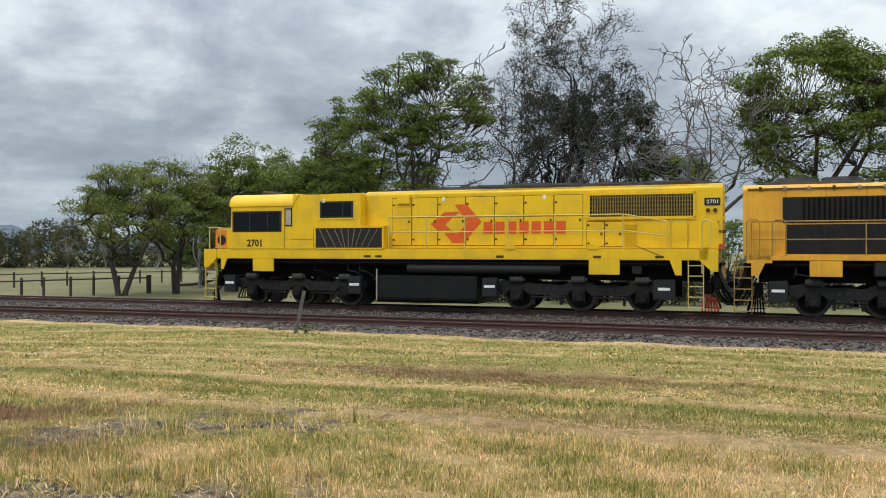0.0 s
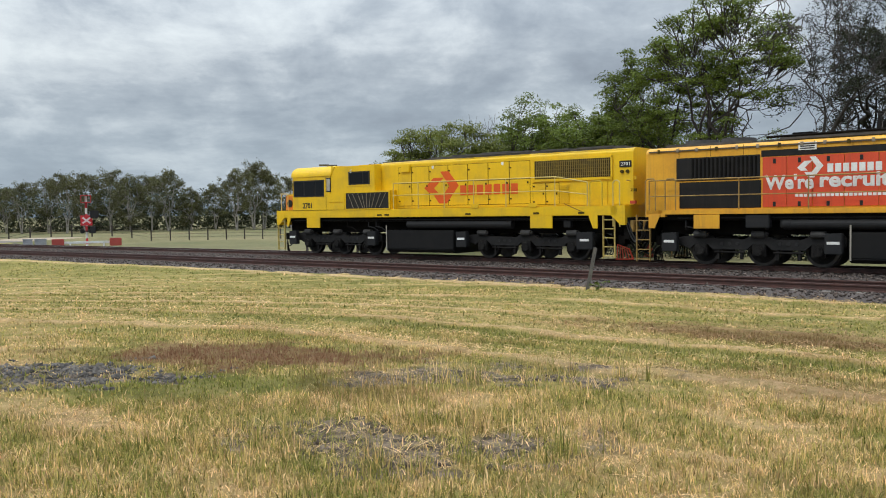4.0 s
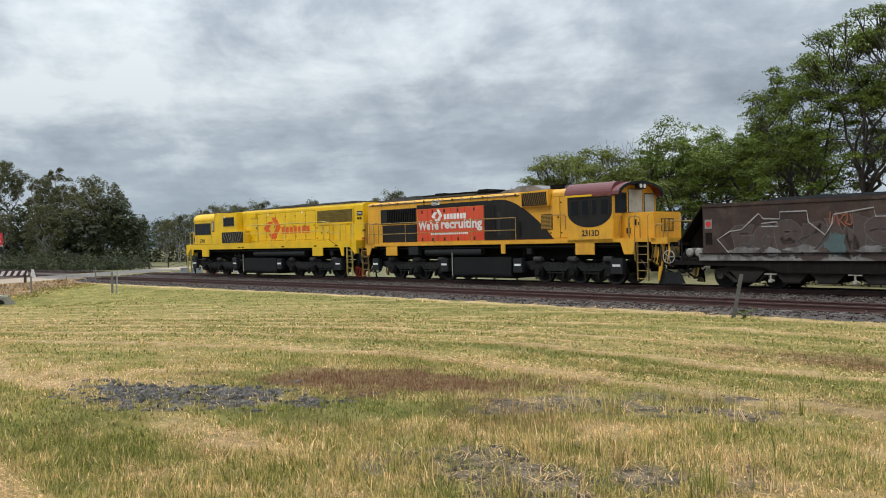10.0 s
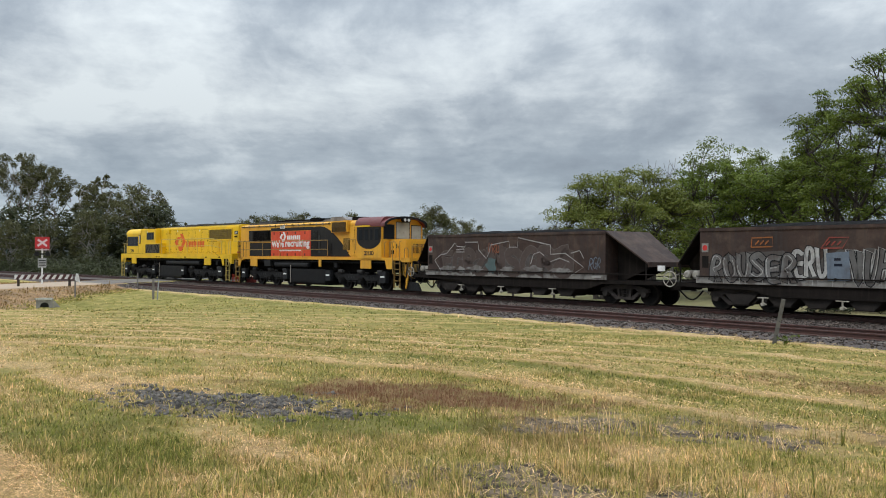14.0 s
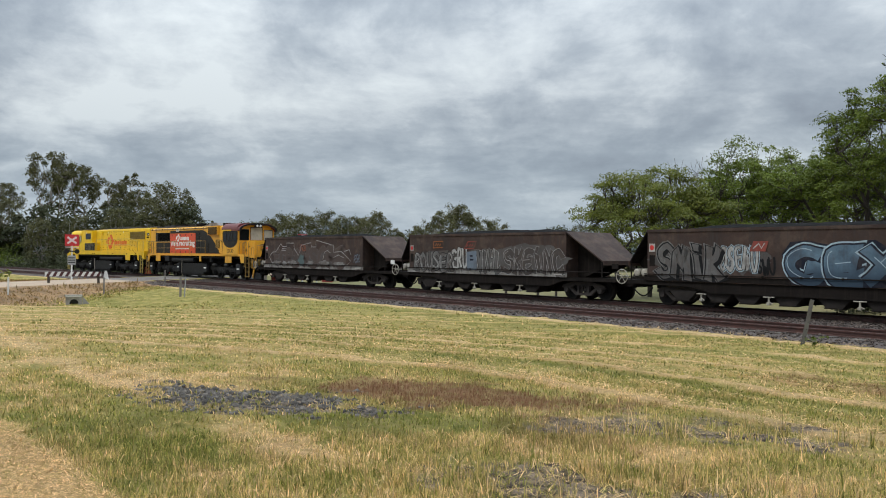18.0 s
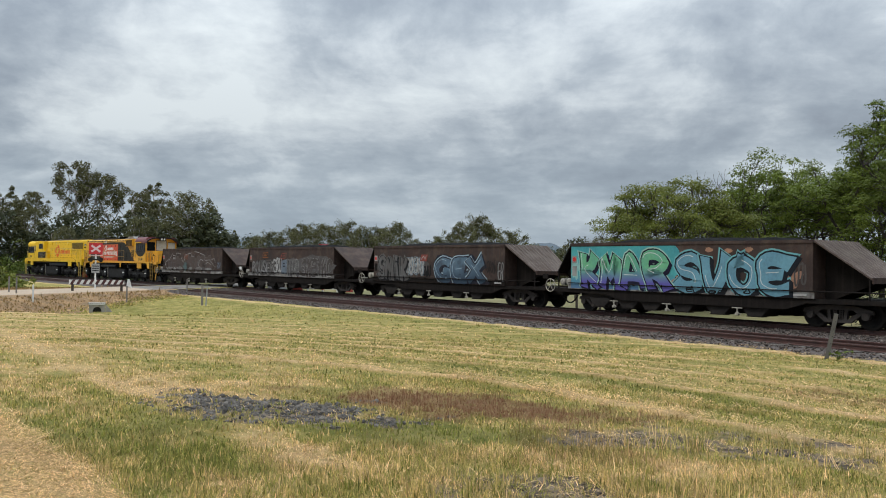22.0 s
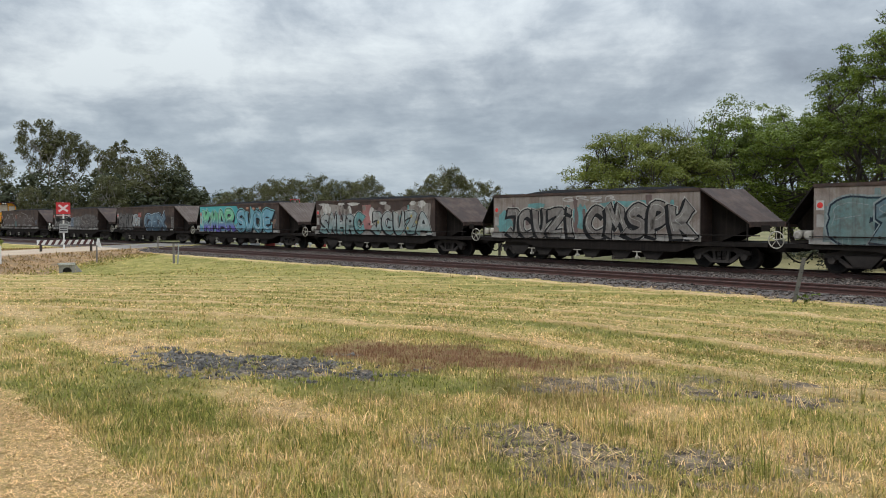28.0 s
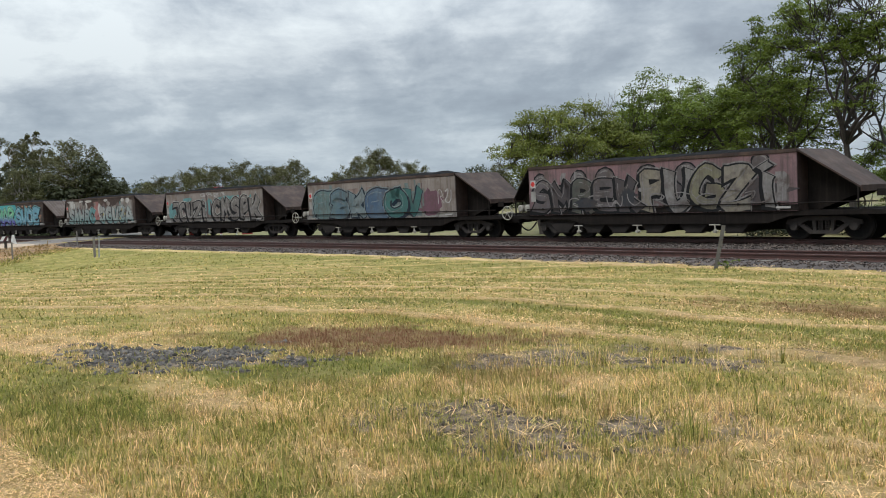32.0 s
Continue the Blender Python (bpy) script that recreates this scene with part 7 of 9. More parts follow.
    for xc in (-5.40, 4.61):
        for s in (-1, 1):
            y0 = s * 0.95
            bm = bmesh.new()
            prism([(xc - 1.15, 0.50), (xc - 1.1, 0.62), (xc - 0.55, 0.74), (xc + 0.55, 0.74), (xc + 1.1, 0.62), (xc + 1.15, 0.50), (xc + 0.75, 0.44), (xc + 0.5, 0.60), (xc - 0.5, 0.60), (xc - 0.75, 0.44)], y0 - 0.06, y0 + 0.06, bm=bm)
            prism([(xc - 0.75, 0.46), (xc - 0.42, 0.2), (xc + 0.42, 0.2), (xc + 0.75, 0.46), (xc + 0.6, 0.5), (xc + 0.32, 0.3), (xc - 0.32, 0.3), (xc - 0.6, 0.5)], y0 - 0.05, y0 + 0.05, bm=bm)
            prism([(xc - 0.30, 0.28), (xc - 0.20, 0.28), (xc - 0.24, 0.62), (xc - 0.34, 0.62)], y0 - 0.055, y0 + 0.055, bm=bm)
            prism([(xc + 0.30, 0.28), (xc + 0.20, 0.28), (xc + 0.24, 0.62), (xc + 0.34, 0.62)], y0 - 0.055, y0 + 0.055, bm=bm)
            part("bogie_side_frame", bm, WBOG, root)
            for k in (-0.1, 0.1):
                bm = bmesh.new()
                for j in range(5):
                    ring(bm, (xc + k, y0, 0.33 + j * 0.055), 0.06, 0.018, seg=8)
                part("coil_spring", bm, WBOG, root)
            for dx in (-0.9, 0.9):
                bm = bmesh.new()
                cyl(bm, (xc + dx, y0 - 0.09, 0.42), (xc + dx, y0 + 0.09, 0.42), 0.12, 12)
                box(bm, xc + dx - 0.13, xc + dx + 0.13, y0 - 0.08, y0 + 0.08, 0.40, 0.56, 0.02)
                part("axle_box", bm, WBOG, root)
        part("bolster", boxes((xc - 0.2, xc + 0.2, -0.9, 0.9, 0.44, 0.72)), UND, root)
        for dx in (-0.9, 0.9):
            ws.append(wheelset(root, xc + dx, 0.42, rim=WWH))
    # ends: handbrake wheel and air tanks
    bm = bmesh.new()
    ring(bm, (6.85, -1.30, 1.03), 0.27, 0.019)
    for k in range(5):
        a = k * 2 * math.pi / 5 + 0.3
        cyl(bm, (6.85, -1.30, 1.03), (6.85 + 0.26 * math.cos(a), -1.30, 1.03 + 0.26 * math.sin(a)), 0.013, 6)
    cyl(bm, (6.85, -1.30, 1.03), (6.75, -0.8, 1.03), 0.03, 8)
    part("handbrake_wheel", bm, HWHEEL, root, "pale spoked handbrake wheel")
    for x in (-7.30, -6.95):
        bm = bmesh.new()
        cyl(bm, (x, -1.24, 1.20), (x, -0.3, 1.20), 0.145, 18)
        cyl(bm, (x, -1.275, 1.20), (x, -1.24, 1.20), 0.09, 14, 0.145)
        part("air_tank", bm, TANKP if idx % 3 else HWHEEL, root, "pale air tank")
    part("tank_shelf", boxes((-7.55, -6.7, -1.2, -0.3, 0.95, 1.03)), SILL, root)
    # red dot marker on a pale square
    mk = part("marker_square", boxes((-6.62, -6.36, -W - 0.014, -W, 1.98, 2.28)), MKW if idx in (3, 7, 8) else BAND, root)
    bm = bmesh.new()
    cyl(bm, (-6.49, -W - 0.013, 2.13), (-6.49, -W - 0.02, 2.13), 0.095, 16)
    part("red_disc", bm, surf("marker_red", (0.55, 0.03, 0.025), None, 4, 0.6), mk, "red marker disc")
    part("placard", boxes((-6.60, -6.36, -W - 0.012, -W, 1.45, 1.85)), SILL if idx in (1, 2, 3) else BAND, root)
    part("data_plate", boxes((3.35, 3.8, -W - 0.03, -W, 1.0, 1.065)), MKW, root, "small white data plate")
    part("end_plate", boxes((6.2, 6.5, -1.12, -1.08, 1.3, 1.5)), WHT if idx == 1 else SILL, root)
    # coal heap
    nx, ny = 60, 12
    xs = np.linspace(x0 + 0.08, x1 - 0.08, nx)
    ys = np.linspace(-W + 0.07, W - 0.07, ny)
    V, F = [], []
    for i, x in enumerate(xs):
        u = i / (nx - 1)
        hgt = 0.27 * min(1.0, u * 5.0) * min(1.0, (1 - u) * 6.0) + 0.02
        for j, y in enumerate(ys):
            v = j / (ny - 1)
            V.append((x, y, 2.66 + hgt * (math.sin(math.pi * v) ** 0.5) + 0.06 * noise.noise((x * 1.7, y * 2.3, idx * 3.1))))
    for i in range(nx - 1):
        for j in range(ny - 1):
            F.append((i * ny + j, i * ny + j + 1, (i + 1) * ny + j + 1, (i + 1) * ny + j))
    me = bpy.data.meshes.new("coal_load")
    me.from_pydata(V, [], F)
    me.materials.append(COAL)
    ob = new("coal_load", me)
    ob.parent = root
    tagged(ob, "heaped black coal")
    graffiti(idx, root)
    coupler(root, -PITCH / 2 - 0.3, -1)
    coupler(root, PITCH / 2 - 0.3, 1)
    return root, ws


TRAIN = []   # (thing, wheelsets, arc length of its centre at the start)
TRAIN.append((*yellow_loco(), 9.2, 0.475))
TRAIN.append((*orange_loco(), -8.8, 0.475))
WAGON_MATS = [RUST, RUST, RUST, RUST, RUST, GREYW, GREYW, MAUVE, RUST]
for i, m in enumerate(WAGON_MATS):
    TRAIN.append((*wagon(i + 1, m), -17.95 - PITCH / 2 - i * PITCH, 0.42))

# ---- trees ----
BARK = surf("grey_brown_bark", (0.062, 0.05, 0.042), (0.038, 0.032, 0.027), 2.5, 0.95, grain=25, grain_amt=0.35, bump=0.6, bump_scale=18)
BARKP = surf("pale_gum_bark", (0.33, 0.30, 0.26), (0.20, 0.18, 0.155), 1.5, 0.9, grain=12, grain_amt=0.2, bump=0.3)
BARKD = surf("dead_grey_bark", (0.20, 0.185, 0.175), (0.12, 0.11, 0.105), 2.5, 0.95, grain=25, grain_amt=0.3, bump=0.5)


def leaf_mat(name, a, b, rough=0.6):
    m = bpy.data.materials.new(name)
    m.use_nodes = True
    nt = m.node_tree
    N, L = nt.nodes.new, nt.links.new
    bs = nt.nodes["Principled BSDF"]
    geo = N("ShaderNodeNewGeometry")
    mx = N("ShaderNodeMixRGB")
    L(geo.outputs["Random Per Island"], mx.inputs[0])
    mx.inputs[1].default_value, mx.inputs[2].default_value = (*a, 1), (*b, 1)
    tc = N("ShaderNodeTexCoord")
    n = N("ShaderNodeTexNoise")
    n.inputs["Scale"].default_value = 0.6
    L(tc.outputs["Object"], n.inputs["Vector"])
    r = N("ShaderNodeMapRange")
    r.inputs[1].default_value, r.inputs[2].default_value, r.inputs[3].default_value, r.inputs[4].default_value = 0.3, 0.7, 0.7, 1.3
    L(n.outputs["Fac"], r.inputs[0])
    sc = N("ShaderNodeVectorMath")
    sc.operation = "SCALE"
    L(mx.outputs[0], sc.inputs[0])
    L(r.outputs[0], sc.inputs["Scale"])
    L(sc.outputs[0], bs.inputs["Base Color"])
    bs.inputs["Roughness"].default_value = rough
    bs.inputs["Specular IOR Level"].default_value = 0.25
    tr = N("ShaderNodeBsdfTranslucent")
    L(sc.outputs[0], tr.inputs["Color"])
    ms = N("ShaderNodeMixShader")
    ms.inputs[0].default_value = 0.3
    L(bs.outputs[0], ms.inputs[1])
    L(tr.outputs[0], ms.inputs[2])
    L(ms.outputs[0], nt.nodes["Material Output"].inputs["Surface"])
    return m


LEAF_J = leaf_mat("feathery_green_leaves", (0.066, 0.098, 0.012), (0.165, 0.205, 0.032))
LEAF_Y = leaf_mat("yellow_green_leaves", (0.09, 0.115, 0.016), (0.20, 0.21, 0.042))
LEAF_G = leaf_mat("olive_gum_leaves", (0.066, 0.066, 0.024), (0.14, 0.135, 0.054))
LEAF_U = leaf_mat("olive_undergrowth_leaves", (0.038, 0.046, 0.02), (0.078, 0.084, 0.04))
LEAF_D = leaf_mat("dark_olive_leaves", (0.020, 0.025, 0.012), (0.045, 0.05, 0.026))


class Limbs:
    """Collects tapered tubes for a tree's wood."""

    def __init__(self):
        self.V, self.F = [], []

    def tube(self, pts, radii, seg=6):
        pts = [Vector(p) for p in pts]
        base = len(self.V)
        for i, (p, r) in enumerate(zip(pts, radii)):
            d = (pts[min(i + 1, len(pts) - 1)] - pts[max(i - 1, 0)])
            if d.length < 1e-6:
                d = Vector((0, 0, 1))
            d.normalize()
            u = d.orthogonal().normalized()
            w = d.cross(u)
            for k in range(seg):
                a = 2 * math.pi * k / seg
                self.V.append(tuple(p + (u * math.cos(a) + w * math.sin(a)) * r))
        for i in range(len(pts) - 1):
            for k in range(seg):
                k2 = (k + 1) % seg
                self.F.append((base + i * seg + k, base + i * seg + k2, base + (i + 1) * seg + k2, base + (i + 1) * seg + k))

    def mesh(self, name, mat):
        return fast_mesh(name, np.array(self.V), np.array(self.F), mat, True)


def grow(lm, rr, p, d, length, r, depth, spread, up, tips, wiggle=0.18, kids=(2, 3), shrink=0.72, rmin=0.0):
    """A limb and its branches; the ends are gathered in tips."""
    n = 5 if depth > 1 else 4
    pts, rad = [Vector(p)], [r]
    d = Vector(d).normalized()
    for i in range(n):
        d = (d + Vector((rr.gauss(0, wiggle), rr.gauss(0, wiggle), rr.gauss(0, wiggle) + up * 0.1))).normalized()
        pts.append(pts[-1] + d * length / n)
        rad.append(max(r * (1 - 0.42 * (i + 1) / n), rmin))
    lm.tube(pts, rad, 7 if r > 0.12 else 5 if r > 0.03 else 3)
    if depth <= 0:
        tips.append((pts[-1], d.copy(), r))
        return
    k = rr.randint(*kids)
    for j in range(k):
        ax = d.orthogonal().normalized()
        ax = Matrix.Rotation(rr.uniform(0, 2 * math.pi) if j else rr.uniform(0, 6.3), 3, d) @ ax
        nd = (Matrix.Rotation(rr.uniform(0.5, 1.25) * spread, 3, ax) @ d)
        nd = (nd + Vector((0, 0, up * rr.uniform(0.0, 0.5)))).normalized()
        at = pts[-1] if j < 2 else pts[rr.randint(2, n)]
        grow(lm, rr, at, nd, length * rr.uniform(shrink - 0.12, shrink + 0.1), rad[-1] * rr.uniform(0.62, 0.8), depth - 1, spread, up, tips, wiggle, kids, shrink, rmin)
    if depth <= 2:
        tips.append((pts[2], d.copy(), r * 0.5))




def pads(rng, C, R, per, size, flat_=0.5, droop=0.15, tilt=0.5, aspect=0.55):
    """Leaf pads: small pointed leaves that clothe flattened domes at C with radii R, their faces turned outwards and up."""
    n = len(C) * per
    c, r = np.repeat(C, per, 0), np.repeat(R, per)[:, None]
    d = rng.normal(0, 1, (n, 3))
    d /= np.linalg.norm(d, axis=1)[:, None]
    d[:, 2] = np.where(rng.random(n) < 0.7, abs(d[:, 2]), d[:, 2])
    q = rng.uniform(0.15, 1.0, n)[:, None] ** 0.5 * (1 + rng.normal(0, 0.09, n)[:, None])
    p = c + d * r * q * np.array([1, 1, flat_])
    p[:, 2] -= droop * (r * q * q)[:, 0] * (1 - d[:, 2] ** 2)
    nr = d * 0.6 + np.array([0, 0, 0.6]) + rng.normal(0, tilt, (n, 3))
    nr /= np.linalg.norm(nr, axis=1)[:, None] + 1e-9
    f = np.cross(nr, rng.normal(0, 1, (n, 3)))
    f /= np.linalg.norm(f, axis=1)[:, None] + 1e-9
    s = np.cross(nr, f)
    ln = (size * rng.uniform(0.6, 1.4, n))[:, None]
    w = ln * aspect * 0.5
    V = np.stack([p - f * ln * 0.4 + s * w, p - f * ln * 0.4 - s * w, p + f * ln * 0.6], 1).reshape(-1, 3)
    return V, np.arange(n * 3).reshape(n, 3)


def make_tree(seed, height, width, label, leaf=LEAF_J, bark=BARK, trunk=0.3, fork=0.22, low=0.3, n_pads=150, per=200, size=0.26, pad=0.115, flat_=0.5, mains=6, lumps=0.35, trunks=1, twig=0.018, top=0.6, droop=0.15, hollow=0.45, stem=0.1, twigs=3, rise=0.5):
    """A broad-crowned tree: trunk, main limbs, a branch to every leaf pad of an uneven crown."""
    rr, rng = random.Random(seed), np.random.default_rng(seed)
    root = tagged(new("tree"), label, "tree")
    lm = Limbs()
    zc = height * (low + (1 - low) * 0.45)
    lump_d = rng.normal(0, 1, (9, 3))
    lump_d /= np.linalg.norm(lump_d, axis=1)[:, None]
    lump_a = rng.uniform(-lumps, lumps * 0.5, 9)
    d = rng.normal(0, 1, (n_pads, 3))
    d /= np.linalg.norm(d, axis=1)[:, None]
    d[:, 2] = np.where(rng.random(n_pads) < rise, abs(d[:, 2]), d[:, 2])
    k = 1 + (np.clip((d @ lump_d.T - 0.55) / 0.45, 0, 1) * lump_a).sum(1)
    k *= rng.uniform(hollow, 1.0, n_pads) ** 0.55
    R = pad * width * rng.uniform(0.65, 1.3, n_pads)
    hz = np.where(d[:, 2] > 0, height - zc, zc - height * low)
    C = np.stack([d[:, 0] * k * width / 2, d[:, 1] * k * width / 2, zc + d[:, 2] * k * hz], 1)
    top_z = (C[:, 2] + R * flat_).max()
    C[:, 2] = height * low + (C[:, 2] - height * low) * (height - height * low) / (top_z - height * low)
    # trunk and main limbs
    ends = []
    for t in range(trunks):
        a = rr.uniform(0, 6.3)
        off = Vector((math.cos(a), math.sin(a), 0)) * (0.02 * width * t)
        pts, rad = [off + Vector((0, 0, -0.3))], [trunk * 1.3]
        dd = Vector((math.cos(a) * stem, math.sin(a) * stem, 1)).normalized()
        hg = height * fork * rr.uniform(0.85, 1.15)
        for i in range(4):
            dd = (dd + Vector((rr.gauss(0, 0.06), rr.gauss(0, 0.06), 0))).normalized()
            pts.append(pts[-1] + dd * (hg + 0.3) / 4)
            rad.append(trunk * (1 - 0.08 * i))
        lm.tube(pts, rad, 9)
        for j in range(mains // trunks):
            aj = (j + 0.5 * t) * 2 * math.pi * trunks / mains + rr.uniform(-0.4, 0.4) + a
            out = rr.uniform(0.16, 0.32) * width * (0.35 if j == 0 else 1)
            goal = Vector((math.cos(aj) * out, math.sin(aj) * out, height * rr.uniform(top - 0.12, top + 0.16)))
            p0, lim, lr = pts[-1], [], []
            for i in range(7):
                f = i / 6
                q = p0.lerp(goal, f)
                q.z = p0.z + (goal.z - p0.z) * (0.65 * f + 0.35 * f * f)
                if 0 < i:
                    q += Vector((rr.gauss(0, 0.022), rr.gauss(0, 0.022), rr.gauss(0, 0.012))) * height
                lim.append(q)
                lr.append(trunk * (0.62 - 0.4 * f))
                if i > 1:
                    ends.append((q, lr[-1]))
            lm.tube(lim, lr, 7)
    E = np.array([tuple(e[0]) for e in ends])
    for i in range(n_pads):
        g = np.linalg.norm((E - C[i]) * np.array([1, 1, 0.8]), axis=1) + np.where(E[:, 2] > C[i, 2] + 0.3, 2.5, 0)
        j = int(np.argmin(g))
        p0, r0 = ends[j]
        c = Vector(C[i]) - Vector((0, 0, R[i] * flat_ * 0.3))
        br, bl = [], []
        for m in range(5):
            f = m / 4
            q = p0.lerp(c, f) + Vector((0, 0, -0.1 * math.sin(math.pi * f) * (c - p0).length))
            if 0 < m < 4:
                q += Vector((rr.gauss(0, 0.05), rr.gauss(0, 0.05), rr.gauss(0, 0.05))) * (c - p0).length
            br.append(q)
            bl.append(max(min(r0 * 0.6, 0.012 * (c - p0).length + 0.02) * (1 - 0.7 * f), twig))
        lm.tube(br, bl, 3)
        for m in range(twigs):
            q = c + Vector((rr.gauss(0, 0.6), rr.gauss(0, 0.6), rr.uniform(0.0, flat_))) * float(R[i])
            lm.tube([br[3], br[3].lerp(q, 0.5) + Vector((0, 0, 0.05)), q], [twig * 1.3, twig, twig * 0.6], 3)
    ob = new("trunk", lm.mesh("trunk", bark))
    ob.parent = root
    V, F = pads(rng, C, R, per, size, flat_, droop)
    ob = new("crown", fast_mesh("crown", V, F, leaf))
    ob.parent = root
    return root


def bare_tree(seed, height, label, bark=BARKD, depth=6, spread=0.6, up=0.35, trunk=0.2, fork=0.16, wiggle=0.3, trunks=2, shrink=0.78, rmin=0.02, leaf=None, per=0, size=0.12, puff=0.5):
    """A tree of twisting wood, bare or with thin sprays of leaves at its ends."""
    rr, rng = random.Random(seed), np.random.default_rng(seed)
    root = tagged(new("tree"), label, "tree")
    lm, stem_lm, tips = Limbs(), Limbs(), []
    for t in range(trunks):
        a = rr.uniform(0, 6.3)
        pts, rad = [Vector((0.2 * t * math.cos(a), 0.2 * t * math.sin(a), -0.3))], [trunk * 1.3]
        dd = Vector((math.cos(a) * 0.2 * t, math.sin(a) * 0.2 * t, 1)).normalized()
        for i in range(4):
            dd = (dd + Vector((rr.gauss(0, 0.08), rr.gauss(0, 0.08), 0))).normalized()
            pts.append(pts[-1] + dd * height * fork / 4)
            rad.append(trunk * (1 - 0.08 * i))
        stem_lm.tube(pts, rad, 8)
        for j in range(4):
            aj = j * 1.6 + rr.uniform(-0.4, 0.4)
            sp = spread * rr.uniform(0.3, 1.2)
            grow(lm, rr, pts[-1], Vector((math.cos(aj) * sp, math.sin(aj) * sp, 1)), height * 0.3, trunk * 0.62, depth - 1, spread, up, tips, wiggle, (2, 3), shrink, rmin)
    k = height / np.array(lm.V)[:, 2].max()
    for nm, src in (("trunk", stem_lm), ("limb_mass", lm)):
        ob = new(nm, fast_mesh(nm, np.array(src.V) * k, np.array(src.F), bark, True))
        ob.parent = root
    if leaf:
        C = np.array([tuple(t[0]) for t in tips]) * k
        C = C[rng.random(len(C)) < 0.8]
        LV, LF = pads(rng, C, rng.uniform(0.6, 1.3, len(C)) * puff, per, size, 0.7, 0.7, 0.5, 0.35)
        ob = new("crown", fast_mesh("crown", LV, LF, leaf))
        ob.parent = root
    return root


def polar(az, dist):
    """A place by its bearing (degrees to the left of the line square to the tracks) and distance from the viewer."""
    a = radians(az)
    return -math.sin(a) * dist, math.cos(a) * dist


def plant(root, az, dist, turn=0.0, scale=1.0):
    x, y = polar(az, dist)
    root.matrix_basis = Matrix.Translation((x, y, float(ground_z(x, y)) - 0.05)) @ Matrix.Rotation(turn, 4, "Z") @ Matrix.Scale(scale, 4)
    return root


def plant_copy(root, az, dist, turn, scale, label=""):
    x, y = polar(az, dist)
    ob = copy_thing(root, Matrix.Translation((x, y, float(ground_z(x, y)) - 0.05)) @ Matrix.Rotation(turn, 4, "Z"))
    ob.scale = (scale, scale, scale)
    if label:
        tagged(ob, label)
    return ob


def tall(el, dist, base=0.62):
    """Height of a tree whose top stands at an elevation seen from the viewer."""
    return 1.78 + base + dist * math.tan(radians(el))


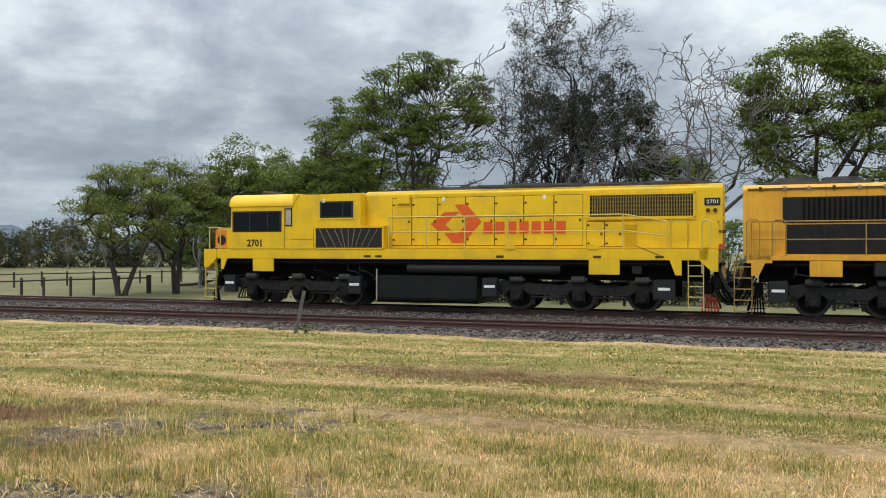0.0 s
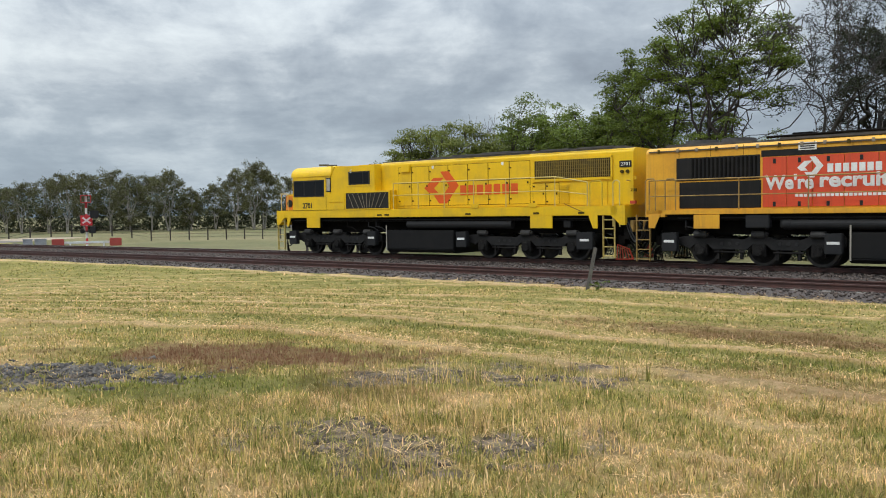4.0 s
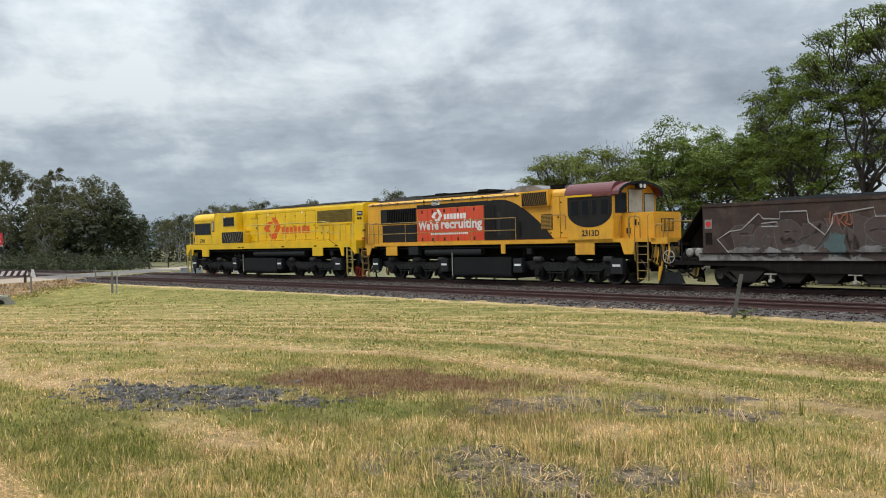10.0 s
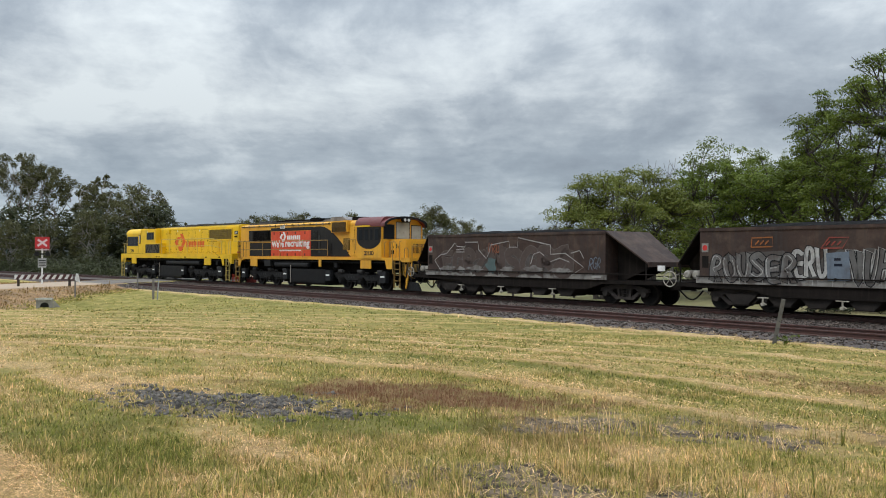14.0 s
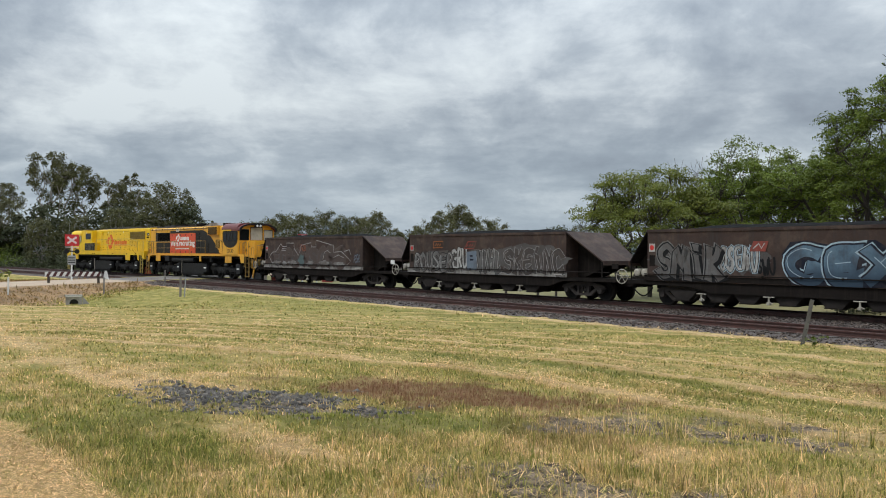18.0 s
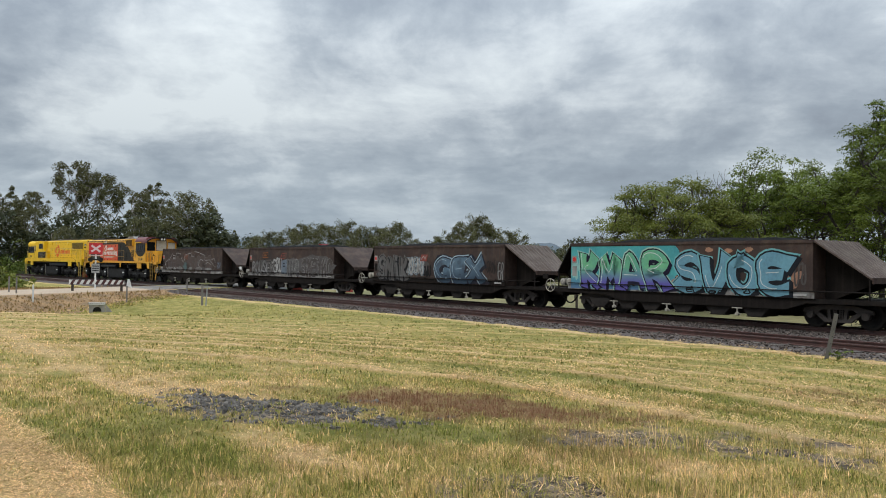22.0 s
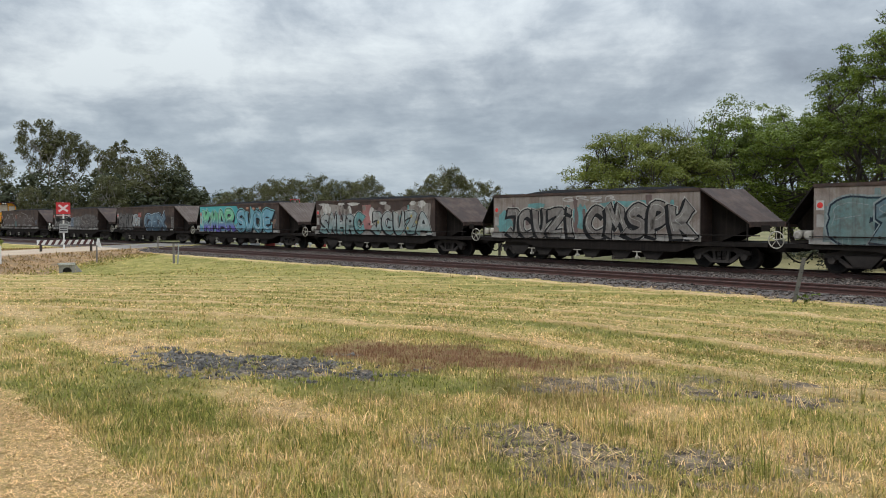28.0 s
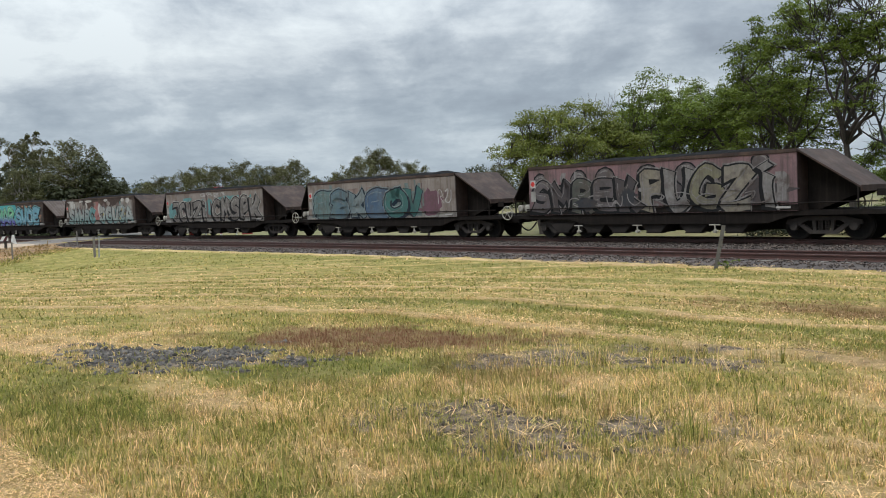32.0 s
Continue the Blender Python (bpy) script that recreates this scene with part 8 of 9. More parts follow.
def build_trees():
    J = "tall feathery-leaved tree with a broad layered green crown behind the tracks"
    # row behind the railway, from right to left
    tR = plant(make_tree(11, tall(13.6, 50), 11.0, J, trunk=0.32, low=0.2, n_pads=300, per=200, pad=0.076, size=0.15, lumps=0.4, flat_=0.5, twigs=1, rise=0.55, hollow=0.6), -5.0, 50, 0.3)
    tA = plant(make_tree(12, tall(13.0, 50), 8.4, "tall umbrella-crowned green tree with flat leaf layers on spreading limbs", trunk=0.19, fork=0.3, low=0.40, n_pads=135, per=230, pad=0.105, size=0.14, lumps=0.5, flat_=0.38, mains=10, rise=0.6, hollow=0.55, top=0.68, twig=0.024), 20.7, 50, 1.0)
    tB = plant(make_tree(17, tall(10.4, 53), 7.6, J, trunk=0.22, fork=0.22, low=0.14, n_pads=150, per=190, pad=0.10, size=0.14, lumps=0.55, flat_=0.45, mains=8, rise=0.55, twigs=2), 25.0, 53, 2.0)
    tC = plant(make_tree(13, tall(6.1, 53), 8.9, "low spreading tree with yellow-green crown inside the rail fence", LEAF_Y, trunk=0.17, fork=0.26, low=0.36, n_pads=105, per=215, pad=0.095, size=0.13, lumps=0.75, flat_=0.45, trunks=2, stem=0.26, hollow=0.6, twigs=2), 36.3, 53, 0.0)
    tS = plant(make_tree(14, tall(7.7, 60), 7.8, "rounded feathery-leaved green tree behind the tracks", trunk=0.2, low=0.1, n_pads=160, per=122, pad=0.10, size=0.165, lumps=0.45, flat_=0.5, twigs=1), 31.8, 60, 0.0)
    plant_copy(tC, 39.7, 51, 2.2, 0.93)
    plant_copy(tS, 27.3, 57, 2.2, 1.06)
    plant_copy(tS, 34.6, 66, 4.4, 0.74)
    plant_copy(tS, 29.8, 66, 3.6, 1.02)
    plant_copy(tS, 33.6, 68, 0.6, 0.95)
    plant_copy(tS, 25.8, 68, 0.2, 1.1)
    plant_copy(tR, 4.4, 66, 1.2, 0.72)
    plant_copy(tS, 17.6, 58, 3.0, 0.72)
    plant_copy(tB, 28.9, 72, 5.3, 0.9)
    us = plant(make_tree(16, 4.4, 3.8, "leafy undergrowth shrub behind the row of trees", trunk=0.08, fork=0.12, low=0.04, n_pads=42, per=62, size=0.2, pad=0.15, flat_=0.6, twigs=0), -13.0, 72, 0.0)
    for i in range(1, 17):
        plant_copy(us, -13 + i * 2.6 + 0.7 * math.sin(i * 2.7), 72 + 5 * math.sin(i * 1.9), i * 1.3, 1.0 + 0.24 * math.sin(i * 4.1))
    # low shrub row added to supply the dark seen beneath the train
    sh = plant(make_tree(15, 1.5, 3.4, "low dark shrub added behind the tracks to stand for shade", LEAF_D, BARK, trunk=0.05, fork=0.1, low=0.0, n_pads=26, per=60, size=0.16, pad=0.16, flat_=0.6, twig=0.008, twigs=0), -12.0, 43, 0.0)
    for i in range(26):
        plant_copy(sh, -10.8 + i * 1.5 + 0.4 * math.sin(i * 2.9), 43.5 + 1.8 * math.sin(i * 1.7), i * 1.1, 0.85 + 0.25 * math.sin(i * 3.3))
    # dark gums and the leafless trees
    gumbark = surf("dark_gum_bark", (0.035, 0.03, 0.027), (0.022, 0.019, 0.018), 2.5, 0.95)
    barebark = surf("dark_bare_bark", (0.07, 0.06, 0.055), (0.045, 0.04, 0.037), 2.5, 0.95)
    plant(bare_tree(21, 19.5, "tall dark grey-green gum tree with open twisting top branches", gumbark, depth=6, spread=0.5, up=0.5, trunk=0.36, fork=0.34, wiggle=0.34, trunks=1, shrink=0.66, rmin=0.022, leaf=LEAF_D, per=44, size=0.14, puff=0.6), 11.0, 58, 0.4)
    plant(make_tree(22, tall(12.9, 57), 6.4, "dense dark olive tree behind the locomotive", LEAF_D, gumbark, trunk=0.24, low=0.12, n_pads=130, per=190, size=0.15, pad=0.10, flat_=0.85, droop=0.5, twigs=1), 7.6, 57, 0.4)
    plant(make_tree(25, tall(12.0, 59), 7.6, "dense dark olive tree behind the locomotive", LEAF_D, gumbark, trunk=0.22, low=0.12, n_pads=120, per=170, size=0.15, pad=0.085, flat_=0.85, droop=0.5, twigs=1, hollow=0.3), 11.6, 59, 0.4)
    plant(bare_tree(23, tall(13.0, 52), "leafless grey tree with twisting bare branches", depth=6, spread=0.62, wiggle=0.42, trunk=0.2, rmin=0.02, up=0.45, fork=0.16, trunks=2, shrink=0.68), 2.9, 52, 0.4)
    plant(bare_tree(24, tall(12.4, 52), "leafless dark tree with twisting bare branches", barebark, depth=6, spread=0.7, wiggle=0.42, trunk=0.16, rmin=0.018, up=0.35, shrink=0.67), 15.0, 52, 0.4)
    plant(bare_tree(26, tall(6.6, 62), "small leafless grey tree between the leafy crowns", depth=5, spread=0.6, wiggle=0.28, trunk=0.1, rmin=0.013, up=0.3, trunks=1), 34.9, 62, 0.4)
    # gums beyond the crossing
    G = "tall grey-green gum tree with pale trunk beyond the crossing"
    gk = dict(leaf=LEAF_G, bark=BARKP, size=0.25, flat_=0.9, droop=0.5, twig=0.03, top=0.7, twigs=0)
    g1 = plant(make_tree(31, 16.2, 8.0, G, trunk=0.25, fork=0.36, low=0.42, n_pads=78, per=115, trunks=2, pad=0.082, lumps=0.6, mains=8, hollow=0.5, rise=0.5, **gk), 75.9, 128, 0.0)
    g2 = plant(make_tree(32, 12.0, 8.0, "dense rounded olive-green tree beyond the crossing", trunk=0.26, fork=0.14, low=0.06, n_pads=115, per=78, pad=0.11, mains=6, lumps=0.25, **{**gk, "size": 0.29}), 69.2, 118, 0.0)
    g3 = plant(make_tree(33, 13.0, 5.2, G, trunk=0.22, fork=0.36, low=0.38, n_pads=58, per=105, trunks=2, pad=0.10, lumps=0.5, mains=6, **gk), 72.3, 124, 0.0)
    plant_copy(g1, 78.7, 140, 2.0, 0.78)
    plant_copy(g1, 74.4, 131, 4.0, 0.93)
    plant_copy(g3, 71.4, 130, 1.0, 1.08)
    plant_copy(g2, 74.6, 116, 3.3, 0.6)
    plant_copy(g2, 78.6, 126, 4.3, 0.80)
    plant_copy(g2, 72.2, 114, 1.9, 0.68)
    plant_copy(g2, 70.6, 122, 2.9, 0.85)
    plant_copy(g2, 81.5, 122, 0.7, 0.95)
    plant_copy(g3, 79.9, 130, 0.7, 0.95)
    plant_copy(g2, 76.6, 112, 5.1, 0.55)
    plant_copy(g3, 66.8, 135, 5.3, 0.58)
    # far belt
    B = "grey-green gum tree in the belt beyond the pasture"
    g4 = plant(make_tree(34, 13.0, 8.6, B, trunk=0.16, fork=0.2, low=0.16, n_pads=85, per=90, trunks=2, pad=0.10, lumps=0.5, mains=6, **gk), 65.2, 156, 0.0, 0.6)
    for i, (az, el, src) in enumerate(((64.4, 2.4, g4), (62.9, 2.75, g4), (61.9, 2.9, g4), (60.9, 3.05, g4), (59.4, 3.3, g4), (58.2, 2.6, g2), (57.0, 3.0, g4), (56.0, 3.2, g4), (54.6, 1.9, g2), (53.1, 2.4, g4), (51.8, 2.9, g4), (50.7, 3.85, g4), (50.0, 3.4, g4), (48.3, 2.7, g4), (46.8, 1.8, g2), (44.6, 1.7, g2), (42.6, 2.2, g2), (40.5, 2.2, g2), (37.5, 2.4, g2))):
        h0 = 12.0 if src is g2 else 13.0
        plant_copy(src, az, 150 + 6 * math.sin(i * 2.3), i * 1.7, tall(el, 150) / h0, B)
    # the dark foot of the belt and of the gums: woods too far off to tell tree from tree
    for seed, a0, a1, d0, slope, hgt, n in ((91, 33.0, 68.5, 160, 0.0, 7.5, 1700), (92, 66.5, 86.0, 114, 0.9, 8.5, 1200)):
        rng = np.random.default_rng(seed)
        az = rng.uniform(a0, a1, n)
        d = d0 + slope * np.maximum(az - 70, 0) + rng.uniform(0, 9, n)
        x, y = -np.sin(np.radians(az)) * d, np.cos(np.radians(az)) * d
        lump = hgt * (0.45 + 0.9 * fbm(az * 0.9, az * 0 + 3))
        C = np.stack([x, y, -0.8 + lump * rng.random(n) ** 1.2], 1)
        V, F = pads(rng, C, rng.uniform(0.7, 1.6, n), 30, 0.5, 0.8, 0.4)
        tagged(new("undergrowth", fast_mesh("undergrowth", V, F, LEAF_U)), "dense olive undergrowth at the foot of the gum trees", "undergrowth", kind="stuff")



def hills():
    HILL = surf("blue_grey_hills", (0.075, 0.098, 0.118), (0.09, 0.112, 0.13), 0.01, 1.0, bump=0)
    xs, V, F = [], [], []
    n = 160
    for i in range(n):
        az = 30 + i * 60 / n
        h = 0.62 + 0.95 * math.exp(-((az - 65.0) / 2.2) ** 2) + 1.65 * math.exp(-((az - 58.3) / 2.2) ** 2) + 0.9 * math.exp(-((az - 46.0) / 1.8) ** 2) + 0.4 * math.sin(az * 0.7) * 0.4 + 0.05 * math.sin(az * 5)
        for dist, k in ((2150, 0.0), (2300, 1.0), (2450, 0.0)):
            x, y = polar(az, dist)
            V.append((x, y, -3 + k * (5 + 2300 * math.tan(radians(h)))))
    for i in range(n - 1):
        for j in range(2):
            F.append((i * 3 + j, (i + 1) * 3 + j, (i + 1) * 3 + j + 1, i * 3 + j + 1))
    ob = mesh_ob("distant_hills", V, F, HILL, True)
    tagged(ob, "low blue-grey hills on the horizon", "hills", kind="structure")


build_trees()
hills()


# ---- the level crossing and what stands about it ----
CONC = surf("weathered_concrete", (0.36, 0.34, 0.31), (0.27, 0.25, 0.23), 2.5, 0.9, grain=20, grain_amt=0.2, bump=0.25, streak=(0.14, 0.12, 0.1), streak_amt=0.5)
WOODG = surf("grey_weathered_timber", (0.24, 0.215, 0.19), (0.16, 0.145, 0.13), 3, 0.9, grain=25, grain_amt=0.3, bump=0.3)
WOODD = surf("dark_timber_post", (0.045, 0.036, 0.03), (0.065, 0.052, 0.042), 3, 0.9, grain_amt=0.3, bump=0.3)
SIGNR = surf("sign_red", (0.55, 0.03, 0.035), (0.48, 0.03, 0.035), 2, 0.5, bump=0)
SIGNP = surf("sign_pale_pink", (0.72, 0.55, 0.55), (0.65, 0.5, 0.5), 2, 0.5, bump=0)
BARR = surf("barrier_dark_red", (0.09, 0.03, 0.03), (0.06, 0.022, 0.022), 2, 0.6, bump=0)
GALV = surf("galvanised_steel", (0.38, 0.39, 0.40), (0.28, 0.29, 0.30), 3, 0.5, 0.4, bump=0.05)
STAKE = surf("picket_grey_steel", (0.125, 0.115, 0.10), (0.075, 0.068, 0.06), 3, 0.7, bump=0.1)
SIGNG = surf("notice_grey", (0.36, 0.36, 0.35), (0.3, 0.3, 0.29), 3, 0.6, bump=0)


def facing(x, y, z=None, az=None):
    """A frame at (x, y) whose -y side looks at the viewer (or along the bearing given)."""
    a = math.atan2(-x, y) if az is None else radians(az)
    return Matrix.Translation((x, y, float(ground_z(x, y)) if z is None else z)) @ Matrix.Rotation(a, 4, "Z")


def build_road():
    als = np.arange(-24, 70.1, 1.0)
    acs = np.linspace(-2.9, 2.9, 9)
    V, F, M = [], [], []
    for al in als:
        for j, ac in enumerate(acs):
            w = ac + (0.35 * (fbm(al * 0.3, 7.0 + ac) - 0.5) if j in (0, 8) else 0)
            x, y = ROAD_P[0] + ROAD_D[0] * al - ROAD_D[1] * w, ROAD_P[1] + ROAD_D[1] * al + ROAD_D[0] * w
            V.append((x, y, float(ground_z(x, y)) + (0.022 if j not in (0, 8) else -0.03)))
    k = len(acs)
    for i in range(len(als) - 1):
        for j in range(k - 1):
            F.append((i * k + j, i * k + j + 1, (i + 1) * k + j + 1, (i + 1) * k + j))
            yc = V[i * k + j][1] - float(track_y(V[i * k + j][0]))
            M.append(1 if -7.8 < yc < 5 else 0)
    ob = mesh_ob("road", V, F, GRAV)
    ob.data.materials.append(ASPH)
    ob.data.polygons.foreach_set("material_index", M)
    tagged(ob, "pale gravel road with grey asphalt over the level crossing", "road", kind="structure")


def cross_sign(root, w, h, z, y):
    """Red plate with a pale diagonal cross."""
    pl = part("sign_plate", boxes((-w / 2, w / 2, y - 0.01, y + 0.01, z - h / 2, z + h / 2), bev=0.004), SIGNR, root, "red plate with a pale diagonal cross")
    a = math.atan2(h, w) * 0.9
    for sgn in (-1, 1):
        c, s = math.cos(a) * sgn, math.sin(a)
        L_, t = 0.40 * min(w, h) * 1.15, 0.075 * w
        p = [(-c * L_ - s * t * sgn, z - s * L_ + c * t * sgn), (c * L_ - s * t * sgn, z + s * L_ + c * t * sgn), (c * L_ + s * t * sgn, z + s * L_ - c * t * sgn), (-c * L_ + s * t * sgn, z - s * L_ - c * t * sgn)]
        part("cross_stroke", prism(p, y - 0.016 - 0.003 * sgn, y - 0.0105), SIGNP, pl)


def banded_pole(root, z1, r=0.055, n=6):
    for i in range(n):
        bm = bmesh.new()
        cyl(bm, (0, 0, z1 * i / n - 0.1 * (i == 0)), (0, 0, z1 * (i + 1) / n), r + 0.002 * (i % 2), 12)
        part("pole_band", bm, WHT if i % 2 == 0 else SIGNR, root)


def warning_lights(root, z, y, w=0.42):
    part("light_bar", boxes((-w, w, y - 0.03, y + 0.03, z - 0.04, z + 0.04)), TXT, root)
    for s in (-1, 1):
        bm = bmesh.new()
        cyl(bm, (s * w * 0.72, y, z), (s * w * 0.72, y - 0.05, z), 0.15, 18)
        lt = part("light_backboard", bm, TXT, root)
        bm = bmesh.new()
        cyl(bm, (s * w * 0.72, y - 0.05, z), (s * w * 0.72, y - 0.16, z), 0.09, 14)
        part("lens_hood", bm, BLK, lt)


def crossing_signs():
    # warning post on the near side
    x, y = polar(74.85, 59)
    root = tagged(new("crossing_sign"), "level crossing post with red cross plate and twin dark lamps", "railway sign")
    root.matrix_basis = facing(x, y, -0.1)
    bm = bmesh.new()
    cyl(bm, (0, 0, -0.2), (0, 0, 3.0), 0.05, 12)
    part("pole", bm, WHT, root)
    cross_sign(root, 0.82, 0.72, 2.62, -0.07)
    warning_lights(root, 1.92, -0.07)
    part("plate_border", boxes((-0.4, 0.4, -0.055, -0.045, 2.16, 2.21)), SIGNP, root)
    pl = part("notice_plate", boxes((-0.24, 0.24, -0.07, -0.055, 1.08, 1.66)), SIGNG, root, "white notice plate with unreadable lines")
    for k in range(3):
        part("notice_line", boxes((-0.2, 0.2, -0.078, -0.071, 1.2 + k * 0.14, 1.26 + k * 0.14)), TXT, pl)
    # mast beyond the tracks, with its boom pivots
    x, y = polar(60.8, 61)
    root = tagged(new("crossing_mast"), "red and white crossing mast with cross plate and dark lamps", "railway sign")
    root.matrix_basis = facing(x, y, -0.45)
    banded_pole(root, 3.55, 0.07, 9)
    part("mast_head", boxes((-0.32, 0.32, -0.3, 0.3, 3.1, 3.14), (-0.32, -0.28, -0.3, 0.3, 3.14, 3.6), (0.28, 0.32, -0.3, 0.3, 3.14, 3.6), (-0.32, 0.32, -0.3, 0.3, 3.56, 3.6)), SIGNR, root, "red mast head frame")
    cross_sign(root, 0.72, 0.66, 1.95, -0.12)
    warning_lights(root, 1.25, -0.12, 0.36)
    part("lamp_case", boxes((0.22, 0.75, -0.3, 0.1, 2.1, 2.6), bev=0.04), TXT, root)
    part("side_lamp_case", boxes((0.2, 0.55, -0.3, 0.1, 1.1, 1.55), bev=0.04), TXT, root)
    base = tagged(new("boom_guard"), "low white guard rail with red end boxes", "barrier")
    base.matrix_basis = facing(x * 0.985, y * 0.985, -0.28)
    part("rail", boxes((-1.5, 1.5, -0.05, 0.05, 0.30, 0.44), bev=0.01), WHT, base)
    for s in (-1, 1):
        part("end_box", boxes((s * 1.72 - 0.36, s * 1.72 + 0.36, -0.25, 0.25, 0.12, 0.62), bev=0.02), surf("guard_box_red", (0.36, 0.06, 0.045), None, 3, 0.7), base, "faded red end box")
        part("foot", boxes((s * 1.0 - 0.05, s * 1.0 + 0.05, -0.05, 0.05, -0.1, 0.3)), WHT, base)
    for daz, w in ((2.6, 0.75), (3.3, 0.6)):
        x, y = polar(60.8 + daz, 66)
        cab = tagged(new("signal_cabinet"), "pale grey steel signal equipment cabinet", "cabinet")
        cab.matrix_basis = facing(x, y, -0.5)
        part("body", boxes((-w / 2, w / 2, -0.3, 0.3, 0.0, 0.7), bev=0.02), GALV, cab)
        part("lid", boxes((-w / 2 - 0.04, w / 2 + 0.04, -0.34, 0.34, 0.7, 0.75)), GALV, cab)
        part("door", boxes((-w / 2 + 0.05, w / 2 - 0.05, -0.315, -0.3, 0.06, 0.64), bev=0.005), GALV, cab)


def striped_barrier():
    x, y = polar(74.75, 54)
    root = tagged(new("barrier_board"), "horizontal board with red and white diagonal stripes on short posts", "barrier")
    root.matrix_basis = facing(x, y, -0.12)
    n, L_ = 9, 3.0
    part("board", boxes((-L_ / 2, L_ / 2, -0.02, 0.03, 0.50, 0.76)), WHT, root)
    for i in range(n):
        x0 = -L_ / 2 + 0.05 + i * L_ / n
        w = L_ / n * 0.5
        sh = -0.25
        p = [(x0, 0.497), (x0 + w, 0.497), (min(L_ / 2, x0 + w - sh * 0.6), 0.763), (min(L_ / 2 - 0.02, x0 - sh * 0.6), 0.763)]
        part("stripe", prism(p, -0.03, -0.02), BARR, root)
    for xx in (-1.3, 1.35):
        part("post", boxes((xx - 0.07, xx + 0.07, 0.03, 0.15, -0.3, 0.75)), WOODD, root)
    bm = prism([(1.62, 0.42), (1.92, 0.30), (1.80, 0.82), (1.68, 0.82)], -0.02, 0.03)
    part("end_flap", bm, WHT, root)


def posts():
    def single(name, az, dist, h, w, mat, label, lean=0.0, cat="post"):
        x, y = polar(az, dist)
        root = tagged(new(name), label, cat)
        root.matrix_basis = facing(x, y) @ Matrix.Rotation(lean, 4, "Y")
        part("shaft", boxes((-w / 2, w / 2, -w / 2, w / 2, -0.3, h), bev=w * 0.12), mat, root)
        part("cap", boxes((-w * 0.42, w * 0.42, -w * 0.42, w * 0.42, h, h + 0.02)), mat, root)
        return root

    single("marker_post", 68.46, 45.5, 1.02, 0.11, WOODG, "weathered grey timber marker post beside the siding")
    single("marker_post", 68.22, 45.2, 1.0, 0.06, GALV, "slim grey steel post leaning beside a timber post", 0.06)
    for az, d in ((78.3, 47), (73.0, 49), (79.6, 52), (79.2, 50), (69.4, 56)):
        single("guide_post", az, d, 0.85, 0.08, WHT if az == 78.3 else WOODG, "white roadside guide post" if az == 78.3 else "thin weathered roadside post")
    # leaning steel picket by the ballast
    x, y = polar(28.8, 21.45)
    root = tagged(new("steel_picket"), "leaning dark grey steel picket at the ballast edge", "post")
    root.matrix_basis = facing(x, y) @ Matrix.Rotation(0.19, 4, "Y")
    bm = prism([(-0.045, -0.016), (-0.045, 0.016), (-0.01, 0.016), (-0.01, 0.05), (0.01, 0.05), (0.01, 0.016), (0.045, 0.016), (0.045, -0.016)], 0, 1, axis="x")
    for v in bm.verts:
        v.co = Vector((v.co.y, v.co.z, -0.3 + v.co.x * 1.36))
    part("shaft", bm, STAKE, root)
    bm = bmesh.new()
    for i in range(5):
        cyl(bm, (0.015, -0.018, 0.2 + 0.17 * i), (0.015, -0.022, 0.2 + 0.17 * i), 0.011, 8)
    part("bolt_hole", bm, TXT, root)
    # a weed at its foot
    rng = np.random.default_rng(3)
    C = np.stack([rng.normal(x + 0.3, 0.07, 12), rng.normal(y, 0.07, 12), float(ground_z(x, y)) + rng.uniform(0.03, 0.22, 12)], 1)
    LV, LF = pads(rng, C, np.full(12, 0.06), 9, 0.07)
    tagged(new("weed", fast_mesh("weed", LV, LF, LEAF_J)), "small green weed beside the steel picket", "plant", kind="stuff")


def culvert():
    x, y = polar(74.7, 45.3)
    root = tagged(new("culvert"), "small concrete culvert headwall with a dark round pipe mouth", "culvert")
    root.matrix_basis = facing(x, y, -0.86) @ Matrix.Scale(0.74, 4)
    bm = bmesh.new()
    # headwall with a round-headed opening
    n = 14
    W2, H2, r, zc = 0.50, 0.66, 0.27, 0.22
    arch = [(r * math.cos(math.pi * k / n), zc + r * math.sin(math.pi * k / n)) for k in range(n + 1)]
    pts = [(r, -0.2)] + arch + [(-r, -0.2), (-W2, -0.2), (-W2, H2), (W2, H2), (W2, -0.2)]
    prism(pts, -0.12, 0.08, bm=bm)
    part("headwall", bm, CONC, root)
    part("pipe", prism([(r * 1.02 * math.cos(2 * math.pi * k / 20), zc + r * 1.02 * math.sin(2 * math.pi * k / 20)) for k in range(20)], 0.3, 2.5), TXT, root, "dark pipe mouth")
    part("coping", boxes((-0.58, 0.52, -0.18, 0.1, H2, H2 + 0.12), bev=0.015), CONC, root)
    nb = part("name_strip", boxes((-0.5, 0.45, -0.2, -0.181, H2 - 0.02, H2 + 0.12)), WHT, root, "pale strip with unreadable dark marks")
    rr = random.Random(2)
    for k in range(8):
        part("mark", boxes((-0.44 + k * 0.11, -0.37 + k * 0.11, -0.207, -0.201, H2 + 0.03, H2 + 0.08)), surf("faded_mark", (0.2, 0.19, 0.18), None, 3, 0.8), nb)
    part("wing_wall", prism([(0.52, -0.2), (0.52, 0.66), (0.95, 0.15), (0.95, -0.2)], -0.1, 0.05), CONC, root)


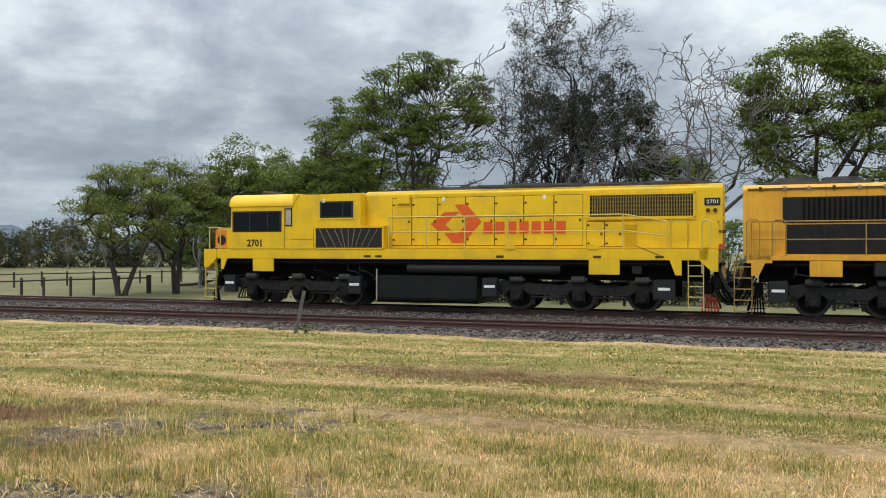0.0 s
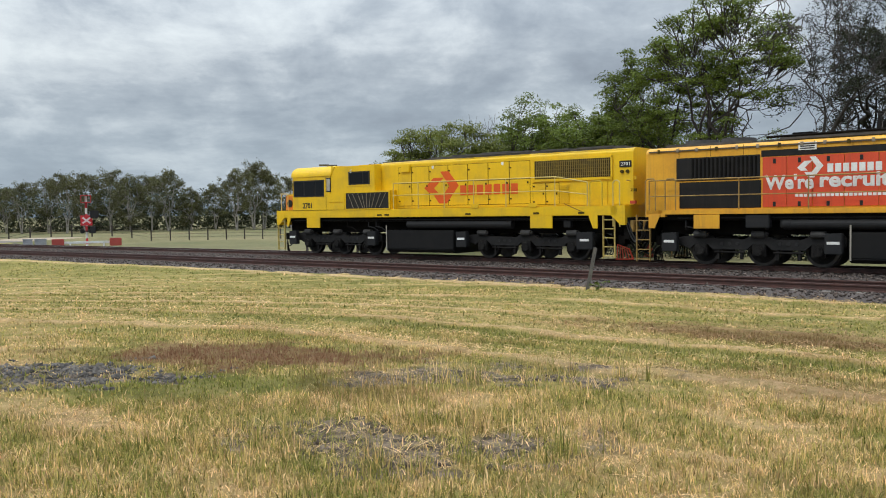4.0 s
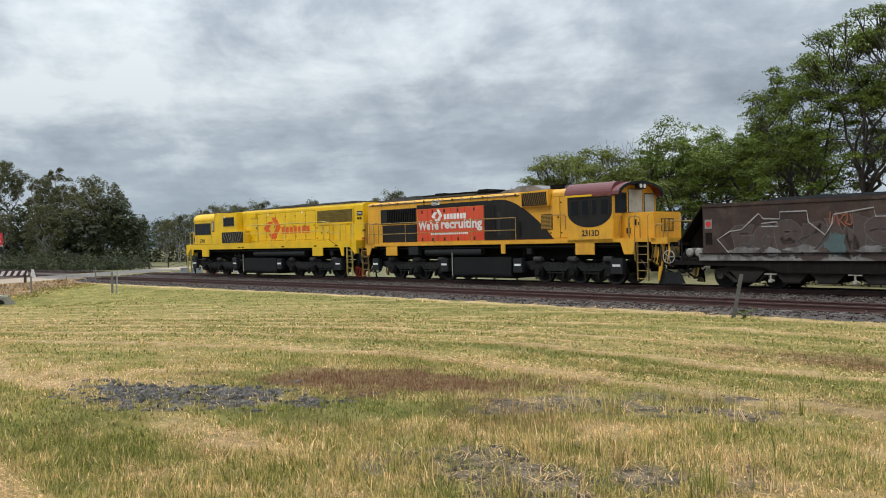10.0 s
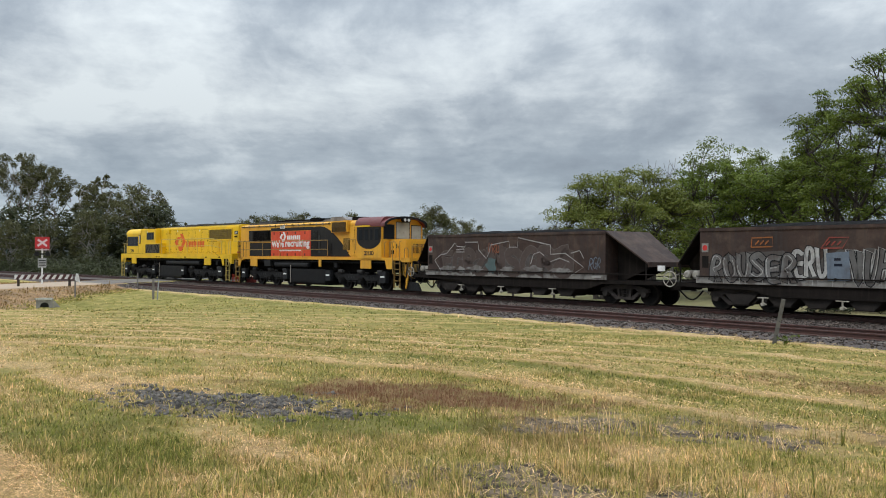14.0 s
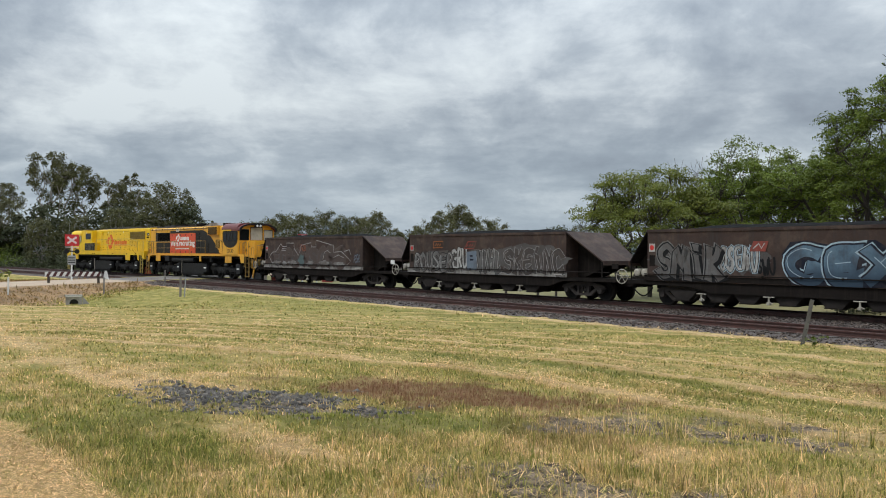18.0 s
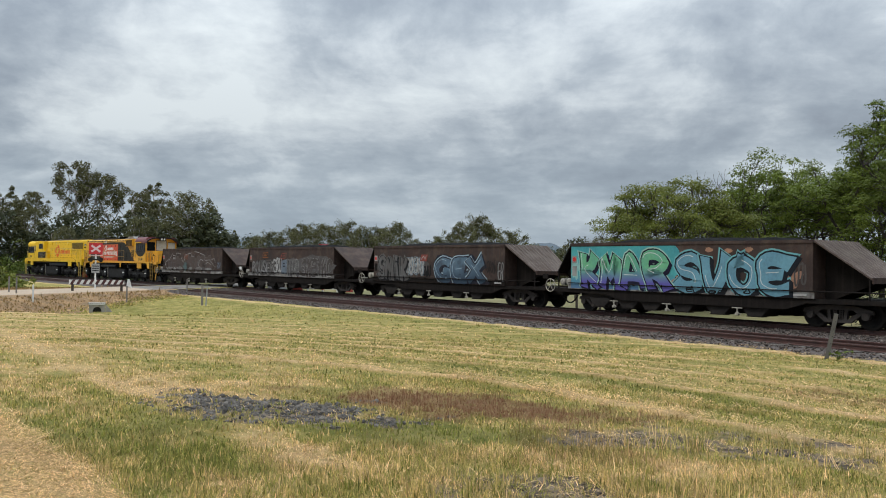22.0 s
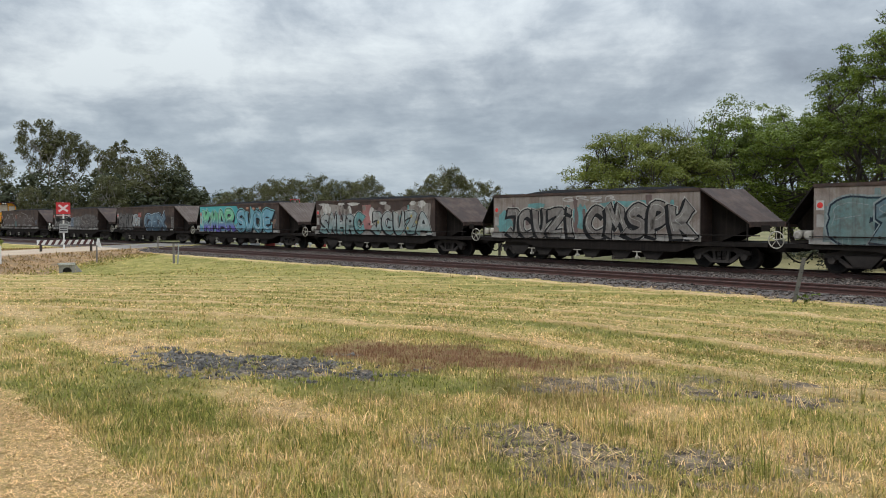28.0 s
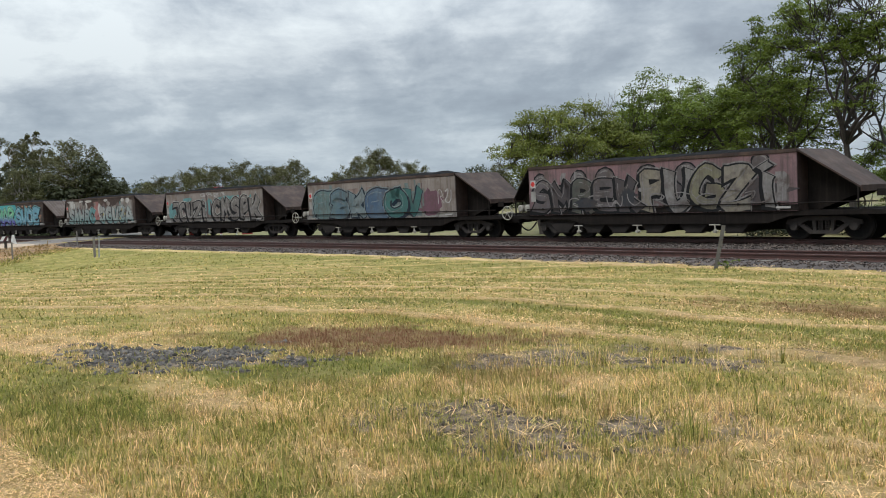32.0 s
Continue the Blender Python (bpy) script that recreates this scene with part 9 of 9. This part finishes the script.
def rail_fence(pts, name, h, mat, label, cat, rails=(0.55, 0.95), pw=0.12, railt=0.05):
    """Posts with rails between, along a line of places."""
    root = tagged(new(name), label, cat)
    P = []
    for x, y in pts:
        P.append((x, y, float(ground_z(x, y))))
    for i, (x, y, z) in enumerate(P):
        ob = part("post", boxes((x - pw / 2, x + pw / 2, y - pw / 2, y + pw / 2, z - 0.3, z + h), bev=0.01), mat, root)
    for a, b in zip(P, P[1:]):
        for r in rails:
            bm = bmesh.new()
            cyl(bm, (a[0], a[1] - pw * 0.5, a[2] + r), (b[0], b[1] - pw * 0.5, b[2] + r), railt, 6)
            part("rail", bm, mat, root)
    return root


def fences():
    near = [polar(az, d) for az, d in ((47.3, 48), (45.2, 49), (44.0, 50), (42.5, 51), (41.2, 52), (39.75, 53), (38.05, 54), (37.9, 54.2))]
    rail_fence(near, "rail_fence", 1.08, WOODD, "dark timber post-and-rail fence round the grassy reserve", "fence", (0.92,), 0.11, 0.04)
    far = [polar(az, d) for az, d in ((47.2, 64), (45.6, 66), (44.1, 68), (42.7, 69), (41.2, 71), (39.9, 72), (38.5, 74), (37.2, 76), (36.0, 78), (34.8, 80), (33.4, 82))]
    rail_fence(far, "rail_fence", 1.08, WOODD, "dark timber post-and-rail fence round the grassy reserve", "fence", (0.92,), 0.11, 0.04)
    wire = [polar(az, 84 + 0.25 * (68 - az)) for az in np.arange(49, 68.5, 1.15)]
    rail_fence(wire, "wire_fence", 1.05, WOODD, "thin wire fence on dark posts along the pasture", "fence", (0.35, 0.65, 0.95), 0.10, 0.012)
    x, y = polar(34.9, 66)
    lg = tagged(new("fallen_log"), "grey fallen log lying in the grass", "log")
    lg.matrix_basis = Matrix.Translation((x, y, float(ground_z(x, y)) + 0.08)) @ Matrix.Rotation(0.3, 4, "Z")
    bm = bmesh.new()
    rod(bm, [(-1.6, 0, 0), (-0.5, 0.1, 0.05), (0.6, 0.0, 0.25), (1.5, 0.2, 0.55)], 0.10, 10)
    rod(bm, [(0.2, 0, 0.15), (0.6, -0.4, 0.6), (0.8, -0.5, 0.9)], 0.05, 8)
    part("bole", bm, BARK, lg)


def bushes():
    rng = np.random.default_rng(8)
    for az, d, w, h, mat, lab in ((80.6, 62, 1.8, 1.5, LEAF_Y, "small yellow-green roadside shrub"), (79.8, 122, 5.0, 3.6, LEAF_J, "bright green shrub under the gum trees"), (77.9, 120, 4.0, 3.2, LEAF_J, "bright green shrub under the gum trees"),
                                 (75.9, 112, 4.6, 3.4, LEAF_U, "olive shrub under the gum trees"), (73.6, 108, 4.4, 3.2, LEAF_U, "olive shrub under the gum trees"), (71.3, 105, 4.2, 3.0, LEAF_U, "olive shrub under the gum trees"), (68.6, 105, 4.2, 2.6, LEAF_U, "olive shrub under the gum trees"), (77.0, 116, 4.6, 3.2, LEAF_U, "olive shrub under the gum trees")):
        x, y = polar(az, d)
        n = 260
        C = rng.normal(0, 1, (n, 3)) * np.array([w * 0.45, w * 0.45, h * 0.28])
        C[:, 2] = np.abs(C[:, 2]) + 0.1
        root = tagged(new("shrub"), lab, "shrub")
        root.matrix_basis = Matrix.Translation((x, y, float(ground_z(x, y)) - 0.05))
        LV, LF = pads(rng, C[:150], np.full(150, 0.2 * w), 28, 0.25, 0.7, 0.3)
        ob = new("foliage", fast_mesh("foliage", LV, LF, mat))
        ob.parent = root
        lm = Limbs()
        for k in range(7):
            a = k * 0.9
            lm.tube([(0, 0, -0.1), (0.3 * w * 0.4 * math.cos(a), 0.3 * w * 0.4 * math.sin(a), h * 0.35), (w * 0.35 * math.cos(a), w * 0.35 * math.sin(a), h * 0.65)], [0.05, 0.035, 0.015], 5)
        st = new("stem", lm.mesh("stem", BARK))
        st.parent = root


build_road()
crossing_signs()
striped_barrier()
posts()
culvert()
fences()
bushes()


# ---- pieces of the tracks, and the small stuff of the ground, last ----
def sleepers():
    bm = bmesh.new()
    bmesh.ops.create_cube(bm, size=1)
    bmesh.ops.scale(bm, vec=(0.23, 2.1, 0.12), verts=bm.verts)
    bmesh.ops.bevel(bm, geom=bm.edges, offset=0.012, segments=1, affect="EDGES")
    me = bpy.data.meshes.new("sleeper")
    bm.to_mesh(me)
    bm.free()
    me.materials.append(SLEEP)
    rr = random.Random(5)
    for root, off in TRACK_ROOTS:
        for i in range(120):
            s = -12 + i * 0.685
            x, y, a = on_track(s, off)
            ob = new("sleeper", me)
            ob.parent = root
            ob.matrix_basis = Matrix.Translation((x, y, -0.208 + rr.uniform(-0.008, 0.006))) @ Matrix.Rotation(a + rr.uniform(-0.02, 0.02), 4, "Z")


sleepers()


def blade_material():
    m = bpy.data.materials.new("grass_blades")
    m.use_nodes = True
    nt = m.node_tree
    N, L = nt.nodes.new, nt.links.new
    bs = nt.nodes["Principled BSDF"]
    bs.inputs["Roughness"].default_value = 0.7
    bs.inputs["Specular IOR Level"].default_value = 0.2
    col = tone_colour(nt, 1.0, 0.7)
    L(col, bs.inputs["Base Color"])
    tr = N("ShaderNodeBsdfTranslucent")
    L(col, tr.inputs["Color"])
    ms = N("ShaderNodeMixShader")
    ms.inputs[0].default_value = 0.36
    L(bs.outputs[0], ms.inputs[1])
    L(tr.outputs[0], ms.inputs[2])
    L(ms.outputs[0], nt.nodes["Material Output"].inputs["Surface"])
    return m


BLADE = blade_material()


def scatter(rng, n, r0, r1, a0=-14.0, a1=86.0):
    """Places strewn evenly over a ring sector about the viewer."""
    az = np.radians(rng.uniform(a0, a1, n))
    r = np.sqrt(rng.uniform(r0 * r0, r1 * r1, n))
    return -np.sin(az) * r, np.cos(az) * r


def blades(name, seed, n, r0, r1, h0, h1, width, bend, label, lay=0.0, tuft=0.04, per=14, loose=0.25, mix=0.24, raked=False, where=None, sector=(-14.0, 86.0)):
    """Grass in tufts that share a lean, a height and a tone, with loose blades between them."""
    rng = np.random.default_rng(seed)
    k = n // per
    cx, cy = scatter(rng, k, r0, r1, *sector)
    j = rng.integers(0, k, n)
    sig = tuft * rng.uniform(0.5, 1.6, k)[j]
    x, y = cx[j] + rng.normal(0, 1, n) * sig, cy[j] + rng.normal(0, 1, n) * sig
    free = rng.random(n) < loose
    lx, ly = scatter(rng, n, r0, r1, *sector)
    x, y = np.where(free, lx, x), np.where(free, ly, y)
    v = y - track_y(x)
    al, ac = road_coord(x, y)
    dry, red, stone, soil = fields(x, y)
    bank = (1 - sstep(4.6, 6.8, abs(ac))) * (v < -6.5)
    red = np.maximum(red, bank * 0.7)
    thick = fbm(x * 0.9 + 11, y * 0.9) + 0.35 * bank
    keep = (v < -7.85 + 0.3 * (fbm(x, y) - 0.5)) & (rng.random(n) > np.maximum(stone * 0.96, soil * (0.2 if raked else 0.86))) & (abs(ac) > 3.3) & ((abs(ac) > 5.6) | (rng.random(n) < 0.5)) & (rng.random(n) < 0.45 + 1.0 * thick)
    if not raked:
        keep &= rng.random(n) > 0.6 * np.clip(windrow(x, y), 0, 1)
    if where is not None:
        keep &= where(x, y)
    elif raked:
        keep &= rng.random(n) < 0.02 + 1.9 * windrow(x, y) + 1.0 * ((y < 1.9) & (x < -4.8)) + 0.5 * soil + 0.5 * sstep(0.8, 1.0, dry)
    lanef = (y < 1.9) & (x < -4.8)
    x, y, dry, red, thick, j, lanef, soil = x[keep], y[keep], dry[keep], red[keep], thick[keep], j[keep], lanef[keep], soil[keep]
    n = len(x)
    tone = dry + (0.2 if raked else 0) + rng.normal(0, mix, k)[j] + rng.normal(0, 0.07, n)
    z = ground_z(x, y) - 0.006 + (0.08 * rng.random(n) * np.clip(windrow(x, y), 0, 1) + 0.012 + 0.035 * rng.random(n) if raked else 0)
    h = rng.uniform(h0, h1, n) * rng.lognormal(0, 0.28, k)[j] * (0.6 + 0.8 * thick) * (1 - 0.35 * sstep(0.6, 0.95, dry)) * np.where(lanef, 0.6, 1.0)
    taz = rng.uniform(0, 2 * np.pi, k)[j]
    az = np.where(rng.random(n) < 0.6, taz + rng.normal(0, 0.8, n), rng.uniform(0, 2 * np.pi, n))
    lean = np.abs(rng.normal(0, bend, n)) + lay * rng.random(n) + 0.9 * np.where(lanef, rng.random(n), 0)
    if raked:
        lean = 1.05 + 0.4 * rng.random(n)
    lean = np.clip(lean + 0.7 * sstep(0.7, 1.0, dry) * rng.random(n), 0, 1.5)
    d = np.stack([np.cos(az) * np.sin(lean), np.sin(az) * np.sin(lean), np.cos(lean)], 1)
    l2 = np.clip(lean * 1.55 + 0.15, 0, 1.6)
    d2 = np.stack([np.cos(az) * np.sin(l2), np.sin(az) * np.sin(l2), np.cos(l2)], 1)
    sa = az + rng.uniform(0.9, 2.2, n)
    s = np.stack([np.cos(sa), np.sin(sa), 0 * sa], 1) * (width * rng.uniform(0.6, 1.4, n))[:, None] * 0.5
    b = np.stack([x, y, z], 1)
    m = b + d * (h * 0.55)[:, None]
    t = m + d2 * (h * 0.5)[:, None]
    V = np.stack([b - s, b + s, m + s * 0.75, m - s * 0.75, t], 1).reshape(-1, 3)
    i = np.arange(n)[:, None] * 5
    F = np.concatenate([i + np.array([[0, 1, 2]]), i + np.array([[0, 2, 3]]), i + np.array([[3, 2, 4]])], 1).reshape(-1, 3)
    me = fast_mesh(name, V, F, BLADE)
    for nm, val in (("dry", np.clip(tone, 0.02, 1)), ("red", red)):
        me.attributes.new(nm, "FLOAT", "POINT").data.foreach_set("value", np.repeat(val, 5).astype(np.float32))
    return tagged(new(name, me), label, "grass", kind="stuff")


blades("grass", 1, 168000, 4.2, 8.2, 0.035, 0.08, 0.0075, 0.8, "dry yellow-green grass blades", tuft=0.04, loose=0.35, mix=0.2)
blades("grass", 2, 120000, 8.2, 13.5, 0.03, 0.06, 0.012, 0.85, "mown yellow-green grass blades", tuft=0.06, loose=0.55, mix=0.13)
blades("grass", 3, 95000, 13.5, 22.5, 0.03, 0.055, 0.019, 1.0, "short mown grass beside the ballast", tuft=0.1, loose=0.6, mix=0.1)
blades("grass", 4, 58000, 22.5, 60.0, 0.025, 0.055, 0.045, 1.1, "short mown grass by the ditch", tuft=0.3, loose=0.6, mix=0.1, sector=(20.0, 86.0))
blades("cut_straw", 5, 60000, 4.2, 10.0, 0.07, 0.16, 0.006, 0.5, "loose cut straw lying on the grass", lay=1.2, loose=0.5, mix=0.3, raked=True)
blades("cut_straw", 6, 150000, 10.0, 16.0, 0.06, 0.13, 0.009, 0.6, "raked straw lying in windrows", lay=1.2, loose=0.5, mix=0.32, raked=True)
blades("cut_straw", 7, 110000, 16.0, 26.0, 0.07, 0.16, 0.014, 0.6, "raked straw lying in windrows", lay=1.2, loose=0.5, mix=0.32, raked=True)
blades("cut_straw", 8, 90000, 4.2, 12.0, 0.05, 0.13, 0.006, 0.5, "pale straw trampled in the driven strip", lay=1.3, loose=0.7, mix=0.3, raked=True, where=lambda x, y: (y < 1.9 + 0.25 * (fbm(x * 3, y * 3) - 0.5)) & (x < -4.6), sector=(66.0, 86.0))
blades("cut_straw", 10, 11000, 4.8, 11.0, 0.04, 0.11, 0.0045, 0.6, "broken straw strewn over the bare soil", lay=1.3, loose=0.8, mix=0.3, raked=True, where=lambda x, y: np.random.default_rng(3).random(len(x)) < 0.7 * fields(x, y)[3], sector=(20.0, 62.0))
blades("dry_tufts", 13, 22000, 4.8, 9.5, 0.12, 0.24, 0.006, 0.45, "taller dry grass tufts round the bare soil", tuft=0.07, per=60, loose=0.03, mix=0.25, where=lambda x, y: (lambda q: (q > 0.10) & (q < 0.7))(fields(x, y)[3]), sector=(20.0, 62.0))
blades("dry_weeds", 9, 100000, 34.0, 66.0, 0.03, 0.1, 0.06, 1.1, "dry brown weeds on the bank of the road", tuft=0.2, loose=0.4, where=lambda x, y: abs(road_coord(x, y)[1]) < 7.5, sector=(62.0, 86.0))


def stones(name, seed, pts, r0, r1, mat, label, sink=0.3, squash=0.7):
    """Loose stones: bent octahedra."""
    rng = np.random.default_rng(seed)
    n = len(pts)
    base = np.array([(1, 0, 0), (0, 1, 0), (-1, 0, 0), (0, -1, 0), (0, 0, 1), (0, 0, -1)], float)
    F0 = np.array([(0, 1, 4), (1, 2, 4), (2, 3, 4), (3, 0, 4), (1, 0, 5), (2, 1, 5), (3, 2, 5), (0, 3, 5)])
    r = rng.uniform(r0, r1, n)
    V = base[None] * rng.uniform(0.55, 1.25, (n, 6, 1)) + rng.normal(0, 0.28, (n, 6, 3))
    V[:, :, 2] *= squash
    a = rng.uniform(0, 6.3, n)
    c, s = np.cos(a)[:, None], np.sin(a)[:, None]
    x, y = V[:, :, 0] * c - V[:, :, 1] * s, V[:, :, 0] * s + V[:, :, 1] * c
    V = np.stack([x, y, V[:, :, 2]], -1) * r[:, None, None]
    V += pts[:, None, :]
    V[:, :, 2] += (r * (1 - sink) * 0.6)[:, None]
    F = (np.arange(n)[:, None, None] * 6 + F0[None]).reshape(-1, 3)
    return tagged(new(name, fast_mesh(name, V.reshape(-1, 3), F, mat)), label, "stones", kind="stuff")


BSTONE = surf("ballast_stone", (0.112, 0.087, 0.073), (0.050, 0.039, 0.033), 1.5, 0.9, grain=30, grain_amt=0.2, bump=0, island=0.6, spots=(0.12, 0.085, 0.065), spot_amt=0.5)
GSTONE = surf("blue_grey_stone", (0.135, 0.118, 0.10), (0.048, 0.041, 0.035), 3, 0.85, grain=40, grain_amt=0.25, bump=0, island=0.6)

DSTONE = surf("dusty_grey_stone", (0.21, 0.16, 0.12), (0.10, 0.073, 0.052), 3, 0.9, grain=40, grain_amt=0.25, bump=0, island=0.6)


def strew():
    rng = np.random.default_rng(9)
    s = rng.uniform(-12, 58, 27000)
    off = rng.uniform(-7.9, 2.3, 27000)
    x = np.interp(s, _S, _X)
    y = np.interp(s, _S, _Y) + off
    keep = (y - track_y(x) > -7.75 + 0.5 * (fbm(x * 0.9, y * 0.9) - 0.5)) & (abs(road_coord(x, y)[1]) > 3.4)
    x, y = x[keep], y[keep]
    stones("ballast", 10, np.stack([x, y, ground_z(x, y) + 0.005], 1), 0.024, 0.058, BSTONE, "loose grey-brown ballast stones between the rails")
    x, y = rng.uniform(-12.2, -6.4, 22000), rng.uniform(2.9, 6.6, 22000)
    st = fields(x, y)[2]
    k = st > rng.uniform(0.2, 1.15, len(st))
    stones("gravel_patch", 11, np.stack([x[k], y[k], ground_z(x[k], y[k]) - 0.02], 1), 0.016, 0.044, GSTONE, "bare patch of blue-grey gravel in the grass", 0.2)
    x, y = rng.uniform(-7.6, -3.2, 9000), rng.uniform(3.8, 9.0, 9000)
    so = fields(x, y)[3]
    k = so * fbm(x * 3, y * 3) > rng.uniform(0.3, 1.9, len(so))
    stones("gravel_patch", 12, np.stack([x[k], y[k], ground_z(x[k], y[k]) - 0.008], 1), 0.008, 0.034, DSTONE, "scattered grey stones on bare soil", 0.3)


strew()


# ---- how the train runs: it gathers speed all the way ----
def run(t):
    u = t / 32.0
    return 89.557 * u + 67.499 * u ** 2 - 33.703 * u ** 3 + 40.084 * u ** 4 - 18.567 * u ** 5


def motions():
    times = [0.5 * i for i in range(65)]
    for thing, wheels, s0, r in TRAIN:
        rows = []
        for t in times:
            x, y, a = on_track(s0 + run(t))
            rows.append((t, pose(x, y, 0.0, 0, 0, math.degrees(a))))
        walk(thing, rows)
        for ws in wheels:
            x = ws.location.x
            walk(ws, [(t, pose(x, 0, r, 0, -math.degrees(run(t) / r), 0)) for t in SPIN_T])


# times close enough together that no wheel turns a quarter from one to the next
SPIN_T = [round(i / 10, 3) for i in range(0, 321)]
motions()
